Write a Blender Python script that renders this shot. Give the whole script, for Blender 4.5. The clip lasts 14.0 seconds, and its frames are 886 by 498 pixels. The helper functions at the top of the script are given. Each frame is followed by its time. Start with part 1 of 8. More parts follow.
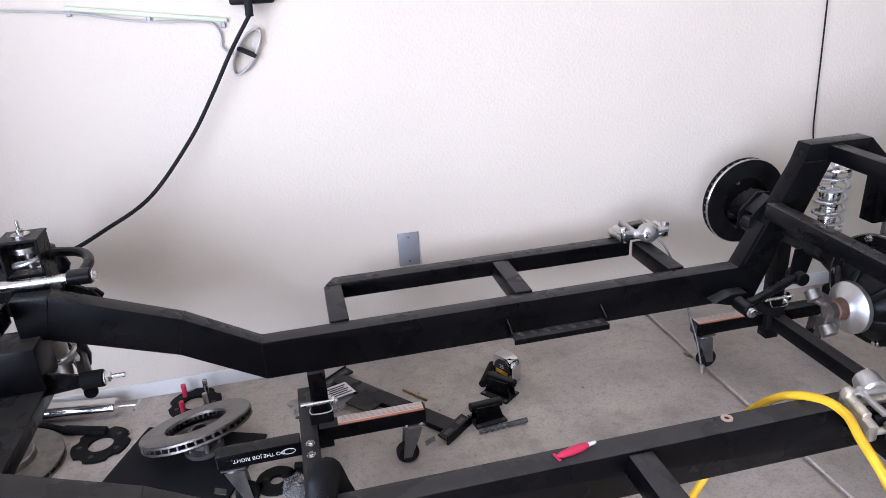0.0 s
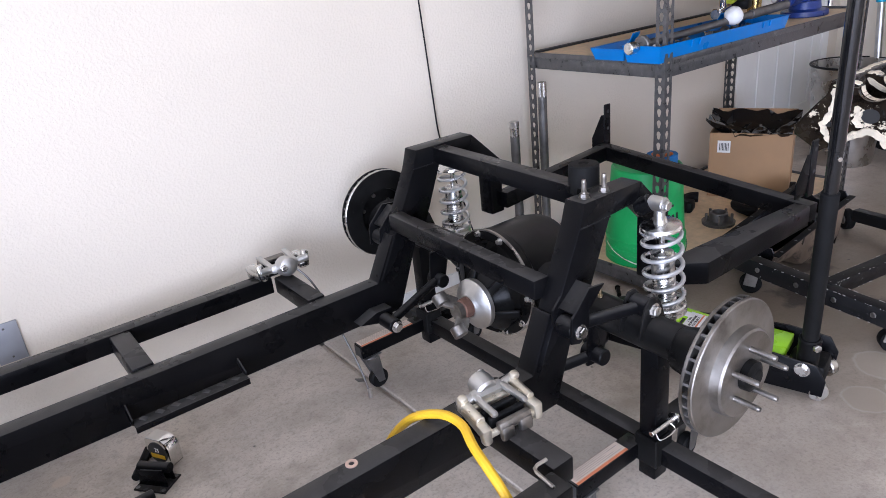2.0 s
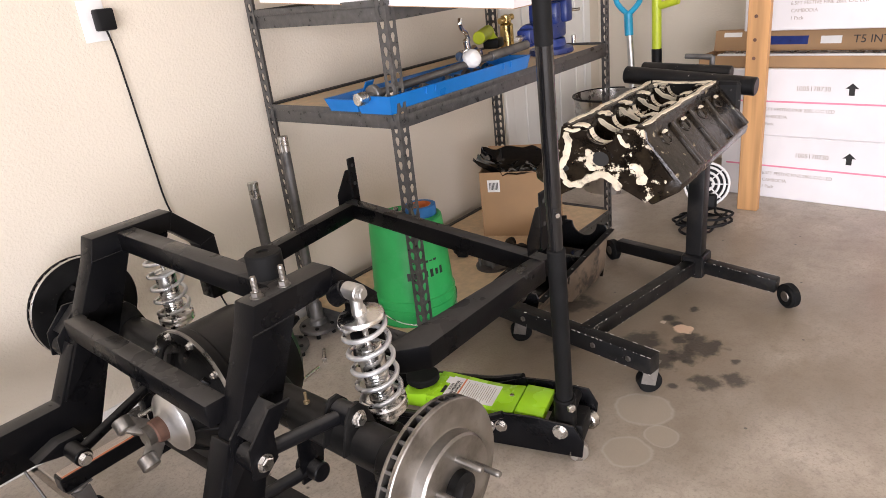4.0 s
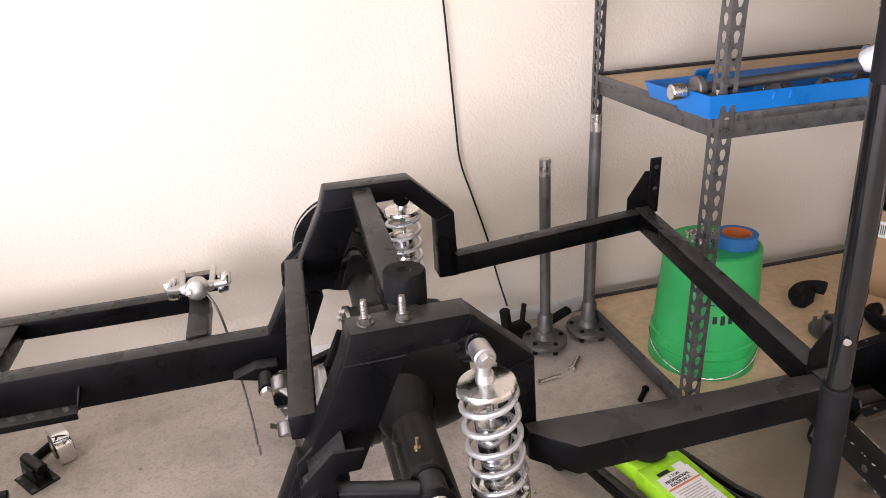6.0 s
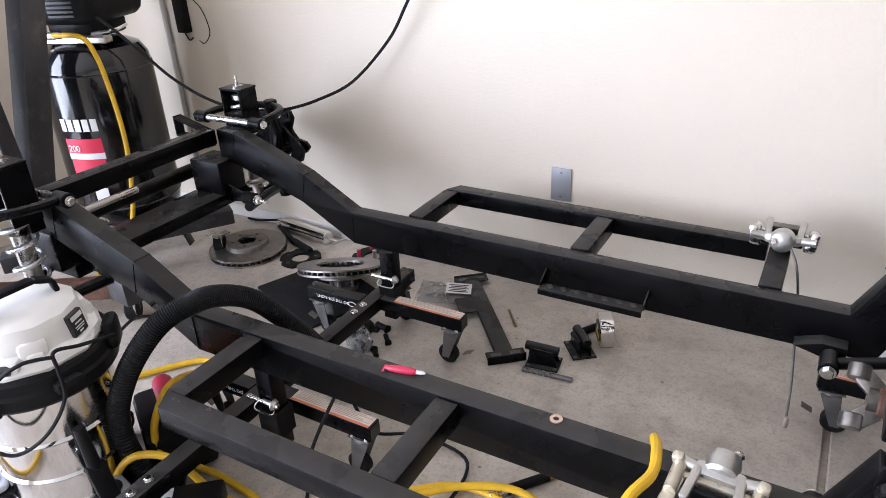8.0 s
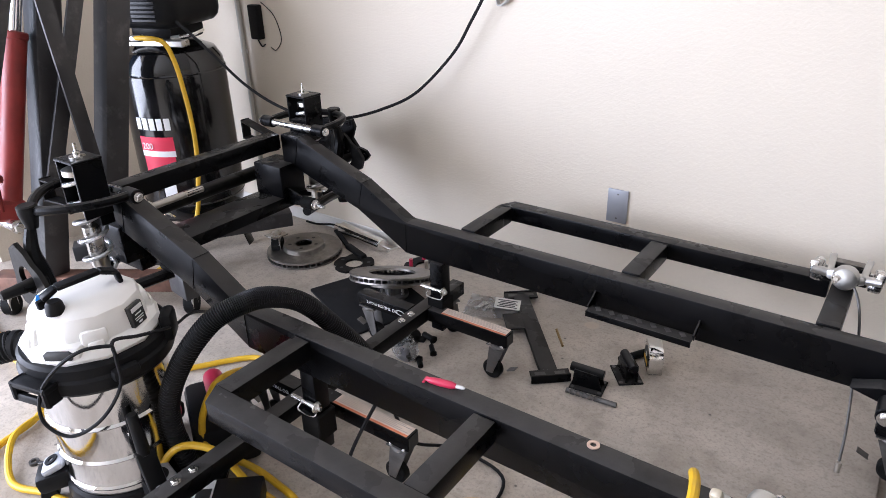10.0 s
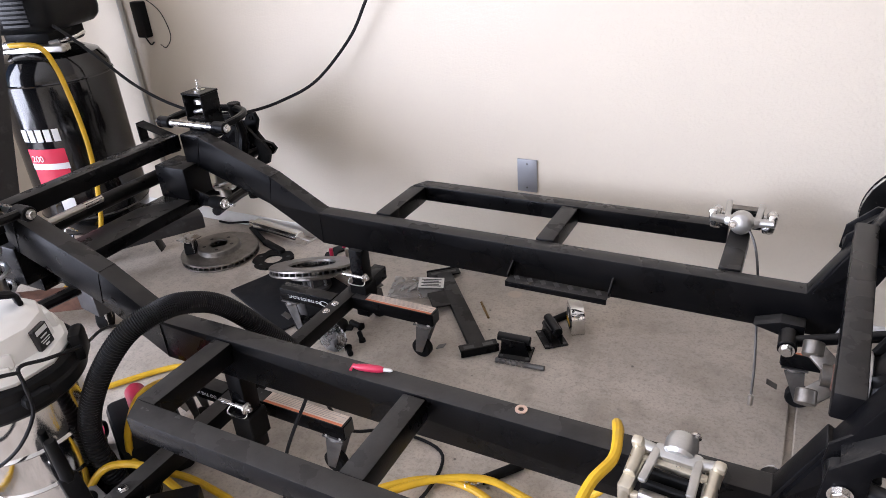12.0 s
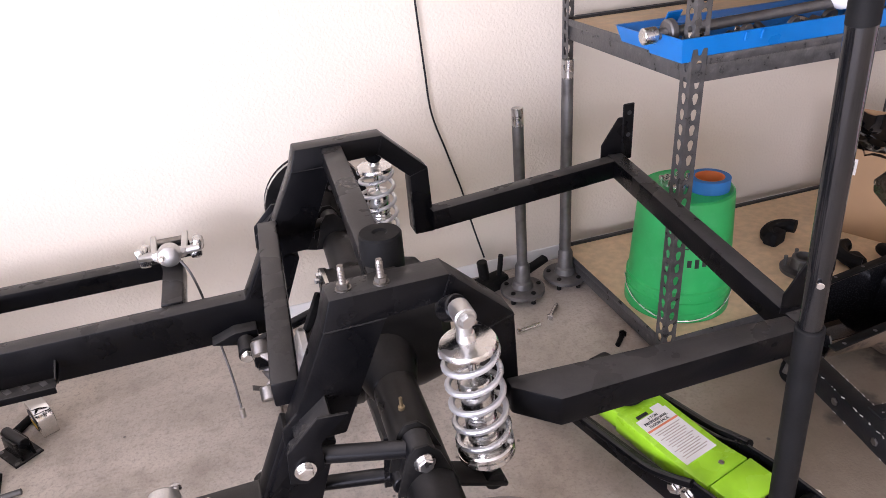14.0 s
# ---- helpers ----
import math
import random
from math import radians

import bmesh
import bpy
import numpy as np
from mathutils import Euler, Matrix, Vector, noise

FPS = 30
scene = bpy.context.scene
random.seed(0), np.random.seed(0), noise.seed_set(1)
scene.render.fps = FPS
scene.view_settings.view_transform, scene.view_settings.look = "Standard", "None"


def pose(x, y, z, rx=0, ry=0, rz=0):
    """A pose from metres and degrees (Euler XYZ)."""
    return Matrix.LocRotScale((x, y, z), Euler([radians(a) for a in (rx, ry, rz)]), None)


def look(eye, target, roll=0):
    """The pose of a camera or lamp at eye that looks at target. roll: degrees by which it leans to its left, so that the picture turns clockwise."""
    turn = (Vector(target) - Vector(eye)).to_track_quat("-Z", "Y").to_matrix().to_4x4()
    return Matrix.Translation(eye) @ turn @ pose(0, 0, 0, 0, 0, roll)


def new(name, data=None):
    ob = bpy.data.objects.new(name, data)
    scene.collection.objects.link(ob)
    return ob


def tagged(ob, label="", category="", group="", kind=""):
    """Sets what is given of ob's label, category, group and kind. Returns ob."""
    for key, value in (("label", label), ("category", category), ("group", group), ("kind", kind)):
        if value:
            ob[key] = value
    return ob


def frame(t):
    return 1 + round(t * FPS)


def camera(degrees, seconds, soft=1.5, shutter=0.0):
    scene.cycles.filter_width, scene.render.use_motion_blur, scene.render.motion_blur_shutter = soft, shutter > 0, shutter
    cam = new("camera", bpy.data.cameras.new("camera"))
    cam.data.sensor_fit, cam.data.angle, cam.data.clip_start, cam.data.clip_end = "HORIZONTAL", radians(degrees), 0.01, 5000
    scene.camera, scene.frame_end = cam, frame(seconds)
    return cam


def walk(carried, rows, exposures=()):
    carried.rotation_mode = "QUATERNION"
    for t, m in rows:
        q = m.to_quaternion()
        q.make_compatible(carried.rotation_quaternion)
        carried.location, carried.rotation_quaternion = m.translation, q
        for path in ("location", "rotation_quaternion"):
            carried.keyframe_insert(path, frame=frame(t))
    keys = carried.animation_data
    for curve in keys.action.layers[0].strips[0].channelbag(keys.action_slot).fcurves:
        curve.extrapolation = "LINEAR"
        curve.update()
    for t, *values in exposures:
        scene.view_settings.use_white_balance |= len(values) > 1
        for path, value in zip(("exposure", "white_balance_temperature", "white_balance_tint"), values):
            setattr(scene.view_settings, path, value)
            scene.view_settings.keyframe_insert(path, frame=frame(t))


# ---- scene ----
cam = camera(65.6, 14.0, soft=0.55)
PATH = [
    (0, (0.41, 0.791, 1.269), (0.798, 2.594, 0.494), -3.2),
    (0.5, (0.355, 0.808, 1.257), (0.846, 2.577, 0.464), -2.3),
    (1, (0.363, 0.807, 1.259), (0.965, 2.536, 0.453), -3.6),
    (1.5, (0.51, 0.816, 1.243), (1.301, 2.471, 0.446), -5.1),
    (2, (0.753, 0.825, 1.232), (1.82, 2.327, 0.453), -6.1),
    (2.5, (0.892, 0.871, 1.234), (2.228, 2.148, 0.469), -6.5),
    (2.7, (0.93, 0.894, 1.238), (2.353, 2.083, 0.49), -6.9),
    (4.8, (1.395, 0.753, 1.224), (2.774, 1.996, 0.48), -5.1),
    (5, (1.469, 0.814, 1.235), (2.777, 2.135, 0.496), -4.6),
    (5.5, (1.546, 0.903, 1.24), (2.506, 2.49, 0.49), -3.8),
    (6, (1.651, 0.866, 1.246), (2.108, 2.636, 0.434), -3.0),
    (6.5, (1.691, 0.817, 1.237), (1.636, 2.607, 0.348), -2.9),
    (7, (1.589, 0.803, 1.253), (1.137, 2.52, 0.333), -3.4),
    (7.5, (1.46, 0.809, 1.251), (0.731, 2.431, 0.336), -3.4),
    (8, (1.483, 0.835, 1.251), (0.569, 2.368, 0.347), -2.7),
    (8.2, (1.492, 0.835, 1.252), (0.545, 2.347, 0.354), -2.3),
    (10.3, (1.5, 0.84, 1.265), (0.413, 2.279, 0.4), -1.5),
    (10.5, (1.496, 0.834, 1.26), (0.384, 2.252, 0.393), -1.6),
    (11, (1.49, 0.829, 1.253), (0.336, 2.202, 0.368), -2.4),
    (11.5, (1.497, 0.843, 1.253), (0.389, 2.238, 0.346), -3.8),
    (12, (1.524, 0.848, 1.265), (0.659, 2.394, 0.337), -4.5),
    (12.5, (1.577, 0.872, 1.27), (1.124, 2.579, 0.331), -5.2),
    (13, (1.619, 0.871, 1.266), (1.617, 2.631, 0.316), -5.2),
    (13.5, (1.649, 0.88, 1.258), (1.997, 2.604, 0.306), -4.9),
    (14, (1.655, 0.884, 1.257), (2.154, 2.572, 0.306), -4.5),
]
# stops, kelvin and tint of the camera's automatic exposure
LIGHTNESS = [(0, -0.47, 5400, 20), (1.5, -0.45, 5300, 19), (2.5, -0.38, 5700, 18), (5, -0.22, 6700, 18), (6, -0.11, 6250, 22), (7.0, -0.17, 5850, 20), (7.5, -0.26, 5650, 17), (8.0, -0.42, 5650, 16), (11, -0.5, 5650, 17), (11.5, -0.5, 5850, 18), (12.5, -0.4, 5700, 18), (13, -0.28, 5700, 20), (14, -0.05, 5950, 26)]
walk(cam, [(t, look(eye, target, roll)) for t, eye, target, roll in PATH], LIGHTNESS)

# ---- light ----
world = bpy.data.worlds.new("World")
scene.world = world
world.use_nodes = True
wn, wl = world.node_tree.nodes, world.node_tree.links
sky = wn.new("ShaderNodeTexSky")
sky.sky_type = "NISHITA"
sky.sun_disc = False
sky.sun_elevation, sky.sun_rotation = radians(52), radians(60)
wl.new(sky.outputs[0], wn["Background"].inputs[0])
wn["Background"].inputs[1].default_value = 0.12
sun = new("sun", bpy.data.lights.new("sun", "SUN"))
sun.data.energy, sun.data.angle, sun.data.color = 4.0, radians(0.5), (1.0, 0.95, 0.87)
sun.matrix_world = look((6, -3.5, 9), (0, 0, 0))
# daylight of the open garage door, in its opening
bay = new("door_daylight", bpy.data.lights.new("door_daylight", "AREA"))
bay.data.shape, bay.data.size, bay.data.size_y = "RECTANGLE", 6.0, 2.0
bay.data.energy, bay.data.color = 730, (0.97, 0.98, 1.01)
bay.matrix_world = look((-1.60, -2.05, 1.08), (3.6, -1.2, -0.4))

# ---- building helpers ----
def M(name, base, rough=0.5, metal=0.0, var=0.12, scale=6.0, bump=0.0, bscale=120.0, coat=0.0, island=0.0):
    """A painted or metal surface: broad mottling, fine grain and relief."""
    m = bpy.data.materials.new(name)
    m.use_nodes = True
    n, l = m.node_tree.nodes, m.node_tree.links
    b = n["Principled BSDF"]
    tc = n.new("ShaderNodeTexCoord")
    big = n.new("ShaderNodeTexNoise")
    big.inputs["Scale"].default_value, big.inputs["Detail"].default_value = scale, 6
    l.new(tc.outputs["Object"], big.inputs["Vector"])
    fine = n.new("ShaderNodeTexNoise")
    fine.inputs["Scale"].default_value, fine.inputs["Detail"].default_value = bscale, 3
    l.new(tc.outputs["Object"], fine.inputs["Vector"])
    even = n.new("ShaderNodeMapRange")
    even.inputs[1].default_value, even.inputs[2].default_value = 0.32, 0.68
    l.new(big.outputs[0], even.inputs[0])
    mix = n.new("ShaderNodeMix")
    mix.data_type = "RGBA"
    mix.inputs[6].default_value = (*[c * (1 - var) for c in base], 1)
    mix.inputs[7].default_value = (*[min(1, c * (1 + var)) for c in base], 1)
    l.new(even.outputs[0], mix.inputs[0])
    l.new(mix.outputs[2], b.inputs["Base Color"])
    rr = n.new("ShaderNodeMapRange")
    rr.inputs[3].default_value, rr.inputs[4].default_value = max(0.03, rough - 0.1), min(1, rough + 0.1)
    l.new(even.outputs[0], rr.inputs[0])
    l.new(rr.outputs[0], b.inputs["Roughness"])
    b.inputs["Metallic"].default_value = metal
    b.inputs["Coat Weight"].default_value = coat
    if bump:
        bp = n.new("ShaderNodeBump")
        bp.inputs["Strength"].default_value, bp.inputs["Distance"].default_value = bump, 0.002
        l.new(fine.outputs[0], bp.inputs["Height"])
        l.new(bp.outputs[0], b.inputs["Normal"])
    return m


def bmx():
    return bmesh.new()


def join(bm, tmp, m=None):
    if m is not None:
        bmesh.ops.transform(tmp, matrix=m, verts=tmp.verts)
    me = bpy.data.meshes.new("t")
    tmp.to_mesh(me)
    tmp.free()
    bm.from_mesh(me)
    bpy.data.meshes.remove(me)
    return bm


def box(bm, size, m=None, bev=0.0, seg=1):
    t = bmesh.new()
    bmesh.ops.create_cube(t, size=1)
    bmesh.ops.scale(t, vec=size, verts=t.verts)
    if bev:
        bmesh.ops.bevel(t, geom=t.edges[:], offset=bev, segments=seg, affect="EDGES", profile=0.5)
    return join(bm, t, m)


def block(bm, lo, hi, bev=0.0, seg=1):
    c = [(a + b) / 2 for a, b in zip(lo, hi)]
    return box(bm, [b - a for a, b in zip(lo, hi)], Matrix.Translation(c), bev, seg)


def axes(a, b, up=(0, 0, 1)):
    """A frame at a whose x runs to b and whose z lies near up."""
    a, b, up = Vector(a), Vector(b), Vector(up)
    x = (b - a).normalized()
    if abs(x.dot(up)) > 0.99:
        up = Vector((1, 0, 0))
    y = up.cross(x).normalized()
    z = x.cross(y)
    m = Matrix((x, y, z)).transposed().to_4x4()
    m.translation = a
    return m


def beam(bm, a, b, w, h, bev=0.004, up=(0, 0, 1), seg=2):
    d = (Vector(b) - Vector(a)).length
    return box(bm, (d, w, h), axes(a, b, up) @ Matrix.Translation((d / 2, 0, 0)), bev, seg)


def prism(bm, poly, y0, y1, bev=0.0, m=None):
    """A polygon of (x, z) points drawn out from y0 to y1."""
    t = bmesh.new()
    lo = [t.verts.new((x, y0, z)) for x, z in poly]
    hi = [t.verts.new((x, y1, z)) for x, z in poly]
    t.faces.new(lo)
    t.faces.new(hi[::-1])
    k = len(poly)
    for i in range(k):
        t.faces.new((lo[i], hi[i], hi[(i + 1) % k], lo[(i + 1) % k]))
    bmesh.ops.recalc_face_normals(t, faces=t.faces)
    if bev:
        bmesh.ops.bevel(t, geom=t.edges[:], offset=bev, segments=2, affect="EDGES", profile=0.5)
    return join(bm, t, m)


def lathe(bm, prof, m=None, seg=32, closed=False):
    """Turns (r, z) points round z."""
    t = bmesh.new()
    rings = []
    for r, z in prof:
        if r < 1e-6:
            rings.append([t.verts.new((0, 0, z))])
        else:
            rings.append([t.verts.new((r * math.cos(2 * math.pi * i / seg), r * math.sin(2 * math.pi * i / seg), z)) for i in range(seg)])
    pairs = list(zip(rings, rings[1:])) + ([(rings[-1], rings[0])] if closed else [])
    for p, q in pairs:
        for i in range(seg):
            j = (i + 1) % seg
            if len(p) == 1 and len(q) == 1:
                continue
            if len(p) == 1:
                t.faces.new((p[0], q[j], q[i]))
            elif len(q) == 1:
                t.faces.new((p[i], p[j], q[0]))
            else:
                t.faces.new((p[i], p[j], q[j], q[i]))
    bmesh.ops.recalc_face_normals(t, faces=t.faces)
    return join(bm, t, m)


def rod(bm, a, b, r, seg=16, r2=None):
    d = (Vector(b) - Vector(a)).length
    r2 = r if r2 is None else r2
    c = min(r, r2) * 0.12
    m = axes(a, b) @ pose(0, 0, 0, 0, 90, 0)
    return lathe(bm, [(0, 0), (r - c, 0), (r, c), (r2, d - c), (r2 - c, d), (0, d)], m, seg)


def smoothed(pts, k=8, loop=False):
    """A Catmull-Rom line through the points."""
    P = [Vector(p) for p in pts]
    n = len(P)
    out = []
    for i in range(n if loop else n - 1):
        g = lambda j: P[j % n] if loop else P[max(0, min(n - 1, j))]
        p0, p1, p2, p3 = g(i - 1), g(i), g(i + 1), g(i + 2)
        for s in range(k):
            u = s / k
            out.append(0.5 * (2 * p1 + (p2 - p0) * u + (2 * p0 - 5 * p1 + 4 * p2 - p3) * u * u + (3 * p1 - p0 - 3 * p2 + p3) * u ** 3))
    if not loop:
        out.append(P[-1])
    return out


def sweep(bm, pts, r, seg=10, loop=False, radii=None):
    t = bmesh.new()
    pts = [Vector(p) for p in pts]
    n = len(pts)
    rings, side = [], None
    for i, p in enumerate(pts):
        a = pts[(i - 1) % n] if loop or i else p
        b = pts[(i + 1) % n] if loop or i < n - 1 else p
        d = (b - a).normalized()
        if side is None:
            side = d.orthogonal().normalized()
        side = (side - d * side.dot(d)).normalized()
        up = d.cross(side)
        q = radii[i] if radii else r
        rings.append([t.verts.new(p + (side * math.cos(2 * math.pi * k / seg) + up * math.sin(2 * math.pi * k / seg)) * q) for k in range(seg)])
    for i in range(n if loop else n - 1):
        p, q = rings[i], rings[(i + 1) % n]
        for k in range(seg):
            j = (k + 1) % seg
            t.faces.new((p[k], p[j], q[j], q[k]))
    if not loop:
        t.faces.new(rings[0][::-1])
        t.faces.new(rings[-1])
    bmesh.ops.recalc_face_normals(t, faces=t.faces)
    return join(bm, t)


def coil(turns, R, h, k=20, flat=0.06):
    """Points of a coil spring round z, with closed ends."""
    n = int(turns * k)
    out = []
    for i in range(n + 1):
        u = i / n
        s = min(1, max(0, (u - flat) / (1 - 2 * flat)))
        out.append((R * math.cos(2 * math.pi * turns * u), R * math.sin(2 * math.pi * turns * u), h * s))
    return out


def hexhead(bm, p, way, r=0.011, h=0.009, washer=True):
    m = axes(p, Vector(p) + Vector(way)) @ pose(0, 0, 0, 0, 90, 0)
    if washer:
        lathe(bm, [(0, 0), (r * 1.3, 0), (r * 1.3, 0.002), (0, 0.002)], m, 16)
    lathe(bm, [(r, 0.001), (r, h * 0.8), (r * 0.85, h), (0, h)], m, 6)
    return bm


def mesh_of(name, bm, mat):
    me = bpy.data.meshes.new(name)
    bm.to_mesh(me)
    bm.free()
    for x in (mat if isinstance(mat, (list, tuple)) else [mat]):
        me.materials.append(x)
    me.polygons.foreach_set("use_smooth", [True] * len(me.polygons))
    me.set_sharp_from_angle(angle=radians(32))
    return me


def thing(name, label, category, m=None, group="", kind=""):
    ob = new(name)
    ob.empty_display_size = 0.1
    ob.matrix_basis = m if m is not None else Matrix()
    return tagged(ob, label, category, group, kind)


def solid(name, bm, mat, label, category, m=None, group="", kind=""):
    ob = new(name, mesh_of(name, bm, mat))
    ob.matrix_basis = m if m is not None else Matrix()
    return tagged(ob, label, category, group, kind)


def part(name, bm, mat, parent, label="", world=True):
    """Links a bmesh as one mesh under a thing or a part. world: its points are in the world, not in the thing."""
    if world:
        root = parent.parent or parent
        bm.transform(root.matrix_basis.inverted())
    ob = new(name, mesh_of(name, bm, mat))
    ob.parent = parent
    if label:
        ob["label"] = label
    return ob


def lettering(name, body, size, m, mat, parent, depth=0.0004, align="CENTER"):
    """Words in the built-in font, as a thin mesh that lies in the x-y plane of m."""
    cu = bpy.data.curves.new(name, "FONT")
    cu.body, cu.size, cu.extrude, cu.align_x, cu.align_y = body, size, depth, align, "CENTER"
    tmp = bpy.data.objects.new(name, cu)
    me = bpy.data.meshes.new_from_object(tmp)
    bpy.data.objects.remove(tmp)
    me.materials.append(mat)
    root = parent.parent or parent
    me.transform(root.matrix_basis.inverted() @ m)
    ob = new(name, me)
    ob.parent = parent
    return ob


def bars(bm, rows, m, depth=0.0006):
    """Plain bars that stand for writing: (x, y, width, height) in the x-y plane of m."""
    for x, y, w, h in rows:
        box(bm, (w, h, depth), m @ Matrix.Translation((x, y, 0)))
    return bm


def basis(o, x, y):
    """A frame at o with its x and y axes along the given directions."""
    x, y = Vector(x).normalized(), Vector(y)
    z = x.cross(y).normalized()
    y = z.cross(x)
    m = Matrix((x, y, z)).transposed().to_4x4()
    m.translation = Vector(o)
    return m

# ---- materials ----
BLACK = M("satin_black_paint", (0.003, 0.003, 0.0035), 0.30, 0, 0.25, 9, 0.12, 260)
BLACK_DULL = M("worn_black_steel", (0.007, 0.0068, 0.0066), 0.48, 0, 0.4, 14, 0.2, 180)
AXLE = M("black_axle_paint", (0.006, 0.0058, 0.0056), 0.34, 0, 0.3, 12, 0.1, 160)
RUBBER = M("black_rubber", (0.008, 0.008, 0.008), 0.6, 0, 0.2, 20, 0.15, 200)
PLASTIC = M("black_plastic", (0.010, 0.010, 0.0105), 0.4, 0, 0.15, 20, 0.08, 300)
STEEL = M("machined_steel", (0.5, 0.48, 0.45), 0.3, 1, 0.2, 15, 0.1, 220)
BRAKE = M("raw_brake_iron", (0.26, 0.245, 0.225), 0.42, 1, 0.25, 22, 0.15, 200)
IRON = M("grey_cast_iron", (0.13, 0.125, 0.12), 0.5, 0.7, 0.3, 25, 0.3, 150)
ZINC = M("bright_zinc", (0.66, 0.65, 0.63), 0.25, 1, 0.12, 30, 0.05, 200)
CHROME = M("chrome", (0.78, 0.78, 0.77), 0.12, 1, 0.06, 20)
ALU = M("cast_aluminium", (0.54, 0.535, 0.52), 0.4, 1, 0.12, 25, 0.2, 240)
SPRING = M("silver_spring_paint", (0.56, 0.56, 0.56), 0.32, 0.75, 0.08, 20, 0.05, 200)
CALIPER = M("plated_caliper", (0.62, 0.57, 0.46), 0.36, 0.8, 0.15, 30, 0.15, 200)
YELLOW = M("yellow_hose", (0.66, 0.4, 0.008), 0.5, 0, 0.1, 30, 0.05, 200)
GREEN = M("green_bucket_plastic", (0.02, 0.36, 0.09), 0.38, 0, 0.12, 10, 0.05, 200)
LIME = M("lime_green_paint", (0.34, 0.68, 0.02), 0.3, 0, 0.08, 12, 0.03, 200, 0.3)
BLUE = M("blue_tray_plastic", (0.003, 0.145, 0.46), 0.35, 0, 0.12, 10, 0.05, 200)
VICE_BLUE = M("dark_blue_hammered_paint", (0.008, 0.026, 0.15), 0.36, 0, 0.2, 30, 0.3, 160)
HANDLE_BLUE = M("sky_blue_plastic", (0.01, 0.33, 0.56), 0.4)
HANDLE_LIME = M("yellow_green_plastic", (0.5, 0.6, 0.03), 0.4)
RED = M("dark_red_ram_paint", (0.21, 0.022, 0.018), 0.42, 0, 0.25, 10, 0.1, 160)
REDPRINT = M("red_print", (0.6, 0.02, 0.06), 0.45)
PINK = M("red_tube_plastic", (0.5, 0.025, 0.07), 0.36)
WHITE = M("white_plastic", (0.74, 0.735, 0.72), 0.4, 0, 0.05, 8, 0.03, 200)
CREAMCAP = M("cream_vacuum_plastic", (0.78, 0.765, 0.73), 0.42, 0, 0.06, 8, 0.03, 200)
PAPER = M("white_label", (0.72, 0.71, 0.68), 0.5, 0, 0.05, 20)
ORANGE = M("orange_warning_label", (0.62, 0.2, 0.09), 0.5, 0, 0.1, 40)
CREAMLBL = M("cream_warning_label", (0.66, 0.55, 0.46), 0.5, 0, 0.06, 60)
FADED = M("faded_grey_print", (0.38, 0.33, 0.29), 0.5, 0, 0.2, 40)
CHIP = M("bare_chipped_steel", (0.5, 0.48, 0.45), 0.45, 0.4, 0.3, 60)
INK = M("black_ink", (0.02, 0.02, 0.02), 0.5)
WHITEINK = M("white_ink", (0.75, 0.75, 0.74), 0.5)
PINKINK = M("pink_ink", (0.75, 0.25, 0.36), 0.5)
CARD = M("brown_cardboard", (0.33, 0.2, 0.1), 0.8, 0, 0.1, 6, 0.15, 90)
CARTON = M("white_carton", (0.74, 0.72, 0.73), 0.6, 0, 0.05, 4, 0.05, 90)
HARDBOARD = M("tan_particle_board", (0.64, 0.48, 0.3), 0.6, 0, 0.12, 40, 0.1, 300)
SHELFGREY = M("hammered_grey_steel", (0.085, 0.083, 0.081), 0.36, 0.45, 0.25, 40, 0.35, 160)
STAND = M("chipped_black_stand_paint", (0.008, 0.0078, 0.008), 0.42, 0, 0.3, 12, 0.15, 160)
HOIST = M("dark_grey_hoist_paint", (0.036, 0.035, 0.036), 0.42, 0.2, 0.25, 9, 0.1, 150)
ENGINE = M("oily_black_cast_iron", (0.011, 0.008, 0.0055), 0.2, 0, 0.6, 14, 0.9, 45)
ENGINE.node_tree.nodes["Principled BSDF"].inputs["Specular IOR Level"].default_value = 0.26
CASTING = M("bare_cream_casting_paint", (0.68, 0.6, 0.46), 0.5, 0, 0.2, 20, 0.3, 90)
TANK = M("glossy_black_tank", (0.006, 0.006, 0.0065), 0.09, 0, 0.1, 5, 0.01, 200, 0.2)
LATCHGREY = M("grey_latch_plastic", (0.33, 0.34, 0.36), 0.35, 0, 0.08, 8, 0.05, 150)
POLISHED = M("polished_stainless", (0.62, 0.61, 0.60), 0.07, 1, 0.08, 6, 0.03, 150)
RUST = M("rusty_steel", (0.16, 0.085, 0.06), 0.65, 0.4, 0.35, 30, 0.3, 150)
PLATE = M("grey_cover_plate", (0.3, 0.31, 0.335), 0.42, 0.4, 0.08, 15)
COPPER = M("copper_washer", (0.66, 0.5, 0.42), 0.4, 0.8)
PANDIRT = M("dirty_pan_steel", (0.17, 0.125, 0.085), 0.6, 0, 0.4, 9, 0.3, 120)
CABLE = M("black_cable", (0.015, 0.015, 0.016), 0.5)
TAPE = M("blue_masking_tape", (0.02, 0.15, 0.42), 0.6)
MATFOAM = M("black_foam_mat", (0.014, 0.014, 0.015), 0.65, 0, 0.15, 30, 0.2, 200)
CLEARBAG = M("clear_plastic_bag", (0.6, 0.6, 0.6), 0.25, 0, 0.05, 20, 0.3, 60)
CLEARBAG.node_tree.nodes["Principled BSDF"].inputs["Transmission Weight"].default_value = 0.85
CLEARBAG.node_tree.nodes["Principled BSDF"].inputs["IOR"].default_value = 1.1

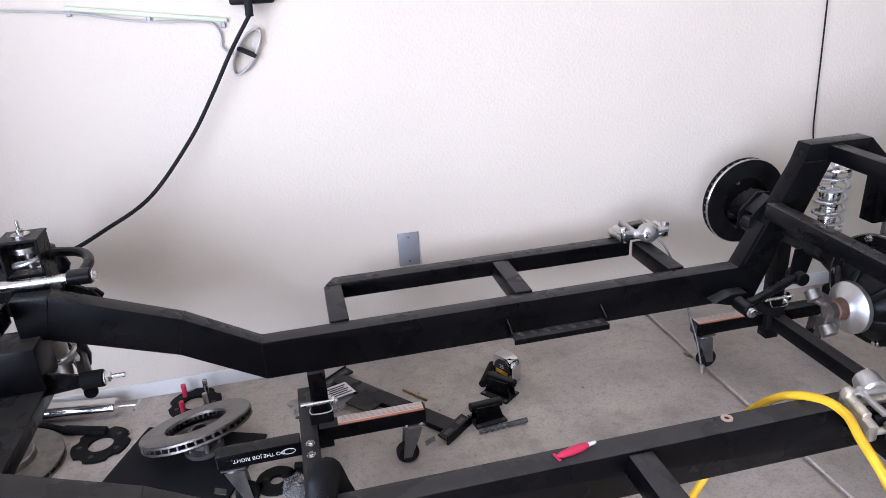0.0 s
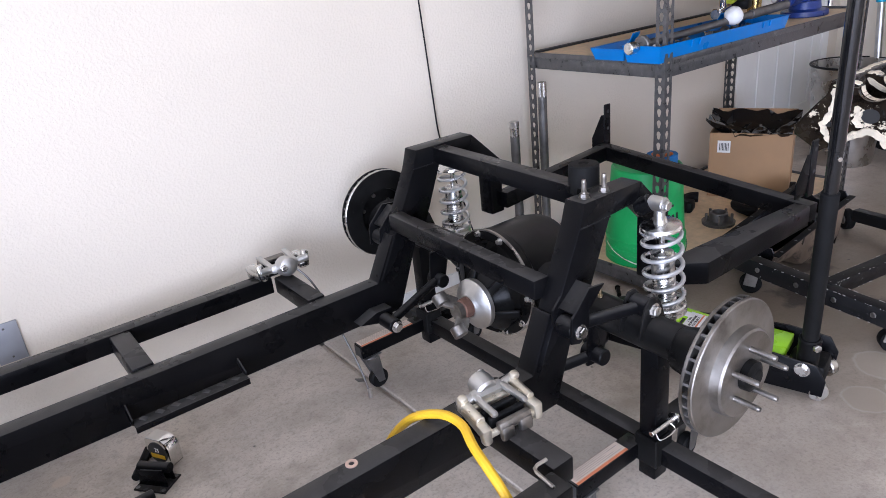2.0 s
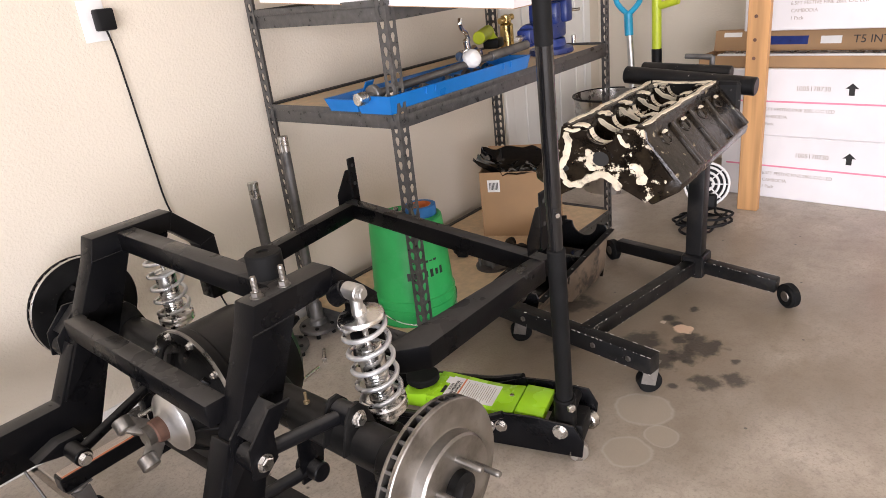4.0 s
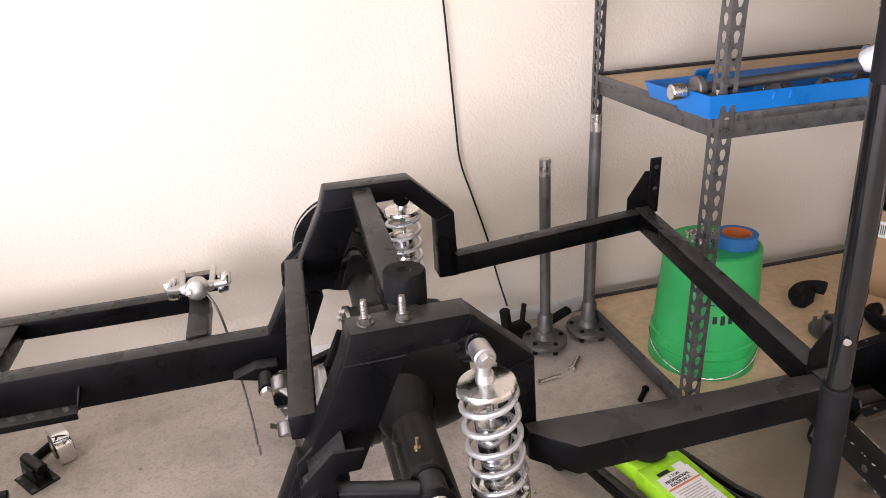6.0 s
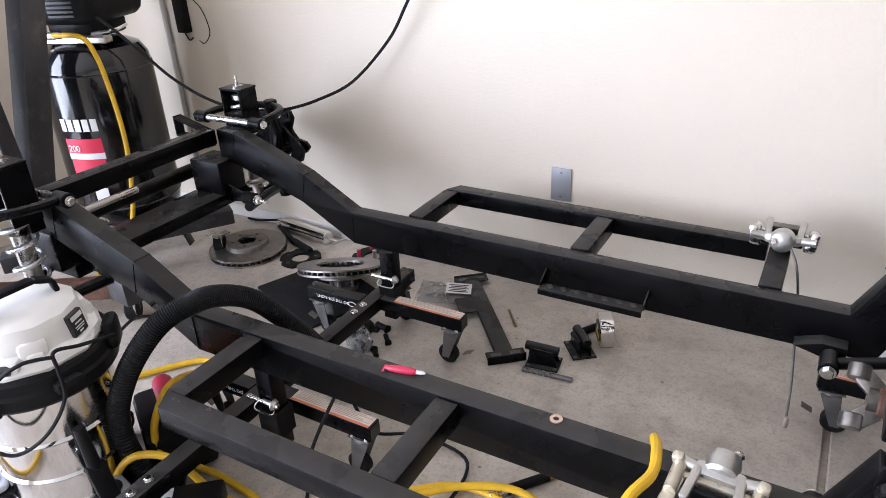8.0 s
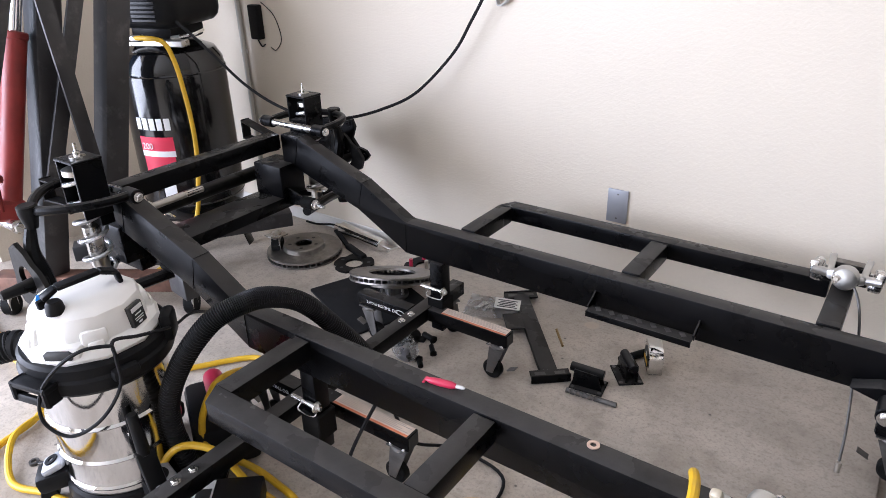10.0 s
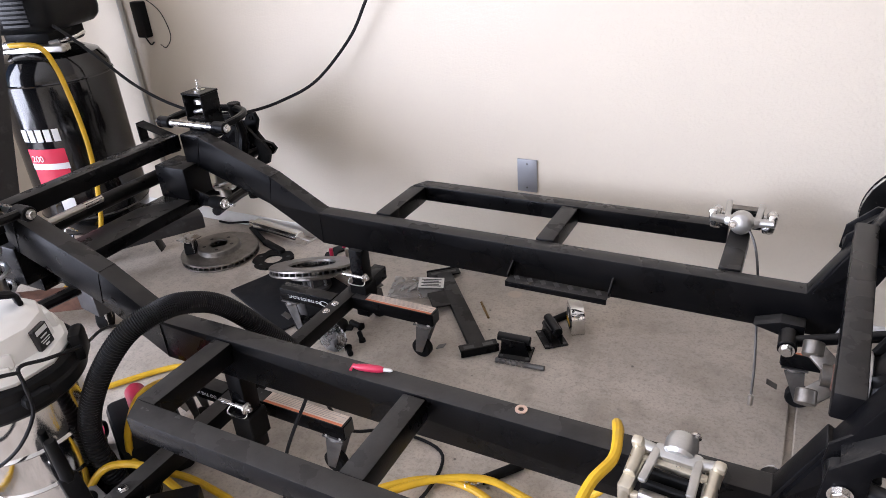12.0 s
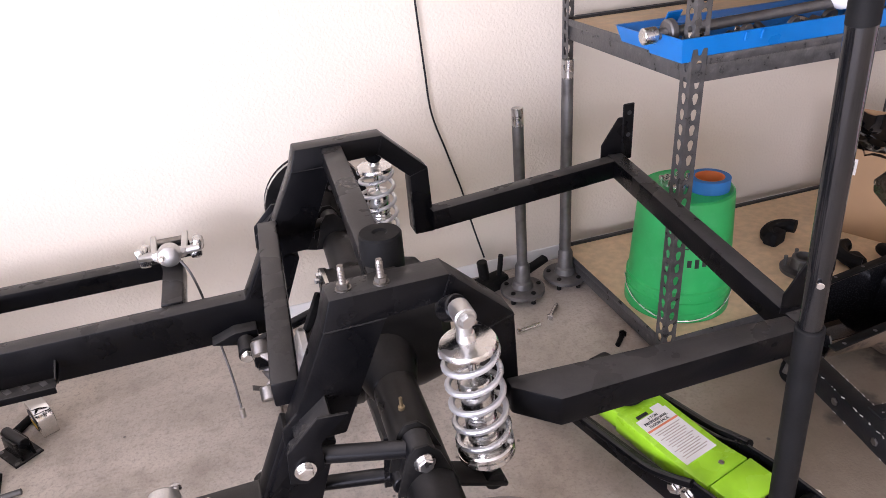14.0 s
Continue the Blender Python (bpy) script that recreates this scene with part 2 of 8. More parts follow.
for dark in (BLACK, BLACK_DULL, AXLE, RUBBER, PLASTIC, MATFOAM, CABLE):
    dark.node_tree.nodes["Principled BSDF"].inputs["Specular IOR Level"].default_value = 0.1


def worn(m, dust_or_lit_tone, scale, lo, hi, amount):
    """Dust and handling marks laid over a paint."""
    n, l = m.node_tree.nodes, m.node_tree.links
    b = n["Principled BSDF"]
    no = n.new("ShaderNodeTexNoise")
    no.inputs["Scale"].default_value, no.inputs["Detail"].default_value, no.inputs["Roughness"].default_value = scale, 9, 0.68
    l.new(n["Texture Coordinate"].outputs["Object"], no.inputs["Vector"])
    mr = n.new("ShaderNodeMapRange")
    mr.inputs[1].default_value, mr.inputs[2].default_value, mr.inputs[3].default_value, mr.inputs[4].default_value = lo, hi, 0, amount
    l.new(no.outputs[0], mr.inputs[0])
    mx = n.new("ShaderNodeMix")
    mx.data_type = "RGBA"
    l.new(mr.outputs[0], mx.inputs[0])
    l.new(b.inputs["Base Color"].links[0].from_socket, mx.inputs[6])
    mx.inputs[7].default_value = (*dust_or_lit_tone, 1)
    l.new(mx.outputs[2], b.inputs["Base Color"])


worn(BLACK, (0.022, 0.02, 0.019), 7, 0.5, 0.75, 0.15)
worn(BLACK, (0.16, 0.15, 0.14), 60, 0.72, 0.80, 0.5)
worn(BLACK_DULL, (0.09, 0.08, 0.07), 45, 0.62, 0.75, 0.7)
worn(AXLE, (0.04, 0.037, 0.033), 12, 0.54, 0.78, 0.5)
worn(SHELFGREY, (0.22, 0.21, 0.2), 40, 0.62, 0.72, 0.7)
worn(STAND, (0.5, 0.47, 0.43), 55, 0.66, 0.7, 0.9)
worn(STAND, (0.035, 0.03, 0.025), 9, 0.5, 0.7, 0.5)
STAND.node_tree.nodes["Principled BSDF"].inputs["Specular IOR Level"].default_value = 0.2
worn(HOIST, (0.15, 0.145, 0.14), 14, 0.55, 0.75, 0.5)
worn(BRAKE, (0.12, 0.1, 0.085), 18, 0.5, 0.7, 0.6)
worn(IRON, (0.2, 0.15, 0.11), 20, 0.55, 0.75, 0.5)
worn(ENGINE, (0.028, 0.02, 0.012), 8, 0.48, 0.62, 0.8)
worn(ENGINE, (0.34, 0.28, 0.19), 22, 0.62, 0.67, 0.8)
ENGINE_BARE = ENGINE.copy()
ENGINE_BARE.name = "black_casting_with_bare_cream_patches"
worn(ENGINE_BARE, (0.64, 0.56, 0.43), 11, 0.555, 0.575, 1.0)
worn(GREEN, (0.1, 0.42, 0.18), 14, 0.55, 0.75, 0.4)
worn(PANDIRT, (0.02, 0.017, 0.014), 11, 0.5, 0.6, 0.85)
worn(CASTING, (0.1, 0.08, 0.06), 24, 0.55, 0.68, 0.8)


def lit_tops(m, dust_or_lit_tone, amount):
    """Light falling on upward faces, put into the base colour, uneven by noise."""
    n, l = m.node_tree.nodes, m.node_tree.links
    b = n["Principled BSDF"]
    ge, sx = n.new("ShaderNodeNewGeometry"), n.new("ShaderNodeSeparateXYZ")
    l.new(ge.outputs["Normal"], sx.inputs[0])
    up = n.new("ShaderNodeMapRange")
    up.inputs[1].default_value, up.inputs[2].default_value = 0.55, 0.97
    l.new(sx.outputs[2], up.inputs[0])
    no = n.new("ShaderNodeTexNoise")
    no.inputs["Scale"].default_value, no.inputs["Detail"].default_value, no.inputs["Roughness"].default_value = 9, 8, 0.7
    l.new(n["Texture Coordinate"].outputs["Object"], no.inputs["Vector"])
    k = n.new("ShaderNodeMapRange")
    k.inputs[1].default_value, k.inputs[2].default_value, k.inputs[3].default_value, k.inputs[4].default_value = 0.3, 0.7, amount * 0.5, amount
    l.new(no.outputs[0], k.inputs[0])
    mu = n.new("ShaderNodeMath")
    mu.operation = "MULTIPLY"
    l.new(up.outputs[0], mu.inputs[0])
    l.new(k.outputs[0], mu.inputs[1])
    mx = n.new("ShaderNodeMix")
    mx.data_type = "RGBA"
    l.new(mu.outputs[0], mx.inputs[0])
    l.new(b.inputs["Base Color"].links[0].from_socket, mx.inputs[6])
    mx.inputs[7].default_value = (*dust_or_lit_tone, 1)
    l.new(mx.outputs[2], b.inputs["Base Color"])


# Rail and axle tops are paled in the colour for the light on them.
lit_tops(BLACK, (0.07, 0.066, 0.061), 0.75)
lit_tops(AXLE, (0.05, 0.046, 0.042), 0.6)


def wood_mat():
    m = M("yellow_pine", (0.5, 0.27, 0.11), 0.6, 0, 0.2, 3, 0.15, 60)
    n, l = m.node_tree.nodes, m.node_tree.links
    w = n.new("ShaderNodeTexWave")
    w.inputs["Scale"].default_value, w.inputs["Distortion"].default_value, w.inputs["Detail"].default_value = 18, 6, 3
    mp = n.new("ShaderNodeMapping")
    mp.inputs["Scale"].default_value = (1, 1, 0.06)
    l.new(n["Texture Coordinate"].outputs["Object"], mp.inputs[0])
    l.new(mp.outputs[0], w.inputs["Vector"])
    l.new(w.outputs[1], n["Mix"].inputs[0])
    return m


PINE = wood_mat()


def wall_mat(name, base):
    """Sprayed orange-peel plaster under cream paint, faintly scuffed."""
    m = M(name, base, 0.55, 0, 0.035, 1.1, 0.0)
    n, l = m.node_tree.nodes, m.node_tree.links
    t = n.new("ShaderNodeTexNoise")
    t.inputs["Scale"].default_value, t.inputs["Detail"].default_value = 105, 3
    v = n.new("ShaderNodeValToRGB")
    v.color_ramp.elements[0].position, v.color_ramp.elements[1].position = 0.42, 0.62
    l.new(n["Texture Coordinate"].outputs["Object"], t.inputs["Vector"])
    l.new(t.outputs[0], v.inputs[0])
    bp = n.new("ShaderNodeBump")
    bp.inputs["Strength"].default_value, bp.inputs["Distance"].default_value = 0.3, 0.0018
    l.new(v.outputs[0], bp.inputs["Height"])
    l.new(bp.outputs[0], n["Principled BSDF"].inputs["Normal"])
    return m


WALL = wall_mat("cream_wall_plaster", (0.665, 0.60, 0.50))
TRIMW = M("white_gloss_trim", (0.76, 0.75, 0.72), 0.4, 0, 0.04, 4, 0.03, 200)
CURB = M("painted_concrete_curb", (0.7, 0.69, 0.66), 0.6, 0, 0.12, 6, 0.2, 90)


def floor_mat():
    """Worn grey-brown concrete: clouds, pitting, and oil and lime stains round the engine stand."""
    m = M("garage_concrete", (0.48, 0.425, 0.36), 0.46, 0, 0.22, 2.6, 0.4, 140)
    n, l = m.node_tree.nodes, m.node_tree.links
    b, tc = n["Principled BSDF"], n["Texture Coordinate"]
    col = b.inputs["Base Color"].links[0].from_socket

    def spot(colour, x, y, r, soft, scale, thr, amount, col, stretch=1.0):
        mp = n.new("ShaderNodeMapping")
        mp.vector_type = "POINT"
        mp.inputs["Location"].default_value = (-x / r, -y / r * stretch, 0)
        mp.inputs["Scale"].default_value = (1 / r, stretch / r, 1)
        l.new(tc.outputs["Object"], mp.inputs[0])
        ln = n.new("ShaderNodeVectorMath")
        ln.operation = "LENGTH"
        l.new(mp.outputs[0], ln.inputs[0])
        no = n.new("ShaderNodeTexNoise")
        no.inputs["Scale"].default_value, no.inputs["Detail"].default_value = scale, 7
        l.new(tc.outputs["Object"], no.inputs["Vector"])
        ad = n.new("ShaderNodeMath")
        ad.operation = "MULTIPLY_ADD"
        l.new(no.outputs[0], ad.inputs[0])
        ad.inputs[1].default_value = thr
        l.new(ln.outputs["Value"], ad.inputs[2])
        mr = n.new("ShaderNodeMapRange")
        mr.inputs[1].default_value, mr.inputs[2].default_value = thr * 0.5 + 1.0, thr * 0.5 + 1.0 - soft
        mr.inputs[3].default_value, mr.inputs[4].default_value = 0, amount
        l.new(ad.outputs[0], mr.inputs[0])
        mx = n.new("ShaderNodeMix")
        mx.data_type = "RGBA"
        l.new(mr.outputs[0], mx.inputs[0])
        l.new(col, mx.inputs[6])
        mx.inputs[7].default_value = (*colour, 1)
        return mx.outputs[2]

    for sc, dark, amount in ((0.8, (0.27, 0.215, 0.16), 0.6), (5.5, (0.27, 0.225, 0.175), 0.65), (30, (0.25, 0.215, 0.18), 0.5), (110, (0.19, 0.165, 0.14), 0.55)):
        no = n.new("ShaderNodeTexNoise")
        no.inputs["Scale"].default_value, no.inputs["Detail"].default_value, no.inputs["Roughness"].default_value = sc, 8, 0.65
        l.new(tc.outputs["Object"], no.inputs["Vector"])
        mr = n.new("ShaderNodeMapRange")
        mr.inputs[1].default_value, mr.inputs[2].default_value, mr.inputs[3].default_value, mr.inputs[4].default_value = 0.5, 0.7, 0, amount
        l.new(no.outputs[0], mr.inputs[0])
        mx = n.new("ShaderNodeMix")
        mx.data_type = "RGBA"
        l.new(mr.outputs[0], mx.inputs[0])
        l.new(col, mx.inputs[6])
        mx.inputs[7].default_value = (*dark, 1)
        col = mx.outputs[2]
    oil, lime = (0.028, 0.024, 0.021), (0.5, 0.47, 0.42)
    col = spot((0.15, 0.115, 0.082), 3.15, 1.72, 0.85, 0.9, 4, 1.6, 0.8, col, 1.2)
    col = spot((0.2, 0.155, 0.105), 3.4, 1.5, 1.5, 0.9, 3, 1.2, 0.75, col)
    for x, y, r, k, th in ((3.10, 1.62, 0.13, 16, 2.4), (3.02, 1.53, 0.12, 18, 2.6), (3.30, 1.60, 0.05, 24, 1.6), (3.27, 1.565, 0.045, 26, 1.4), (3.17, 1.52, 0.05, 24, 1.6),
                           (3.21, 1.50, 0.06, 22, 1.6), (3.08, 1.47, 0.09, 18, 2.2), (3.16, 1.43, 0.12, 16, 2.6), (3.35, 1.75, 0.04, 26, 1.4), (3.40, 1.55, 0.035, 30, 1.6), (2.96, 1.36, 0.08, 20, 2.4),
                           (3.02, 1.29, 0.07, 22, 2.0), (3.12, 1.32, 0.03, 30, 1.6), (2.90, 1.44, 0.03, 30, 1.4), (3.55, 1.70, 0.06, 20, 2.0), (3.25, 1.95, 0.14, 12, 2.6), (3.0, 1.85, 0.14, 12, 2.6)):
        col = spot(oil, x, y, r * 0.62, 0.5, k * 1.3, th, 0.8, col)
    col = spot((0.66, 0.46, 0.32), 3.246, 1.532, 0.036, 0.2, 34, 1.1, 0.9, col)
    col = spot((0.6, 0.5, 0.4), 3.262, 1.61, 0.012, 0.3, 60, 1.1, 0.8, col)
    col = spot((0.5, 0.42, 0.33), 0.736, 2.739, 0.028, 0.3, 40, 0.9, 0.8, col)
    col = spot((0.46, 0.4, 0.34), 0.55, 2.77, 0.05, 0.5, 30, 1.5, 0.5, col)
    # dried rings of water
    for x, y, r in ((2.755, 1.465, 0.085), (2.56, 1.43, 0.07), (2.66, 1.38, 0.05)):
        outer = spot(lime, x, y, r, 0.1, 9, 0.7, 0.4, col)
        col = spot((0.3, 0.25, 0.19), x, y, r * 0.93, 0.12, 9, 0.7, 0.75, outer)
    sp = n.new("ShaderNodeTexVoronoi")
    sp.inputs["Scale"].default_value = 9
    l.new(tc.outputs["Object"], sp.inputs["Vector"])
    sr = n.new("ShaderNodeMapRange")
    sr.inputs[1].default_value, sr.inputs[2].default_value, sr.inputs[3].default_value, sr.inputs[4].default_value = 0.05, 0.03, 0, 0.75
    l.new(sp.outputs["Distance"], sr.inputs[0])
    mx = n.new("ShaderNodeMix")
    mx.data_type = "RGBA"
    l.new(sr.outputs[0], mx.inputs[0])
    l.new(col, mx.inputs[6])
    mx.inputs[7].default_value = (0.06, 0.055, 0.05, 1)
    l.new(mx.outputs[2], b.inputs["Base Color"])
    return m


CONCRETE = floor_mat()
DRIVE = M("bright_driveway_concrete", (0.5, 0.48, 0.45), 0.8, 0, 0.15, 1.5, 0.3, 120)

# ---- the garage ----
X0, X1, Y0, Y1, TOP = -1.52, 5.35, -6.0, 2.868, 2.75
bm = bmx()
# two slabs with a sawn joint between them
block(bm, (X0 - 0.25, Y0, -0.12), (1.615, Y1, 0.0), 0.003)
block(bm, (1.632, Y0, -0.12), (X1, Y1, 0.0), 0.003)
block(bm, (1.60, Y0, -0.12), (1.65, Y1, -0.012))
solid("floor", bm, CONCRETE, "worn grey-brown garage concrete with oil stains", "floor", kind="structure")
bm = bmx()
block(bm, (X0 - 0.2, Y1, 0), (X1 + 0.2, Y1 + 0.15, TOP))
solid("wall_north", bm, WALL, "cream painted plaster wall with orange-peel texture", "wall", kind="structure")
bm = bmx()
block(bm, (X1, Y0, 0), (X1 + 0.15, Y1, TOP))
solid("wall_east", bm, WALL, "cream painted plaster end wall", "wall", kind="structure")
# Unseen south wall, added to close the room; cream so it bounces fill light.
bm = bmx()
block(bm, (X0, Y0 - 0.15, 0), (X1 + 0.15, Y0, TOP))
solid("wall_south", bm, WALL, "unseen cream wall, added to close the garage and bounce light", "wall", kind="structure")
bm = bmx()
block(bm, (X0 - 0.2, 1.85, 0), (X0, Y1, TOP))
block(bm, (X0 - 0.2, Y0 - 0.15, 0), (X0, -5.2, TOP))
block(bm, (X0 - 0.2, -5.2, 2.15), (X0, 1.85, TOP))
solid("wall_west", bm, WALL, "cream plaster wall round the open garage door", "wall", kind="structure")
bm = bmx()
block(bm, (X0 - 0.2, Y0 - 0.15, TOP), (X1 + 0.15, Y1 + 0.15, TOP + 0.12))
solid("ceiling", bm, TRIMW, "plain white garage ceiling", "ceiling", kind="structure")
bm = bmx()
block(bm, (X0, Y1 - 0.006, 0), (4.1, Y1, 0.055), 0.002)
solid("baseboard", bm, CURB, "painted concrete curb along the wall", "baseboard", kind="structure")
bm = bmx()
block(bm, (-400, -400, -0.16), (X0 - 0.2, 400, -0.02))
block(bm, (X0 - 0.2, -400, -0.16), (400, Y0 - 0.16, -0.02))
block(bm, (X0 - 0.2, Y1 + 0.16, -0.16), (400, 400, -0.02))
block(bm, (X1 + 0.16, Y0 - 0.16, -0.16), (400, Y1 + 0.16, -0.02))
solid("ground", bm, DRIVE, "sunlit pale concrete driveway outside", "ground", kind="structure")

# panelled white door beyond the shelving
door = thing("door_1", "white panelled interior door in a painted frame", "door", pose(4.30, Y1, 0), kind="structure")
bm = bmx()
for a, b in (((4.22, Y1 - 0.02, 0), (4.30, Y1, 2.1)), ((5.12, Y1 - 0.02, 0), (5.20, Y1, 2.1)), ((4.22, Y1 - 0.022, 2.1), (5.20, Y1, 2.18))):
    block(bm, a, b, 0.004)
part("door_frame", bm, TRIMW, door)
bm = bmx()
block(bm, (4.305, Y1 - 0.014, 0.01), (5.115, Y1, 2.09), 0.003)
leaf = part("door_leaf", bm, TRIMW, door)
for x in (4.42, 4.80):
    for z0, z1 in ((0.2, 0.75), (0.9, 1.65)):
        bm = bmx()
        for a, b in (((x, z0), (x + 0.22, z0 + 0.02)), ((x, z1 - 0.02), (x + 0.22, z1)), ((x, z0 + 0.02), (x + 0.02, z1 - 0.02)), ((x + 0.2, z0 + 0.02), (x + 0.22, z1 - 0.02))):
            block(bm, (a[0], Y1 - 0.022, a[1]), (b[0], Y1 - 0.014, b[1]), 0.003)
        part("panel", bm, TRIMW, leaf)

# ---- the car chassis ----
CY, ZT = 2.040, 0.422
chassis = thing("car_chassis", "bare satin black welded car frame with axle, on dollies", "car frame", pose(0.95, CY, 0))


def yy(s, d):
    """The y of a place d metres outboard of the centre line; s is 1 on the wall's side and -1 on the other."""
    return CY + s * d


def span(s, a, b):
    return min(yy(s, a), yy(s, b)), max(yy(s, a), yy(s, b))


for s in (1, -1):
    k = 0 if s > 0 else 1
    inset = 0.013 * k
    y0, y1 = span(s, 0.295 - inset, 0.345 - inset)
    d = -0.032 * k
    d2 = -0.05 * k
    bm = bmx()
    prism(bm, [(-0.245, 0.623), (-0.166, 0.621), (0.105, 0.518), (0.273, ZT), (1.595 - 0.022 * k, ZT), (1.66 + d, 0.545), (1.735 + d, 0.50), (1.66 + d * 0.6, 0.318), (0.272, 0.318), (0.083, 0.424), (-0.19, 0.516), (-0.245, 0.52)], y0, y1, 0.0032)
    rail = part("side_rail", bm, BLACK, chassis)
    for xa, za, xb, zb in ((-0.166, 0.621, -0.19, 0.516), (0.105, 0.518, 0.083, 0.424), (0.273, ZT, 0.272, 0.318)):
        bm = bmx()
        for y in (y0, y1):
            sweep(bm, [Vector((xa, y, za - 0.003)).lerp(Vector((xb, y, zb + 0.003)), i / 12) + Vector((0.0006 * (i % 2), 0, 0)) for i in range(13)], 0.0016, 6)
        sweep(bm, [(xa, y0 + 0.002 + (y1 - y0 - 0.004) * i / 8, za) for i in range(9)], 0.0014, 6)
        tagged(part("weld_bead", bm, BLACK, rail), kind="stuff")
    # rear arch over the axle
    y0, y1 = span(s, 0.295 - 0.3 * inset, 0.345 - 0.3 * inset)
    if s > 0:
        y0, y1, d, d2 = y0 - 0.008, y1 - 0.008, 0.006, 0.008
    up = 0.005 * (1 - k)
    bm = bmx()
    prism(bm, [(1.601 + d * 0.6, ZT + 0.004), (1.742 + d, 0.706 + up), (1.758 + d, 0.757 + up), (1.952 + d2, 0.757 + up), (2.052 + d2, 0.662 + up), (2.058 + d2, 0.50), (2.008 + d2, 0.50), (2.008 + d2, 0.646 + up), (1.937 + d2, 0.713 + up), (1.836 + d, 0.708 + up), (1.752 + d, 0.52), (1.70 + d, 0.52)], y0 - 0.0015, y1 + 0.0015, 0.0032)
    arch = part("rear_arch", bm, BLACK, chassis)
    bm = bmx()
    for y in (y0 - 0.0015, y1 + 0.0015):
        sweep(bm, [Vector((1.744 + d, y, 0.706 + up)).lerp(Vector((1.834 + d, y, 0.707 + up)), i / 20) + Vector((0, 0, 0.0008 * (i % 2))) for i in range(21)], 0.002, 6)
        sweep(bm, [Vector((1.953 + d2, y, 0.755 + up)).lerp(Vector((1.938 + d2, y, 0.714 + up)), i / 10) for i in range(11)], 0.0014, 6)
        sweep(bm, [Vector((2.051 + d2, y, 0.66 + up)).lerp(Vector((2.009 + d2, y, 0.647 + up)), i / 10) for i in range(11)], 0.0014, 6)
    tagged(part("weld_bead", bm, BLACK, arch), kind="stuff")
    # outrigger frame beside the rail
    yo, yi = yy(s, 0.588 - inset), yy(s, 0.345 - inset)
    zo = 0.393 + 0.009 * (1 - k)
    for x in (0.470, 0.972 - 0.016 * k, 1.43):
        bm = bmx()
        beam(bm, (x, yi, zo), (x, yy(s, 0.563 - inset), zo), 0.05, 0.05)
        part("outrigger_tube", bm, BLACK, chassis)
    bm = bmx()
    c = s * 0.025
    poly = [(0.448, yo - c), (1.40, yo - c), (1.40, yo + c), (0.476, yo + c)]
    t = bmx()
    prism(t, poly, 0, 0.05, 0.004)
    t.transform(Matrix(((1, 0, 0, 0), (0, 0, 1, 0), (0, 1, 0, zo - 0.023), (0, 0, 0, 1))))
    bmesh.ops.recalc_face_normals(t, faces=t.faces)
    join(bm, t)
    part("outrigger_rail", bm, BLACK, chassis)

# front cross tubes
bm = bmx()
beam(bm, (-0.275, yy(-1, 0.295), 0.598), (-0.275, yy(1, 0.295), 0.598), 0.055, 0.05)
part("front_crossmember", bm, BLACK, chassis)
bm = bmx()
beam(bm, (-0.27, yy(-1, 0.30), 0.40), (-0.27, yy(1, 0.30), 0.40), 0.13, 0.04)
part("lower_crossmember", bm, BLACK, chassis)
for s in (1, -1):
    bm = bmx()
    prism(bm, [(-0.20, 0.42), (-0.20, 0.53), (-0.33, 0.53), (-0.33, 0.42)], *span(s, 0.235, 0.34), 0.005)
    part("gusset", bm, BLACK, chassis)
# steering rack
bm = bmx()
rod(bm, (-0.40, yy(-1, 0.30), 0.46), (-0.40, yy(1, 0.30), 0.46), 0.024, 20)
rack = part("steering_rack", bm, AXLE, chassis)
bm = bmx()
rod(bm, (-0.37, yy(-1, 0.30), 0.485), (-0.37, yy(1, 0.05), 0.485), 0.011, 12)
part("rack_line", bm, STEEL, rack)
bm = bmx()
rod(bm, (-0.40, yy(-1, 0.12), 0.46), (-0.40, yy(-1, 0.22), 0.46), 0.034, 20)
part("rack_bushing", bm, STEEL, rack)

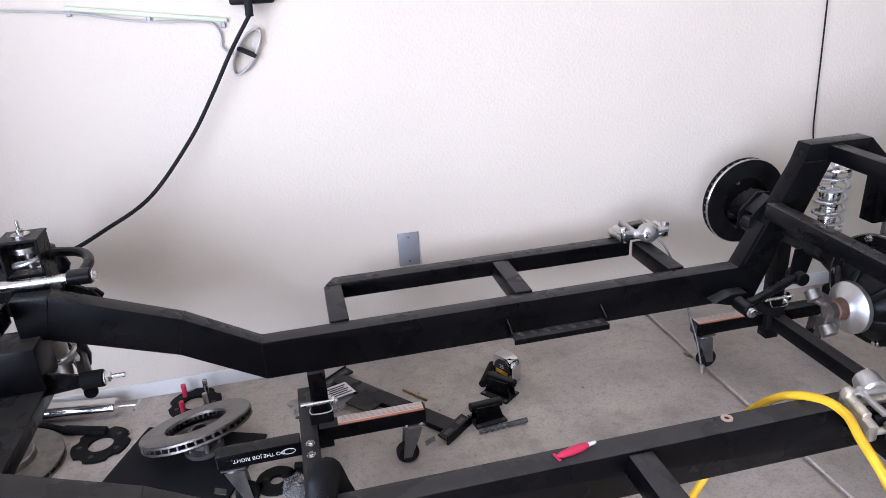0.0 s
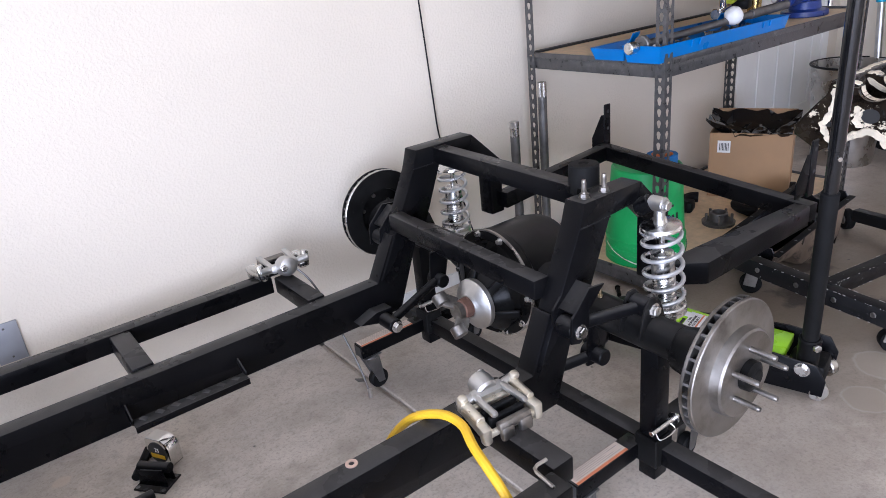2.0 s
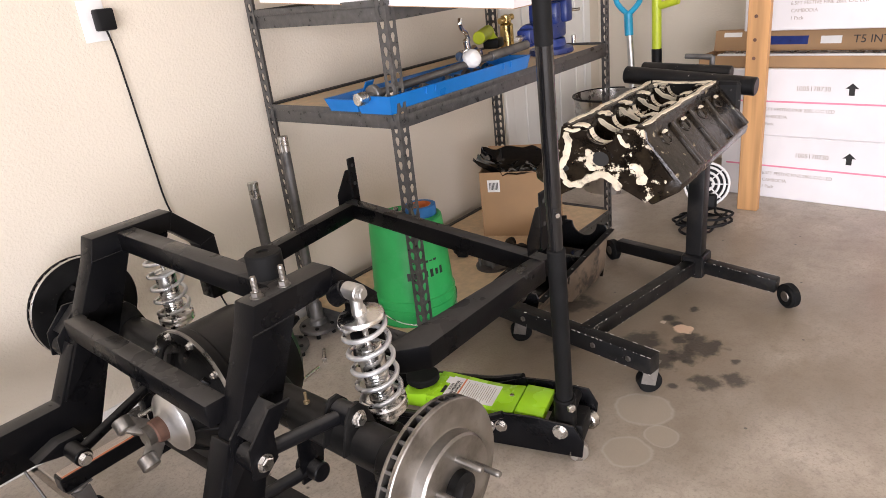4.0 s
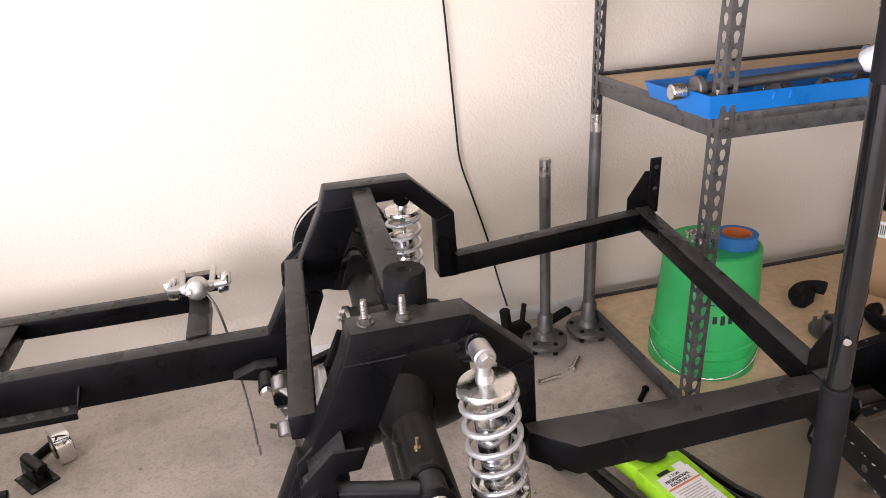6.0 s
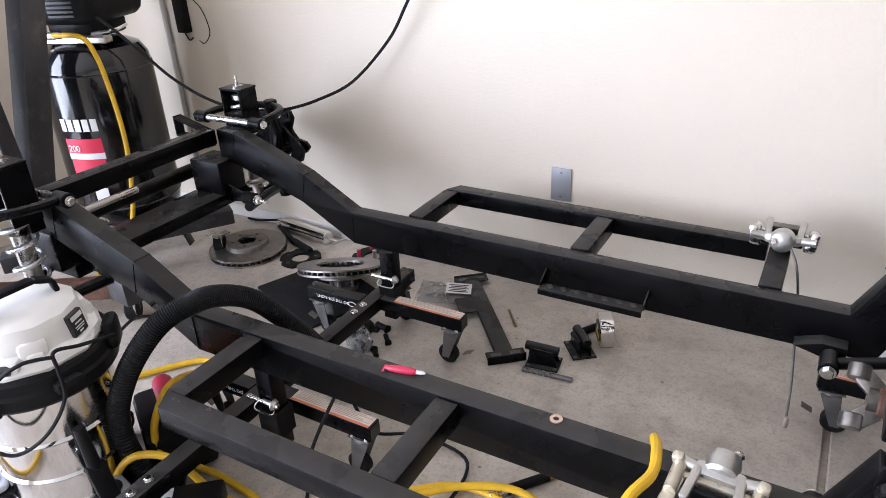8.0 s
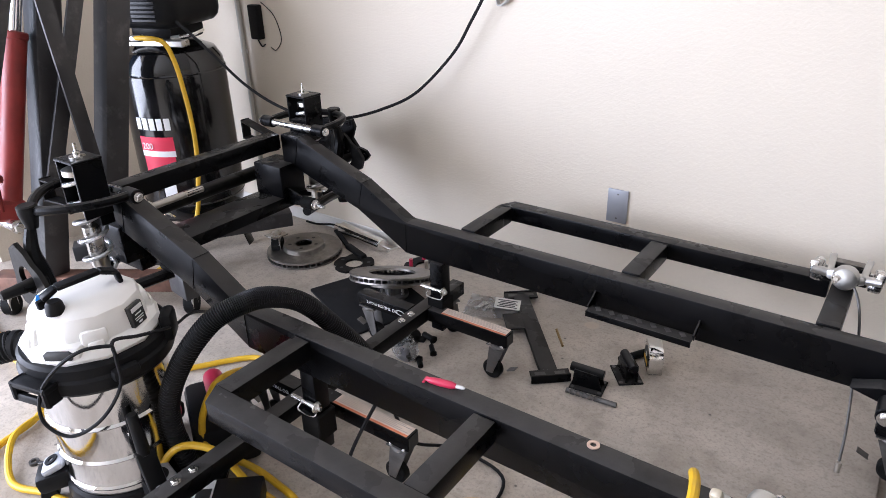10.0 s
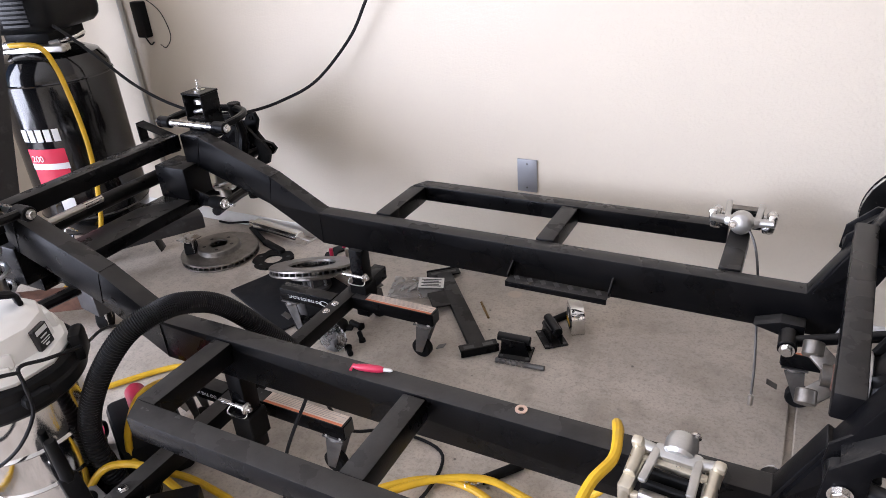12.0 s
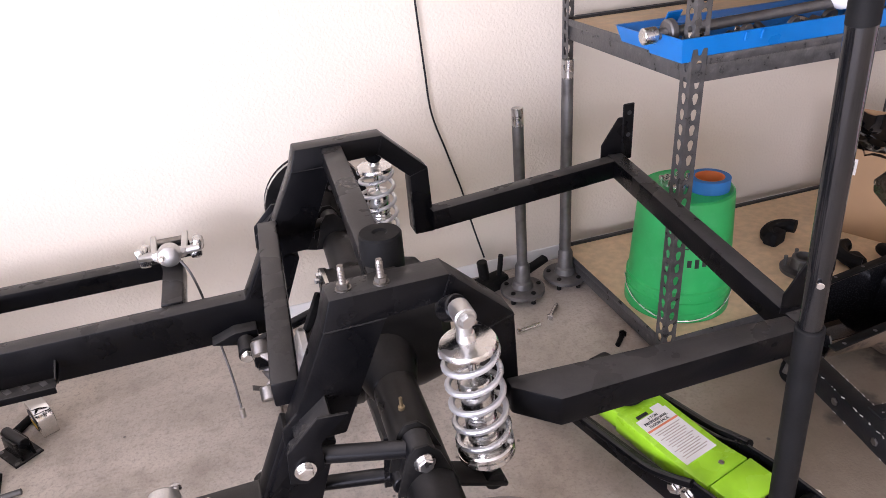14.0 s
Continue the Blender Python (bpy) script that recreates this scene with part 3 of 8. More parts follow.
# front suspension
for s in (1, -1):
    yb = yy(s, 0.39)
    tx = -0.215
    bm = bmx()
    for a, b in (((tx - 0.042, 0.59), (tx - 0.036, 0.735)), ((tx + 0.036, 0.59), (tx + 0.042, 0.735))):
        block(bm, (a[0], yb - 0.038, a[1]), (b[0], yb + 0.038, b[1]), 0.001)
    block(bm, (tx - 0.044, yb - 0.04, 0.735), (tx + 0.044, yb + 0.04, 0.742), 0.002)
    block(bm, (tx - 0.036, min(yb, yy(s, 0.352)), 0.56), (tx + 0.036, max(yb, yy(s, 0.352)), 0.66), 0.001)
    tower = part("shock_tower", bm, BLACK, chassis)
    bm = bmx()
    lathe(bm, [(0, 0.742), (0.02, 0.742), (0.02, 0.746), (0.008, 0.748), (0.008, 0.757), (0.004, 0.758), (0.004, 0.778), (0, 0.779)], pose(tx, yb, 0), 18)
    part("shock_stud", bm, ZINC, tower)
    bm = bmx()
    sweep(bm, [(tx + x, yb + s * 0.012 + y, 0.40 + z) for x, y, z in coil(6.5, 0.036, 0.30)], 0.0055, 8)
    spring = part("coil_spring", bm, SPRING, chassis, "silver coil spring")
    bm = bmx()
    lathe(bm, [(0, 0.36), (0.02, 0.36), (0.02, 0.40), (0.038, 0.402), (0.038, 0.412), (0.023, 0.414), (0.023, 0.56), (0.009, 0.565), (0.009, 0.70), (0.034, 0.702), (0.034, 0.716), (0.01, 0.725), (0, 0.74)], pose(tx, yb + s * 0.012, 0), 24)
    part("shock_body", bm, STEEL, spring)
    # upper arm: bushing tubes on a cross shaft, bowed tube to the ball joint
    bm = bmx()
    rod(bm, (-0.36, yy(s, 0.335), 0.645), (-0.085, yy(s, 0.335), 0.645), 0.012, 14)
    part("cross_shaft", bm, ZINC, chassis)
    bm = bmx()
    bj = (tx - 0.01, yy(s, 0.535), 0.64)
    sweep(bm, smoothed([(-0.10, yy(s, 0.335), 0.647), (-0.095, yy(s, 0.41), 0.652), (-0.13, yy(s, 0.48), 0.652), (tx + 0.0, yy(s, 0.525), 0.645), (-0.29, yy(s, 0.48), 0.652), (-0.335, yy(s, 0.41), 0.652), (-0.34, yy(s, 0.335), 0.647)], 6), 0.012, 10)
    for x in (-0.10, -0.34):
        rod(bm, (x - 0.025, yy(s, 0.335), 0.645), (x + 0.025, yy(s, 0.335), 0.645), 0.019, 18)
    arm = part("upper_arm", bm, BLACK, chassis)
    bm = bmx()
    hexhead(bm, (-0.073, yy(s, 0.335), 0.645), (1, 0, 0), 0.010, 0.01)
    part("bolt", bm, ZINC, arm)
    bm = bmx()
    hexhead(bm, (-0.37, yy(s, 0.335), 0.645), (-1, 0, 0), 0.010, 0.01)
    part("bolt", bm, ZINC, arm)
    bm = bmx()
    lathe(bm, [(0, -0.04), (0.014, -0.04), (0.022, -0.01), (0.024, 0.0), (0.024, 0.018), (0.019, 0.021), (0, 0.02)], Matrix.Translation(bj), 20)
    part("ball_joint", bm, AXLE, arm)
    # spindle upright with its brake bracket
    bm = bmx()
    sx, sy = tx - 0.012, yy(s, 0.54)
    sweep(bm, smoothed([(sx, sy, 0.60), (sx, sy + s * 0.012, 0.54), (sx - 0.005, sy, 0.47), (sx, sy - s * 0.005, 0.40), (sx, sy, 0.35)], 5), 0.016, 10, radii=[0.013 + 0.008 * math.sin(math.pi * i / 20) for i in range(21)])
    rod(bm, (sx, sy, 0.46), (sx, sy + s * 0.11, 0.46), 0.02, 16, 0.012)
    up = part("spindle", bm, AXLE, chassis)
    bm = bmx()
    pl = []
    for i in range(14):
        a = 2 * math.pi * i / 14
        q = 0.078 + 0.016 * math.cos(3 * a + 0.4)
        pl.append((sx + q * math.cos(a), 0.475 + q * 1.05 * math.sin(a)))
    hole = [(sx + 0.038 * math.cos(2 * math.pi * i / 14), 0.475 + 0.038 * math.sin(2 * math.pi * i / 14)) for i in range(14)]
    t = bmx()
    ya, yb2 = sy + s * 0.03, sy + s * 0.042
    lo = [t.verts.new((x, ya, z)) for x, z in pl]
    hi = [t.verts.new((x, yb2, z)) for x, z in pl]
    li = [t.verts.new((x, ya, z)) for x, z in hole]
    hh = [t.verts.new((x, yb2, z)) for x, z in hole]
    for i in range(14):
        j = (i + 1) % 14
        t.faces.new((lo[i], lo[j], li[j], li[i]))
        t.faces.new((hi[i], hi[j], hh[j], hh[i]))
        t.faces.new((lo[i], lo[j], hi[j], hi[i]))
        t.faces.new((li[i], li[j], hh[j], hh[i]))
    bmesh.ops.recalc_face_normals(t, faces=t.faces)
    join(bm, t)
    part("caliper_bracket", bm, AXLE, up)
    # lower arm
    bm = bmx()
    sweep(bm, smoothed([(-0.12, yy(s, 0.26), 0.385), (-0.17, yy(s, 0.40), 0.37), (tx, yy(s, 0.53), 0.35)], 6), 0.016, 10)
    sweep(bm, smoothed([(-0.36, yy(s, 0.26), 0.385), (-0.30, yy(s, 0.40), 0.37), (tx, yy(s, 0.53), 0.35)], 6), 0.016, 10)
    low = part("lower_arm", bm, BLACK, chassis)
    bm = bmx()
    lathe(bm, [(0, -0.03), (0.02, -0.03), (0.026, 0), (0.02, 0.03), (0, 0.035)], pose(tx, yy(s, 0.535), 0.34), 18)
    part("ball_joint", bm, AXLE, low)
    # bush and stud beside the kick-up
    bm = bmx()
    rod(bm, (-0.135, yy(s, 0.265), 0.415), (-0.085, yy(s, 0.265), 0.415), 0.021, 18)
    bush = part("sway_bar_bush", bm, RUBBER, chassis)
    bm = bmx()
    rod(bm, (-0.085, yy(s, 0.265), 0.415), (-0.04, yy(s, 0.265), 0.415), 0.006, 10)
    hexhead(bm, (-0.084, yy(s, 0.265), 0.415), (1, 0, 0), 0.013, 0.014)
    part("stud", bm, ZINC, bush)
    bm = bmx()
    prism(bm, [(-0.24, 0.39), (-0.13, 0.40), (-0.13, 0.43), (-0.24, 0.46)], *span(s, 0.261, 0.269), 0.001)
    part("stud_tab", bm, BLACK, bush)
    # radiator mount bracket out front
    bm = bmx()
    beam(bm, (-0.31, yy(s, 0.32), 0.60), (-0.50, yy(s, 0.36), 0.62), 0.035, 0.006, 0.001)
    beam(bm, (-0.31, yy(s, 0.32), 0.55), (-0.50, yy(s, 0.36), 0.56), 0.035, 0.006, 0.001)
    beam(bm, (-0.50, yy(s, 0.36), 0.555), (-0.50, yy(s, 0.36), 0.625), 0.035, 0.006, 0.001)
    part("front_bracket", bm, BLACK_DULL, chassis)

# rear cross tubes
bm = bmx()
beam(bm, (1.845, yy(1, 0.295), 0.733), (1.815, yy(-1, 0.295), 0.733), 0.045, 0.045)
part("upper_crossmember", bm, BLACK, chassis)
bm = bmx()
beam(bm, (1.678, yy(1, 0.295), 0.585), (1.645, yy(-1, 0.295), 0.585), 0.042, 0.045)
part("lower_rear_crossmember", bm, BLACK, chassis)
bm = bmx()
lathe(bm, [(0, 0.735), (0.030, 0.735), (0.033, 0.738), (0.033, 0.797), (0.0305, 0.80), (0.012, 0.80), (0.008, 0.797), (0, 0.797)], pose(1.826, 1.788, 0), 36)
part("bump_stop", bm, RUBBER, chassis, "round black rubber bump stop")
for x, y in ((1.752, 1.722), (1.806, 1.716)):
    bm = bmx()
    lathe(bm, [(0, 0.757), (0.012, 0.757), (0.012, 0.759), (0, 0.759)], pose(x, y, 0), 16)
    lathe(bm, [(0.0095, 0.759), (0.0095, 0.767), (0, 0.768)], pose(x, y, 0), 6)
    lathe(bm, [(0.0055, 0.767)] + [(0.0055 - 0.0006 * (i % 2), 0.768 + 0.0012 * i) for i in range(20)] + [(0.0045, 0.795), (0, 0.795)], pose(x, y, 0), 12)
    part("arch_stud", bm, BRAKE, chassis)

# tail frame
TF, TN = 2.318, 1.637
for s, y, xe in ((1, TF, 2.532), (-1, TN, 2.50)):
    bm = bmx()
    x0 = 2.055 if s > 0 else 2.012
    if s > 0:
        beam(bm, (x0, y + 0.005, 0.538), (xe + 0.05, y + 0.062, 0.548), 0.042, 0.05)
    else:
        t = bmx()
        prism(t, [(x0 - 0.03, y + 0.035), (x0 + 0.03, y - 0.022), (xe, y - 0.022), (xe, y + 0.022), (x0 - 0.03, y + 0.06)], 0, 0.055, 0.004)
        t.transform(Matrix(((1, 0, 0, 0), (0, 0, 1, 0), (0, 1, 0, 0.487), (0, 0, 0, 1))))
        bmesh.ops.recalc_face_normals(t, faces=t.faces)
        join(bm, t)
    part("tail_rail", bm, BLACK, chassis)
bm = bmx()
beam(bm, (2.602, TF + 0.085, 0.550), (2.515, TN - 0.02, 0.518), 0.042, 0.05)
part("tail_crossmember", bm, BLACK, chassis)
for x, y in ((2.624, TF + 0.092), (2.53, TN + 0.01)):
    bm = bmx()
    block(bm, (x + 0.0, y - 0.006, 0.55), (x + 0.034, y + 0.0, 0.705), 0.003)
    prism(bm, [(x - 0.06, 0.56), (x + 0.0, 0.56), (x + 0.0, 0.67), (x - 0.012, 0.67), (x - 0.06, 0.60)], y - 0.004, y + 0.0, 0.001)
    tab = part("bumper_tab", bm, BLACK, chassis)
    for z in (0.62, 0.68):
        bm = bmx()
        rod(bm, (x + 0.018, y - 0.0075, z), (x + 0.018, y + 0.0015, z), 0.006, 12)
        part("bolt_hole", bm, INK, tab)

# slotted steel bracket on the far rail's inner face
bm = bmx()
yb = yy(1, 0.295)
beam(bm, (0.905, yb - 0.045, 0.348), (1.172, yb - 0.045, 0.348), 0.035, 0.004, 0.001)
beam(bm, (0.905, yb - 0.026, 0.348), (0.905, yb - 0.001, 0.352), 0.004, 0.03, 0.001)
beam(bm, (0.905, yb - 0.045, 0.350), (0.905, yb - 0.001, 0.372), 0.004, 0.02, 0.001)
beam(bm, (1.172, yb - 0.045, 0.350), (1.172, yb - 0.001, 0.372), 0.004, 0.02, 0.001)
beam(bm, (0.905, yb - 0.064, 0.342), (1.172, yb - 0.064, 0.342), 0.004, 0.016, 0.001)
br = part("slotted_bracket", bm, BLACK, chassis)
for i in range(7):
    bm = bmx()
    box(bm, (0.012, 0.02, 0.0012), pose(0.93 + 0.036 * i, yb - 0.042, 0.3508, 0, 0, 35), 0)
    part("slot", bm, IRON, br)

# rear axle
axle_y = (1.44, 2.66)
bm = bmx()
rod(bm, (1.818, 1.52, 0.463), (1.830, 1.90, 0.463), 0.040, 28)
rod(bm, (1.832, 2.18, 0.463), (1.846, 2.58, 0.463), 0.040, 28)
m = axes((1.732, 2.035, 0.463), (2.2, 2.035, 0.463)) @ pose(0, 0, 0, 0, 90, 0)
lathe(bm, [(0.132, 0.03), (0.138, 0.035), (0.138, 0.05), (0.134, 0.055), (0.134, 0.175), (0.125, 0.215), (0.095, 0.24), (0, 0.25)], m, 40)
rod(bm, (1.826, 1.83, 0.463), (1.83, 1.96, 0.463), 0.042, 28, 0.075)
rod(bm, (1.83, 2.26, 0.463), (1.83, 2.13, 0.463), 0.042, 28, 0.075)
axle = part("axle_housing", bm, AXLE, chassis)
bm = bmx()
lathe(bm, [(0.112, 0.036), (0.116, 0.022), (0.142, 0.023), (0.142, 0.034), (0.12, 0.036)], m, 40)
part("carrier_flange", bm, AXLE, axle)
bm = bmx()
lathe(bm, [(0.1385, 0.0222), (0.1428, 0.0222), (0.1428, 0.029), (0.1385, 0.029)], m, 48, True)
part("worn_flange_edge", bm, STEEL, axle, "bright worn edge of the flange")
for i in range(10):
    a = 2 * math.pi * i / 10
    bm = bmx()
    hexhead(bm, (1.754, 2.035 + 0.131 * math.cos(a), 0.463 + 0.131 * math.sin(a)), (-1, 0, 0), 0.007, 0.01)
    part("flange_nut", bm, ZINC, axle)
bm = bmx()
lathe(bm, [(0.09, 0.012), (0.08, -0.004), (0.062, -0.02), (0.058, -0.03), (0.058, -0.045)], m @ Matrix.Translation((0.036, 0.0, 0)), 32)
lathe(bm, [(0.117, 0.034), (0.112, 0.024), (0.085, 0.008), (0, 0.004)], m, 36)
carrier = part("diff_carrier", bm, AXLE, axle)
for i in range(6):
    bm = bmx()
    a = 2 * math.pi * i / 6 + 0.3
    p = Vector((1.70, 2.035 + 0.05 * math.cos(a), 0.423 + 0.05 * math.sin(a)))
    beam(bm, p, (1.745, 2.035 + 0.115 * math.cos(a), 0.45 + 0.11 * math.sin(a)), 0.012, 0.02, 0.003)
    part("carrier_rib", bm, AXLE, axle)
bm = bmx()
mp = axes((1.675, 2.035, 0.428), (1.9, 2.035, 0.428)) @ pose(0, 0, 0, 0, 90, 0)
lathe(bm, [(0.026, -0.005), (0.03, -0.006), (0.042, 0.002), (0.062, 0.010), (0.066, 0.014), (0.066, 0.026), (0.05, 0.034)], mp, 36)
part("pinion_retainer", bm, ALU, axle, "bright aluminium pinion retainer")
bm = bmx()
lathe(bm, [(0.02, -0.03), (0.026, -0.026), (0.026, -0.004)], mp, 24)
part("pinion_seal", bm, RUST, axle)
bm = bmx()
lathe(bm, [(0, -0.045), (0.022, -0.045), (0.022, -0.02), (0, -0.02)], mp, 20)
for q in (1, -1):
    beam(bm, (1.645, 2.035 + q * 0.012, 0.428 + q * 0.012), (1.618, 2.035 + q * 0.03, 0.428 + q * 0.03), 0.035, 0.012, 0.003, up=(0, 1, -1))
    rod(bm, (1.612, 2.035 + q * 0.042, 0.428 + q * 0.042), (1.612, 2.035 + q * 0.022, 0.428 + q * 0.022), 0.019, 18)
part("pinion_yoke", bm, BRAKE, axle)
bm = bmx()
lathe(bm, [(0, 0), (0.006, 0), (0.006, 0.006), (0.003, 0.007), (0.003, 0.024), (0, 0.024)], pose(1.816, 1.737, 0.501), 10)
part("vent_fitting", bm, M("dull_brass", (0.42, 0.33, 0.2), 0.4, 0.9), axle)

for s in (1, -1):
    yr = yy(s, 0.60)
    zr = 0.457 if s < 0 else 0.492
    out = (0, s, 0)
    near_dx = 0.012 * s if s < 0 else -0.006
    cx = 1.832 + near_dx
    # brake rotor with vanes and lug studs
    ma = axes((cx, yr, zr), (cx, yr + s, zr)) @ pose(0, 0, 0, 0, 90, 0) @ Matrix.Diagonal((0.91, 0.91, 1, 1))
    bm = bmx()
    lathe(bm, [(0.088, 0), (0.153, 0), (0.155, 0.002), (0.155, 0.008), (0.086, 0.008)], ma, 56, True)
    lathe(bm, [(0.086, 0.020), (0.155, 0.020), (0.155, 0.026), (0.153, 0.028), (0.104, 0.028), (0.10, 0.030), (0.098, 0.048), (0.094, 0.052), (0.032, 0.052), (0.032, 0.046), (0.088, 0.046)], ma, 56)
    # The far rotor faces away from the light; that shade is its black colour.
    rot = part("brake_rotor", bm, BRAKE if s < 0 else BLACK_DULL, chassis, "ventilated bare steel brake rotor" if s < 0 else "ventilated brake rotor, coloured black for its shaded inner side")
    if s > 0:
        bm = bmx()
        lathe(bm, [(0.1535, -0.0006), (0.1556, 0.0015), (0.1556, 0.0078), (0.1545, 0.0078), (0.1545, 0.0015)], ma, 56, True)
        part("bright_rim", bm, STEEL, rot, "bright steel rim")
    bm = bmx()
    for i in range(36):
        t = bmx()
        box(t, (0.055, 0.006, 0.0125), pose(0.126, 0, 0.014))
        t.transform(ma @ pose(0, 0, 0, 0, 0, 10 * i))
        join(bm, t)
    tagged(part("vane_ring", bm, IRON, rot), kind="stuff")
    for i in range(5):
        a = 2 * math.pi * i / 5 + 0.5
        bm = bmx()
        lathe(bm, [(0, 0.04), (0.0075, 0.04), (0.0075, 0.05)] + [(0.0068 - 0.0007 * (j % 2), 0.052 + 0.0022 * j) for j in range(22)] + [(0.005, 0.102), (0, 0.103)], ma @ pose(0.057 * math.cos(a), 0.057 * math.sin(a), 0), 12)
        part("lug_stud", bm, BRAKE, rot)
    bm = bmx()
    lathe(bm, [(0, 0.052), (0.034, 0.052), (0.033, 0.066), (0.022, 0.07), (0.018, 0.074), (0, 0.074)], ma, 28)
    part("axle_flange", bm, BLACK_DULL, rot)
    bm = bmx()
    rod(bm, (cx, yr - s * 0.012, zr), (cx - 0.012, yr - s * 0.09, 0.462), 0.062, 28, 0.046)
    for i in range(8):
        a = 2 * math.pi * i / 8
        hexhead(bm, (cx + 0.062 * math.cos(a), yr - s * 0.012, 0.458 + 0.062 * math.sin(a)), (0, -s, 0), 0.009, 0.02)
    part("hub_bearing", bm, AXLE, chassis)

    # coilover
    top = Vector((1.903 + (0.052 if s > 0 else 0), yy(s, 0.39), 0.715 - (0.016 if s > 0 else 0)))
    bot = Vector((1.93 + (0.03 if s > 0 else 0), yy(s, 0.398), 0.405))
    mc = axes(top, bot) @ pose(0, 0, 0, 0, 90, 0)
    L = (bot - top).length
    bm = bmx()
    lathe(bm, [(0, 0.028), (0.012, 0.03), (0.014, 0.042), (0.042, 0.046), (0.044, 0.050), (0.044, 0.055), (0.02, 0.058), (0.006, 0.06), (0.006, 0.11), (0.024, 0.112), (0.026, 0.118), (0.026, 0.165), (0.022, 0.17)]
          + [(0.024 + 0.0012 * (i % 2), 0.17 + i * 0.0035) for i in range(18)]
          + [(0.024, 0.235), (0.043, 0.237), (0.046, 0.24), (0.046, 0.246), (0.04, 0.248), (0.046, 0.25), (0.046, 0.258), (0.026, 0.262), (0.022, 0.285), (0.014, 0.295), (0, 0.3)], mc, 32)
    cover = part("coilover", bm, ZINC, chassis, "polished coilover damper with a silver spring")
    bm = bmx()
    t = bmx()
    sweep(t, coil(5.6, 0.041, 0.178, 24), 0.005, 10)
    t.transform(mc @ Matrix.Translation((0, 0, 0.058)))
    join(bm, t)
    part("coil_spring", bm, SPRING, cover)
    bm = bmx()
    ey = Vector((0, s * 0.022, 0))
    rod(bm, top - ey, top + ey * 0.6, 0.0165, 22)
    rod(bm, top + Vector((0, 0, -0.045)), top, 0.012, 14)
    hexhead(bm, top + ey * 0.6, (0, s, 0), 0.011, 0.010)
    part("top_eye", bm, ALU, cover)
    bm = bmx()
    rod(bm, Vector((top.x - 0.01, yy(s, 0.34), 0.697)), top - ey, 0.02, 18)
    part("shock_mount", bm, BLACK, cover)
    bm = bmx()
    rod(bm, bot - ey * 1.2, bot + ey, 0.017, 18)
    beam(bm, bot + Vector((-0.09, 0, 0.035)), bot + Vector((0.02, 0, -0.01)), 0.05, 0.008, 0.002)
    part("lower_mount", bm, AXLE, cover)

    # trailing links from the leg to the axle
    dx = 0.02 if s > 0 else 0
    a, b = Vector((1.648 + dx, yy(s, 0.365), 0.52)), Vector((1.812 + dx, yy(s, 0.418), 0.522))
    bm = bmx()
    rod(bm, a, b, 0.0135, 16)
    for p, r in ((a, 0.022), (b, 0.022)):
        rod(bm, p - Vector((0, s * 0.022, 0)), p + Vector((0, s * 0.022, 0)), r, 20)
    link = part("trailing_link", bm, BLACK, chassis)
    for p in (a, b):
        bm = bmx()
        hexhead(bm, p + Vector((0, s * 0.03, 0)), (0, s, 0), 0.0125, 0.011)
        part("link_bolt", bm, ZINC, link)
    for q in (-0.026, 0.026):
        bm = bmx()
        yq = a.y + q
        prism(bm, [(a.x - 0.025, 0.50), (a.x + 0.0, 0.492), (a.x + 0.028, 0.512), (a.x + 0.03, 0.56), (a.x + 0.075, 0.60), (a.x + 0.03, 0.605), (a.x - 0.02, 0.555)], yq - 0.003, yq + 0.003, 0.001)
        part("link_bracket", bm, BLACK, chassis)
        bm = bmx()
        yq = b.y + q
        prism(bm, [(b.x - 0.045, 0.465), (b.x + 0.05, 0.465), (b.x + 0.026, 0.53), (b.x + 0.008, 0.55), (b.x - 0.012, 0.55), (b.x - 0.026, 0.53)], yq - 0.003, yq + 0.003, 0.001)
        part("axle_bracket", bm, AXLE, chassis)
    bm = bmx()
    beam(bm, (a.x - 0.005, a.y, 0.556), (a.x + 0.05, a.y, 0.60), 0.055, 0.005, 0.001)
    part("link_bracket", bm, BLACK, chassis)
    a, b = Vector((1.575, yy(s, 0.225), 0.335)), Vector((1.80, yy(s, 0.30), 0.36))
    bm = bmx()
    rod(bm, a, b, 0.013, 14)
    rod(bm, a - Vector((0, 0.03, 0)), a + Vector((0, 0.03, 0)), 0.02, 18)
    rod(bm, b - Vector((0, 0.03, 0)), b + Vector((0, 0.03, 0)), 0.02, 18)
    link = part("lower_link", bm, BLACK, chassis)
    bm = bmx()
    hexhead(bm, a - Vector((0, 0.034 * s, 0)), (0, -s, 0), 0.0125, 0.011)
    part("link_bolt", bm, ZINC, link)
    bm = bmx()
    prism(bm, [(a.x - 0.075, 0.342), (a.x + 0.03, 0.315), (a.x + 0.03, 0.36), (a.x - 0.02, 0.362)], *span(s, 0.255, 0.295), 0.002)
    part("link_bracket", bm, BLACK, chassis)
    bm = bmx()
    prism(bm, [(b.x - 0.03, 0.34), (b.x + 0.02, 0.335), (b.x + 0.05, 0.45), (b.x - 0.02, 0.45)], b.y - 0.004, b.y + 0.004, 0.001)
    part("link_bracket", bm, BLACK, chassis)

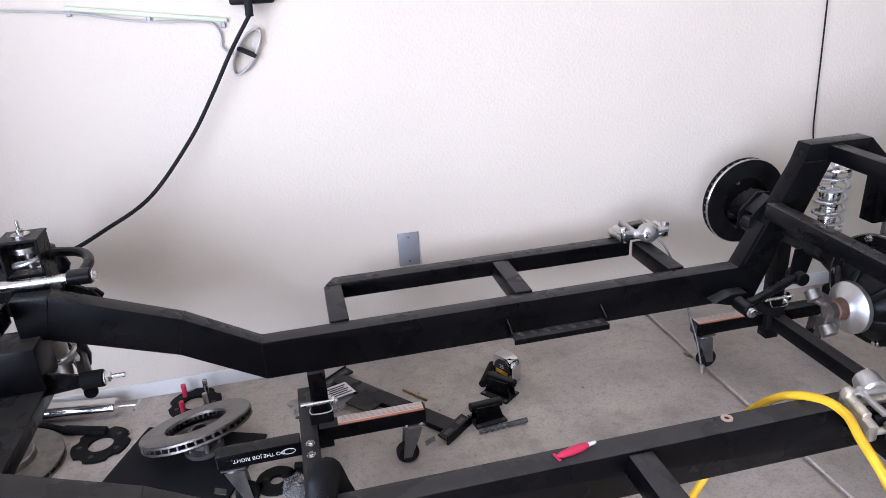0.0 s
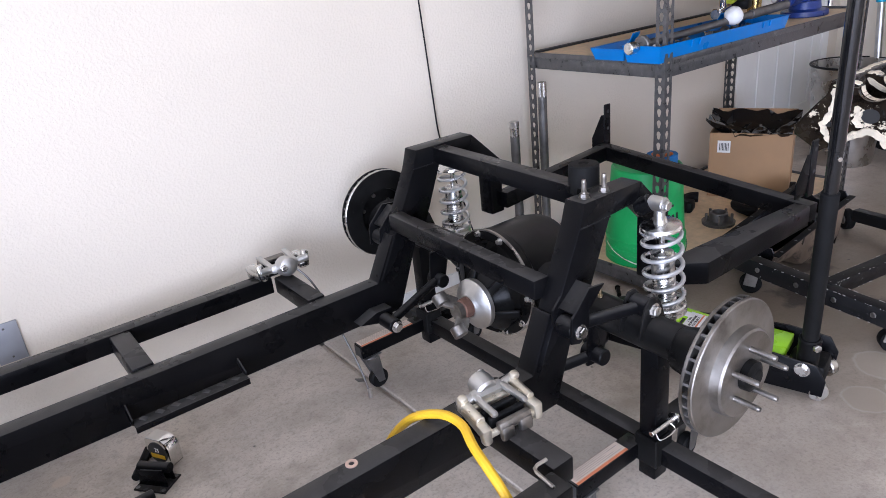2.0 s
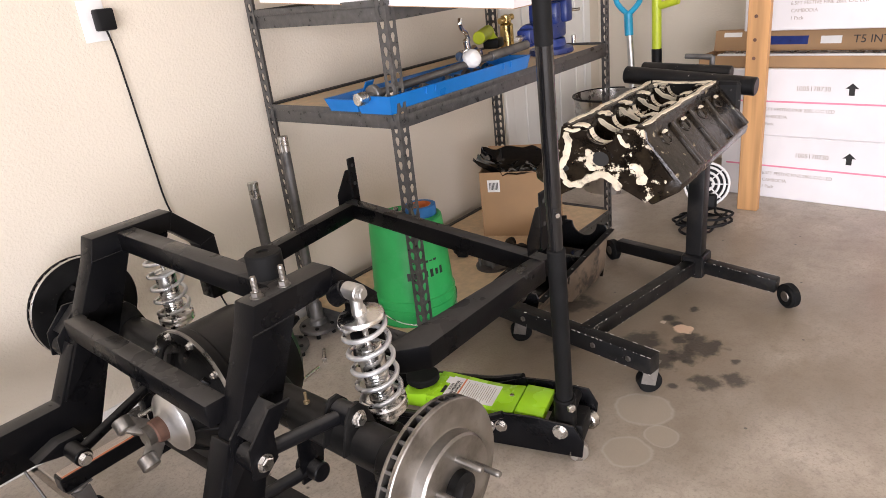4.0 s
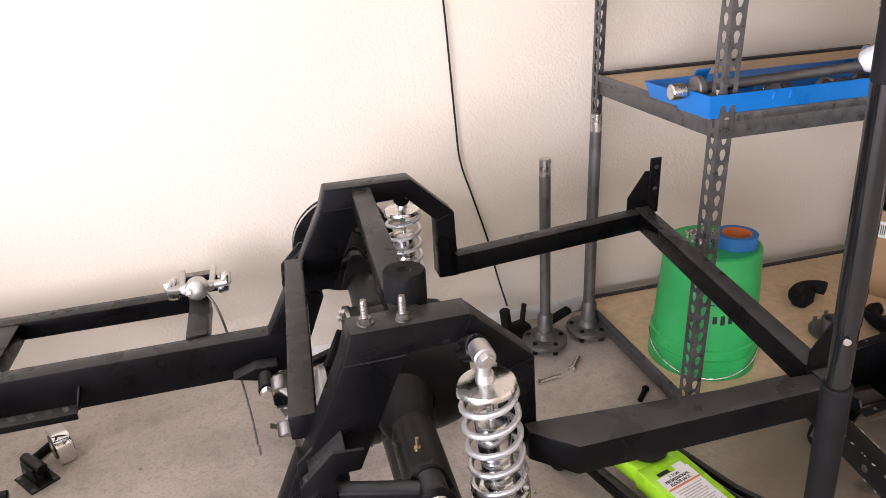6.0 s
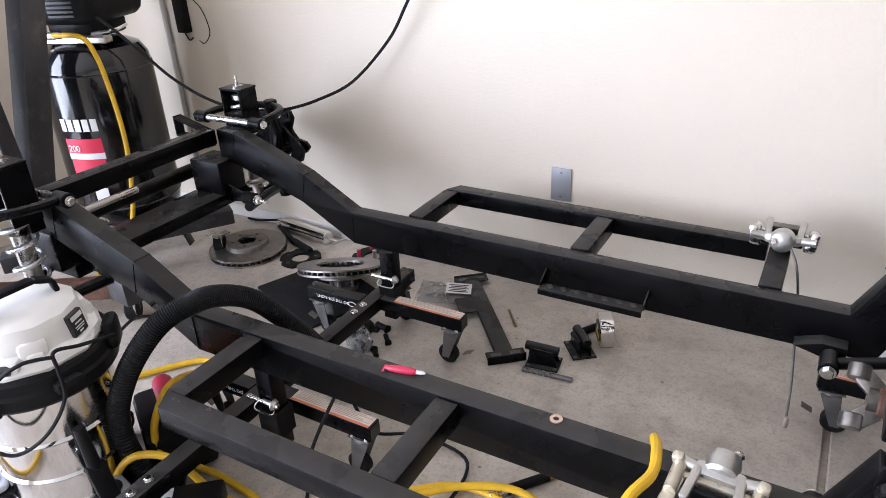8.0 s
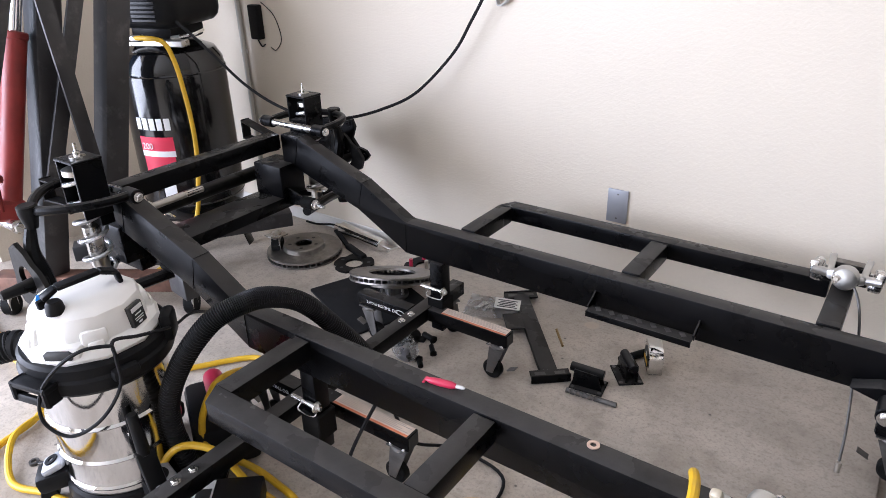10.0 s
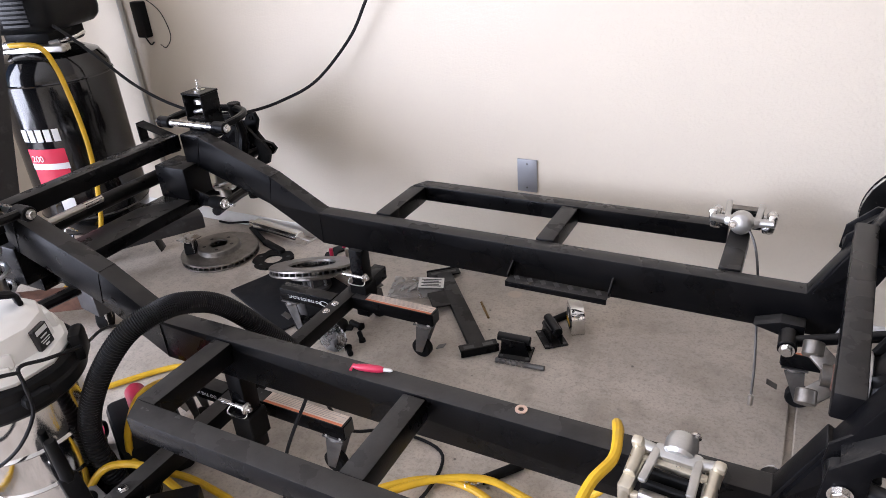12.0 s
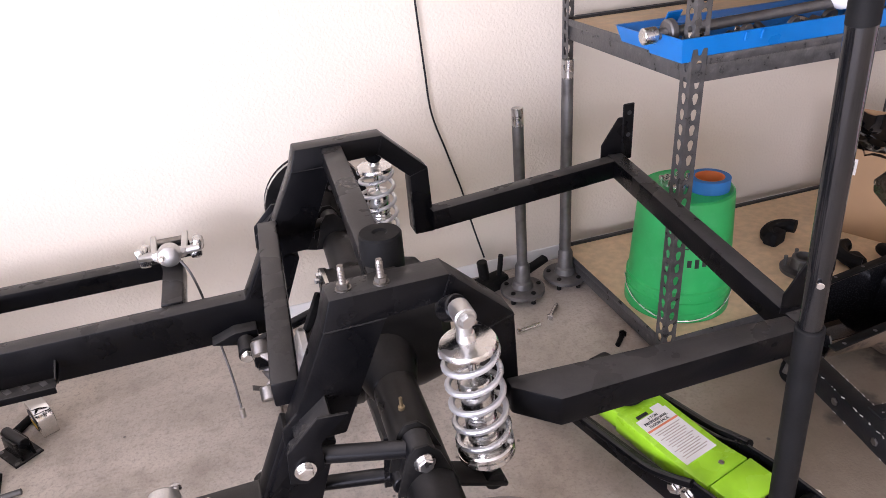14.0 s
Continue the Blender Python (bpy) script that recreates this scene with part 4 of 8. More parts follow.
# cast caliper bracket at the far front hub
bm = bmx()
prism(bm, [(-0.396, 0.587), (-0.34, 0.596), (-0.301, 0.565), (-0.267, 0.57), (-0.244, 0.605), (-0.216, 0.601), (-0.205, 0.574), (-0.222, 0.531), (-0.196, 0.5), (-0.16, 0.493), (-0.143, 0.473), (-0.163, 0.45), (-0.216, 0.458), (-0.289, 0.425), (-0.351, 0.43), (-0.407, 0.458), (-0.443, 0.492), (-0.407, 0.52)], 2.652, 2.668, 0.003)
cal_bracket = part("caliper_bracket", bm, BLACK, chassis, "black cast caliper bracket")
for x, z, r in ((-0.233, 0.585, 0.008), (-0.167, 0.472, 0.008), (-0.317, 0.548, 0.009), (-0.295, 0.52, 0.014), (-0.34, 0.466, 0.01), (-0.25, 0.469, 0.008)):
    bm = bmx()
    lathe(bm, [(r * 0.55, 0), (r * 1.5, 0), (r * 1.5, 0.005), (r * 0.55, 0.005)], pose(x, 2.6515, z, 90, 0, 0), 18, True)
    part("boss", bm, BLACK, cal_bracket)

# ---- dollies under the frame ----
def caster(parent, x, y, top, yaw=0):
    m = pose(x, y, 0, 0, 0, yaw)
    bm = bmx()
    box(bm, (0.062, 0.05, 0.004), m @ Matrix.Translation((0, 0, top - 0.002)), 0.001)
    for q in (1, -1):
        prism(bm, [(-0.024, top - 0.012), (0.024, top - 0.012), (0.034, 0.024), (0.012, 0.024)], q * 0.018 - 0.0012, q * 0.018 + 0.0012, 0, m)
    lathe(bm, [(0, top - 0.004), (0.024, top - 0.004), (0.026, top - 0.01), (0.022, top - 0.016), (0, top - 0.016)], m, 20)
    box(bm, (0.03, 0.022, 0.003), m @ pose(-0.045, 0, 0.05, 0, 25, 0), 0.001)
    c = part("caster", bm, IRON, parent, "dark steel swivel caster with a black wheel")
    bm = bmx()
    w = m @ pose(0.02, 0, 0.031, 90, 0, 0)
    lathe(bm, [(0.008, -0.012), (0.026, -0.013), (0.031, -0.009), (0.031, 0.009), (0.026, 0.013), (0.008, 0.012)], w, 28, True)
    part("wheel", bm, RUBBER, c)
    for u in (-0.02, 0.02):
        bm = bmx()
        hexhead(bm, m @ Vector((u, 0.015, top)), (0, 0, 1), 0.007, 0.006)
        part("bolt", bm, ZINC, c)


def dolly(name, label, xb, y0, y1, arms, posts):
    """A low cross bar on casters with arms along the car, each arm with a warning label, and posts that carry the frame."""
    d = thing(name, label, "car dolly", pose(xb, (y0 + y1) / 2, 0), group="dollies under the frame")
    bm = bmx()
    beam(bm, (xb[0] if isinstance(xb, tuple) else xb, y0, 0.148), (xb, y1, 0.148), 0.045, 0.045, 0.003)
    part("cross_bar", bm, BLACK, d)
    for x0, x1, y, sticker in arms:
        bm = bmx()
        beam(bm, (x0, y, 0.15), (x1, y, 0.15), 0.042, 0.042, 0.003)
        a = part("arm", bm, BLACK, d)
        s = 1 if x1 > x0 else -1
        if sticker:
            bm = bmx()
            block(bm, (min(x0 + s * 0.05, x1 - s * 0.005), y - 0.019, 0.1715), (max(x0 + s * 0.05, x1 - s * 0.005), y - 0.012, 0.1722))
            part("orange_stripe", bm, ORANGE, a, "orange edge of the warning label")
            bm = bmx()
            block(bm, (min(x0 + s * 0.05, x1 - s * 0.005), y - 0.012, 0.1715), (max(x0 + s * 0.05, x1 - s * 0.005), y + 0.018, 0.1722))
            part("warning_label", bm, CREAMLBL, a, "cream warning label")
            bm = bmx()
            lo, hi = sorted((x0 + s * 0.06, x1 - s * 0.01))
            for i in range(5):
                block(bm, (lo, y - 0.007 + 0.005 * i, 0.1722), (hi - 0.02 * (i % 3), y - 0.0055 + 0.005 * i, 0.1726))
            part("small_print", bm, FADED, a)
        bm = bmx()
        block(bm, (x1 - 0.002, y - 0.017, 0.133), (x1 + 0.002, y + 0.017, 0.167), 0.0)
        part("end_cap", bm, INK, a)
        caster(d, x1 - s * 0.035, y, 0.128, 180 if s > 0 else 0)
    for x, y, z in posts:
        bm = bmx()
        beam(bm, (x, y, 0.085), (x, y, z), 0.045, 0.045, 0.003)
        p = part("post", bm, BLACK, d)
        bm = bmx()
        rod(bm, (x - 0.05, y - 0.03, 0.235), (x + 0.045, y - 0.03, 0.235), 0.006, 12)
        hexhead(bm, (x + 0.03, y - 0.03, 0.235), (1, 0, 0), 0.011, 0.009)
        part("lock_pin", bm, ZINC, p)
        bm = bmx()
        block(bm, (x - 0.03, y - 0.03, 0.124), (x + 0.03, y + 0.03, 0.20), 0.003)
        part("collar", bm, BLACK_DULL, p)
        bm = bmx()
        sweep(bm, smoothed([(x + 0.024, y - 0.02, 0.225), (x + 0.026, y - 0.038, 0.21), (x - 0.026, y - 0.038, 0.21), (x - 0.024, y - 0.02, 0.225)], 4), 0.0017, 6)
        part("spring_clip", bm, ZINC, p)
    return d


front_dolly = dolly("car_dolly", "black steel car dolly with orange warning labels under the frame", 0.355, 1.33, 2.50,
                    [(0.38, 0.662, 2.312, True), (0.33, 0.125, 2.275, False), (0.40, 0.69, 1.815, True), (0.33, 0.15, 1.80, False)], [(0.392, 2.345, 0.318), (0.462, 1.735, 0.318)])
rear_dolly = dolly("car_dolly", "black steel car dolly with orange warning labels under the axle", 1.845, 1.22, 2.60,
                   [(1.82, 1.575, 2.485, True), (1.82, 1.60, 1.64, True), (1.87, 2.08, 2.485, False), (1.87, 2.08, 1.64, False)], [(1.838, 2.47, 0.425), (1.832, 1.60, 0.425)])
for y in (1.45, 1.405, 2.24, 2.195):
    bm = bmx()
    hexhead(bm, (0.355, y, 0.1705), (0, 0, 1), 0.009, 0.007)
    part("bolt", bm, ZINC, front_dolly)
caster(front_dolly, 0.355, 2.44, 0.126, 60)
caster(front_dolly, 0.355, 1.38, 0.126, 60)
lettering("lettering", "DO THE JOB RIGHT.", 0.0145, basis((0.225, 2.2535, 0.15), (-1, 0, 0), (0, 0, -1)), WHITEINK, front_dolly)
bm = bmx()
t = bmx()
sweep(t, [(0.016 * math.cos(a * 0.524), 0.008 * math.sin(a * 0.524), 0) for a in range(12)], 0.0012, 5, True)
t.transform(basis((0.30, 2.2535, 0.15), (-1, 0, 0), (0, 0, -1)))
join(bm, t)
part("oval_mark", bm, WHITEINK, front_dolly)
lettering("lettering", "DO THE JOB RIGHT.", 0.0145, basis((0.24, 1.7785, 0.15), (-1, 0, 0), (0, 0, -1)), WHITEINK, front_dolly)


# ---- brake calipers resting on the frame ----
def caliper(name, label, m, mat):
    """A single-piston slide caliper with its bracket; x runs along the two slide pins."""
    c = thing(name, label, "brake caliper", m, group="loose brake calipers")
    bm = bmx()
    for q in (1, -1):
        box(bm, (0.026, 0.10, 0.024), pose(q * 0.064, -0.008, 0.03, 0, 0, q * 5), 0.007, 2)
        rod(bm, (q * 0.066, -0.03, 0.044), (q * 0.066, 0.036, 0.048), 0.0115, 16)
        box(bm, (0.022, 0.02, 0.05), pose(q * 0.068, 0.034, 0.046, 10, q * 8, 0), 0.007, 2)
        box(bm, (0.022, 0.022, 0.036), pose(q * 0.068, -0.05, 0.02, -14, q * 5, 0), 0.007, 2)
    box(bm, (0.125, 0.014, 0.014), pose(0, 0.016, 0.038), 0.004, 2)
    box(bm, (0.12, 0.013, 0.016), pose(0, -0.05, 0.02), 0.005, 2)
    part("bracket", bm, mat, c, world=False)
    bm = bmx()
    lathe(bm, [(0, 0.0), (0.024, 0.0), (0.029, 0.006), (0.029, 0.03), (0.025, 0.042), (0.016, 0.048), (0, 0.049)], pose(0, 0.034, 0.046, -78, 0, 0), 28)
    box(bm, (0.086, 0.03, 0.026), pose(0, 0.036, 0.045, 12, 0, 0), 0.009, 2)
    for q in (1, -1):
        rod(bm, (q * 0.04, 0.036, 0.046), (q * 0.076, 0.04, 0.05), 0.011, 14)
        box(bm, (0.016, 0.085, 0.012), pose(q * 0.038, -0.005, 0.056, -6, 0, q * 3), 0.005, 2)
    body = part("caliper_body", bm, ALU, c, world=False)
    bm = bmx()
    for q in (1, -1):
        box(bm, (0.034, 0.016, 0.034), pose(q * 0.024, -0.066, 0.022, -12, 0, 0), 0.007, 2)
    box(bm, (0.085, 0.02, 0.02), pose(0, -0.056, 0.036, -20, 0, 0), 0.006, 2)
    part("caliper_bridge", bm, BRAKE, c, "grey cast bridge of the caliper", world=False)
    for y in (-0.03, -0.004):
        bm = bmx()
        box(bm, (0.092, 0.012, 0.034), pose(0, y, 0.026), 0.003)
        part("brake_pad", bm, RUBBER, c, world=False)
    for x, y, z in ((0.018, 0.07, 0.05),):
        bm = bmx()
        rod(bm, (x, y - 0.01, z), (x, y + 0.02, z + 0.008), 0.006, 12)
        hexhead(bm, (x, y + 0.012, z + 0.006), (0, 1, 0.2), 0.008, 0.008)
        part("bleed_screw", bm, ZINC, body, world=False)
    return c


far_cal = caliper("brake_caliper", "bright zinc brake caliper resting on the frame's outer tube", pose(1.432, 2.612, 0.418, 0, 0, 180), ZINC)
caliper("brake_caliper", "gold-plated brake caliper resting on the frame rail", pose(1.436, 1.668, 0.416, 8, 0, -4) @ Matrix.Scale(0.88, 4), CALIPER)
# its braided line hangs beside the rail
bm = bmx()
sweep(bm, smoothed([(1.445, 2.55, 0.468), (1.472, 2.52, 0.43), (1.49, 2.48, 0.37), (1.505, 2.43, 0.27), (1.518, 2.38, 0.17), (1.522, 2.347, 0.088)], 8), 0.0031, 8)
hose = solid("brake_hose", bm, IRON, "thin braided brake hose hanging from the caliper", "brake hose")
bm = bmx()
rod(bm, (1.522, 2.348, 0.105), (1.522, 2.345, 0.078), 0.007, 12)
ft = part("hose_fitting", bm, STEEL, hose)

# small things lying on the near rail
tube = thing("glue_tube", "small crumpled red tube with a white cap on the rail", "tube", pose(0.845, 1.738, ZT, 0, 0, 12) @ Matrix.Scale(0.85, 4))
bm = bmx()
sweep(bm, [(-0.05 + 0.011 * i, 0, 0.008) for i in range(8)], 0.01, 12, radii=[0.004, 0.0075, 0.0085, 0.0095, 0.0095, 0.0095, 0.009, 0.006])
box(bm, (0.006, 0.024, 0.003), pose(-0.052, 0, 0.006))
part("tube_body", bm, PINK, tube, world=False)
bm = bmx()
lathe(bm, [(0, 0), (0.005, 0), (0.0045, 0.016), (0.002, 0.022), (0, 0.022)], pose(0.027, 0, 0.008, 0, 90, 0), 12)
part("cap", bm, WHITE, tube, world=False)
bm = bmx()
lathe(bm, [(0.0055, 0), (0.0115, 0), (0.0115, 0.0022), (0.0055, 0.0022)], pose(1.158, 1.744, ZT + 0.0002), 24, True)
solid("copper_washer", bm, COPPER, "small copper crush washer lying on the rail", "washer")
bm = bmx()
sweep(bm, [(1.37, 1.455, 0.4245), (1.375, 1.50, 0.4245), (1.379, 1.508, 0.4245), (1.388, 1.512, 0.4245), (1.41, 1.511, 0.4245)], 0.0035, 6)
solid("hex_key", bm, STEEL, "small bent steel hex key on the frame tube", "hex key")

# ---- things on the floor ----
def rotor_on_floor(m, label, flip=False):
    r = thing("brake_rotor", label, "brake rotor", m, group="loose brake rotors")
    bm = bmx()
    lathe(bm, [(0.086, 0), (0.153, 0), (0.155, 0.002), (0.155, 0.008), (0.084, 0.008)], None, 56, True)
    lathe(bm, [(0.084, 0.020), (0.155, 0.020), (0.155, 0.026), (0.153, 0.028), (0.09, 0.028), (0.086, 0.030), (0.084, 0.048), (0.080, 0.051), (0.036, 0.051), (0.035, 0.045), (0.075, 0.043)], None, 56)
    part("disc", bm, BRAKE, r, world=False)
    bm = bmx()
    for i in range(40):
        box(bm, (0.06, 0.005, 0.0125), pose(0, 0, 0, 0, 0, 360 * i / 40) @ pose(0.122, 0, 0.014))
    part("vane_ring", bm, IRON, r, world=False)
    for i in range(5):
        a = 2 * math.pi * i / 5 + 0.3
        bm = bmx()
        lathe(bm, [(0, 0.0512), (0.0075, 0.0512), (0.0075, 0.0516), (0, 0.0516)], pose(0.057 * math.cos(a), 0.057 * math.sin(a), 0), 14)
        part("lug_hole", bm, INK, r, world=False)
    return r


rotor_on_floor(pose(-0.50, 2.605, 0.0), "bare steel brake rotor lying on the concrete, hat upwards")
rotor_on_floor(pose(0.04, 2.53, 0.10, 180 - 17, -9, 0), "bare steel brake rotor leaning on a hub beside the mat")
hub = thing("wheel_hub", "small grey cast hub under the tilted brake rotor", "wheel hub", pose(0.05, 2.52, 0.012))
bm = bmx()
lathe(bm, [(0.03, 0.0), (0.055, 0.0), (0.055, 0.012), (0.032, 0.016), (0.032, 0.065), (0.022, 0.068), (0.02, 0.0)], None, 28)
part("hub_body", bm, IRON, hub, world=False)
for i in range(5):
    a = 2 * math.pi * i / 5
    bm = bmx()
    rod(bm, (0.043 * math.cos(a), 0.043 * math.sin(a), 0.012), (0.043 * math.cos(a), 0.043 * math.sin(a), 0.05), 0.006, 10)
    part("stud", bm, STEEL, hub, world=False)


def adapter_plate(m, label):
    p = thing("adapter_plate", label, "steel plate", m, group="round adapter plates")
    bm = bmx()
    n = 40
    t = bmx()
    ro = [0.082 - (0.01 if i % 8 in (0, 1) else 0) for i in range(n)]
    ri = 0.036
    vs = []
    for z in (0, 0.008):
        vs.append(([t.verts.new((ro[i] * math.cos(2 * math.pi * i / n), ro[i] * math.sin(2 * math.pi * i / n), z)) for i in range(n)], [t.verts.new((ri * math.cos(2 * math.pi * i / n), ri * math.sin(2 * math.pi * i / n), z)) for i in range(n)]))
    for i in range(n):
        j = (i + 1) % n
        (a, b), (c, d) = vs
        t.faces.new((a[i], a[j], b[j], b[i])), t.faces.new((c[i], c[j], d[j], d[i])), t.faces.new((a[i], a[j], c[j], c[i])), t.faces.new((b[i], b[j], d[j], d[i]))
    bmesh.ops.recalc_face_normals(t, faces=t.faces)
    join(bm, t)
    part("ring", bm, BLACK_DULL, p, world=False)
    for i in range(5):
        a = 2 * math.pi * (i + 0.4) / 5
        bm = bmx()
        lathe(bm, [(0, 0.008), (0.007, 0.008), (0.007, 0.0086), (0, 0.0086)], pose(0.059 * math.cos(a), 0.059 * math.sin(a), 0), 12)
        part("hole", bm, INK, p, world=False)
    return p


adapter_plate(pose(-0.255, 2.64, 0.0, 0, 0, 10), "round black slotted steel adapter plate on the concrete")
ring = adapter_plate(pose(0.0, 2.775, 0.0, 0, 0, 30), "round black steel adapter plate with studs and red caps")
for i, (a, h, red) in enumerate(((0.4, 0.05, False), (1.7, 0.045, True), (3.6, 0.04, True), (5.0, 0.05, False))):
    bm = bmx()
    rod(bm, (0.055 * math.cos(a), 0.055 * math.sin(a), 0.008), (0.055 * math.cos(a), 0.055 * math.sin(a), 0.008 + h), 0.008, 12, 0.008)
    part("stud", bm, PINK if red else STEEL, ring, "red rubber cap" if red else "", world=False)

kneel = thing("kneeling_mat", "thin black foam kneeling mat lying on the concrete", "mat", pose(-0.01, 2.46, 0, 0, 0, -22))
bm = bmx()
box(bm, (0.38, 0.32, 0.012), pose(0, 0, 0.006), 0.005, 2)
part("foam", bm, MATFOAM, kneel, world=False)
bm = bmx()
bars(bm, [(-0.03 + 0.014 * i, 0, 0.009, 0.013) for i in range(5)] + [(-0.06, 0, 0.022, 0.008)], pose(-0.08, 0.08, 0.0125, 0, 0, 190))
part("printed_mark", bm, WHITEINK, kneel, world=False)

gun = thing("grease_gun", "chrome grease gun with a black rubber grip by the wall", "grease gun", pose(-0.37, 2.815, 0.0, 0, 0, 171))
bm = bmx()
rod(bm, (-0.14, 0, 0.03), (0.13, 0, 0.03), 0.028, 24)
rod(bm, (0.13, 0, 0.03), (0.17, 0, 0.03), 0.016, 16)
barrel = part("barrel", bm, CHROME, gun, world=False)
bm = bmx()
rod(bm, (-0.14, 0, 0.03), (-0.20, 0, 0.03), 0.004, 8)
rod(bm, (-0.20, -0.03, 0.03), (-0.20, 0.03, 0.03), 0.004, 8)
part("plunger", bm, STEEL, gun, world=False)
bm = bmx()
beam(bm, (0.15, 0.02, 0.02), (0.0, 0.075, 0.012), 0.02, 0.012, 0.003)
beam(bm, (0.0, 0.075, 0.012), (-0.14, 0.10, 0.012), 0.028, 0.02, 0.006)
part("lever", bm, RUBBER, gun, world=False)
bm = bmx()
sweep(bm, smoothed([(0.165, 0, 0.03), (0.22, -0.01, 0.018), (0.30, 0.02, 0.008), (0.36, 0.03, 0.008)], 6), 0.005, 8)
part("grease_hose", bm, RUBBER, gun, world=False)

tape_m = thing("tape_measure", "chrome and black tape measure standing on the concrete", "tape measure", pose(0.993, 2.617, 0, 0, 0, -62) @ Matrix.Scale(1.14, 4))
bm = bmx()
prism(bm, [(-0.038, 0), (0.036, 0), (0.038, 0.004), (0.038, 0.05), (0.03, 0.068), (0.014, 0.076), (-0.03, 0.076), (-0.038, 0.068)], -0.019, 0.019, 0.004)
case = part("case", bm, CHROME, tape_m, world=False)
for s in (1, -1):
    bm = bmx()
    lathe(bm, [(0, 0), (0.03, 0), (0.03, 0.0012), (0, 0.0012)], pose(0, s * 0.0192, 0.037, -90 * s, 0, 0), 28)
    part("dial_label", bm, INK, case, "black round label", world=False)
    bm = bmx()
    bars(bm, [(0, -0.01, 0.045, 0.012)], basis((0, s * 0.0208, 0.037), (-s, 0, 0), (0, 0, 1)))
    part("yellow_band", bm, YELLOW, case, "yellow label band", world=False)
lettering("number", "25", 0.018, basis((tape_m.matrix_basis @ Vector((0, -0.0207, 0.044)))[:], tape_m.matrix_basis.to_3x3() @ Vector((1, 0, 0)), (0, 0, 1)), WHITEINK, tape_m)


def drill(m, L, r, label, mat):
    bm = bmx()
    n = 60
    pts = []
    t = bmx()
    rings = []
    for i in range(n + 1):
        u = i / n
        x = u * L * 0.6
        tw = u * 16
        rings.append([t.verts.new((x, r * (1.0 if k % 4 < 2 else 0.66) * math.cos(2 * math.pi * k / 8 + tw), r * (1.0 if k % 4 < 2 else 0.66) * math.sin(2 * math.pi * k / 8 + tw))) for k in range(8)])
    for p, q in zip(rings, rings[1:]):
        for k in range(8):
            t.faces.new((p[k], p[(k + 1) % 8], q[(k + 1) % 8], q[k]))
    t.faces.new(rings[0])
    bmesh.ops.recalc_face_normals(t, faces=t.faces)
    join(bm, t)
    rod(bm, (L * 0.6, 0, 0), (L, 0, 0), r * 0.92, 14)
    return solid("drill_bit", bm, mat, label, "drill bit", m @ Matrix.Translation((0, 0, r)), "loose drill bits")


drill(pose(0.826, 2.362, 0, 0, 0, 5), 0.15, 0.0085, "large dark twist drill bit lying on the concrete", IRON)
drill(pose(0.652, 2.645, 0, 0, 0, -52), 0.10, 0.0045, "small bronze twist drill bit on the concrete", M("bronze_bit", (0.32, 0.22, 0.1), 0.35, 1))
bm = bmx()
rod(bm, (0.90, 2.585, 0.012), (0.965, 2.69, 0.012), 0.012, 14)
solid("steel_pin", bm, BLACK_DULL, "short black steel pin beside the tape measure", "pin")


def mount_bracket(m, label):
    b = thing("mount_bracket", label, "bracket", m, group="loose engine mounts")
    bm = bmx()
    box(bm, (0.10, 0.075, 0.006), pose(0, 0, 0.003), 0.002)
    plate = part("base_plate", bm, BLACK, b, world=False)
    bm = bmx()
    prism(bm, [(-0.045, 0.006), (0.045, 0.006), (0.03, 0.055), (-0.04, 0.06)], 0.012, 0.017, 0.001)
    prism(bm, [(-0.045, 0.006), (0.045, 0.006), (0.03, 0.055), (-0.04, 0.06)], -0.02, -0.015, 0.001)
    part("gusset", bm, BLACK, b, world=False)
    bm = bmx()
    rod(bm, (-0.055, -0.002, 0.058), (0.045, -0.002, 0.052), 0.014, 16)
    part("sleeve", bm, BLACK, b, world=False)
    for x in (-0.04, 0.04):
        for y in (-0.028, 0.028):
            bm = bmx()
            lathe(bm, [(0, 0.006), (0.006, 0.006), (0.006, 0.0066), (0, 0.0066)], pose(x, y, 0), 12)
            part("hole", bm, IRON, plate, world=False)
    return b


mount_bracket(pose(0.868, 2.425, 0, 0, 0, 8), "black steel engine mount bracket lying on the concrete")
mount_bracket(pose(0.942, 2.535, 0, 0, 0, 128), "black steel engine mount bracket lying askew on the concrete")

cross = thing("gearbox_crossmember", "long flat black steel crossmember lying on the concrete", "crossmember", pose(0.62, 2.555, 0, 0, 0, -50))
bm = bmx()
box(bm, (0.48, 0.055, 0.02), pose(-0.03, 0, 0.014), 0.004, 2)
box(bm, (0.10, 0.065, 0.006), pose(-0.09, -0.055, 0.02), 0.002)
part("beam", bm, BLACK, cross, world=False)
for x in (-0.26, 0.215):
    bm = bmx()
    box(bm, (0.035, 0.12, 0.006), pose(x, 0, 0.02, 0, 10, 0), 0.002)
    box(bm, (0.006, 0.12, 0.03), pose(x + (0.018 if x > 0 else -0.018), 0, 0.016), 0.002)
    fl = part("flange", bm, BLACK, cross, world=False)
    for y in (-0.03, 0.03):
        bm = bmx()
        box(bm, (0.012, 0.032, 0.001), pose(x, y, 0.0238, 0, 10, 0))
        part("slot", bm, IRON, fl, world=False)

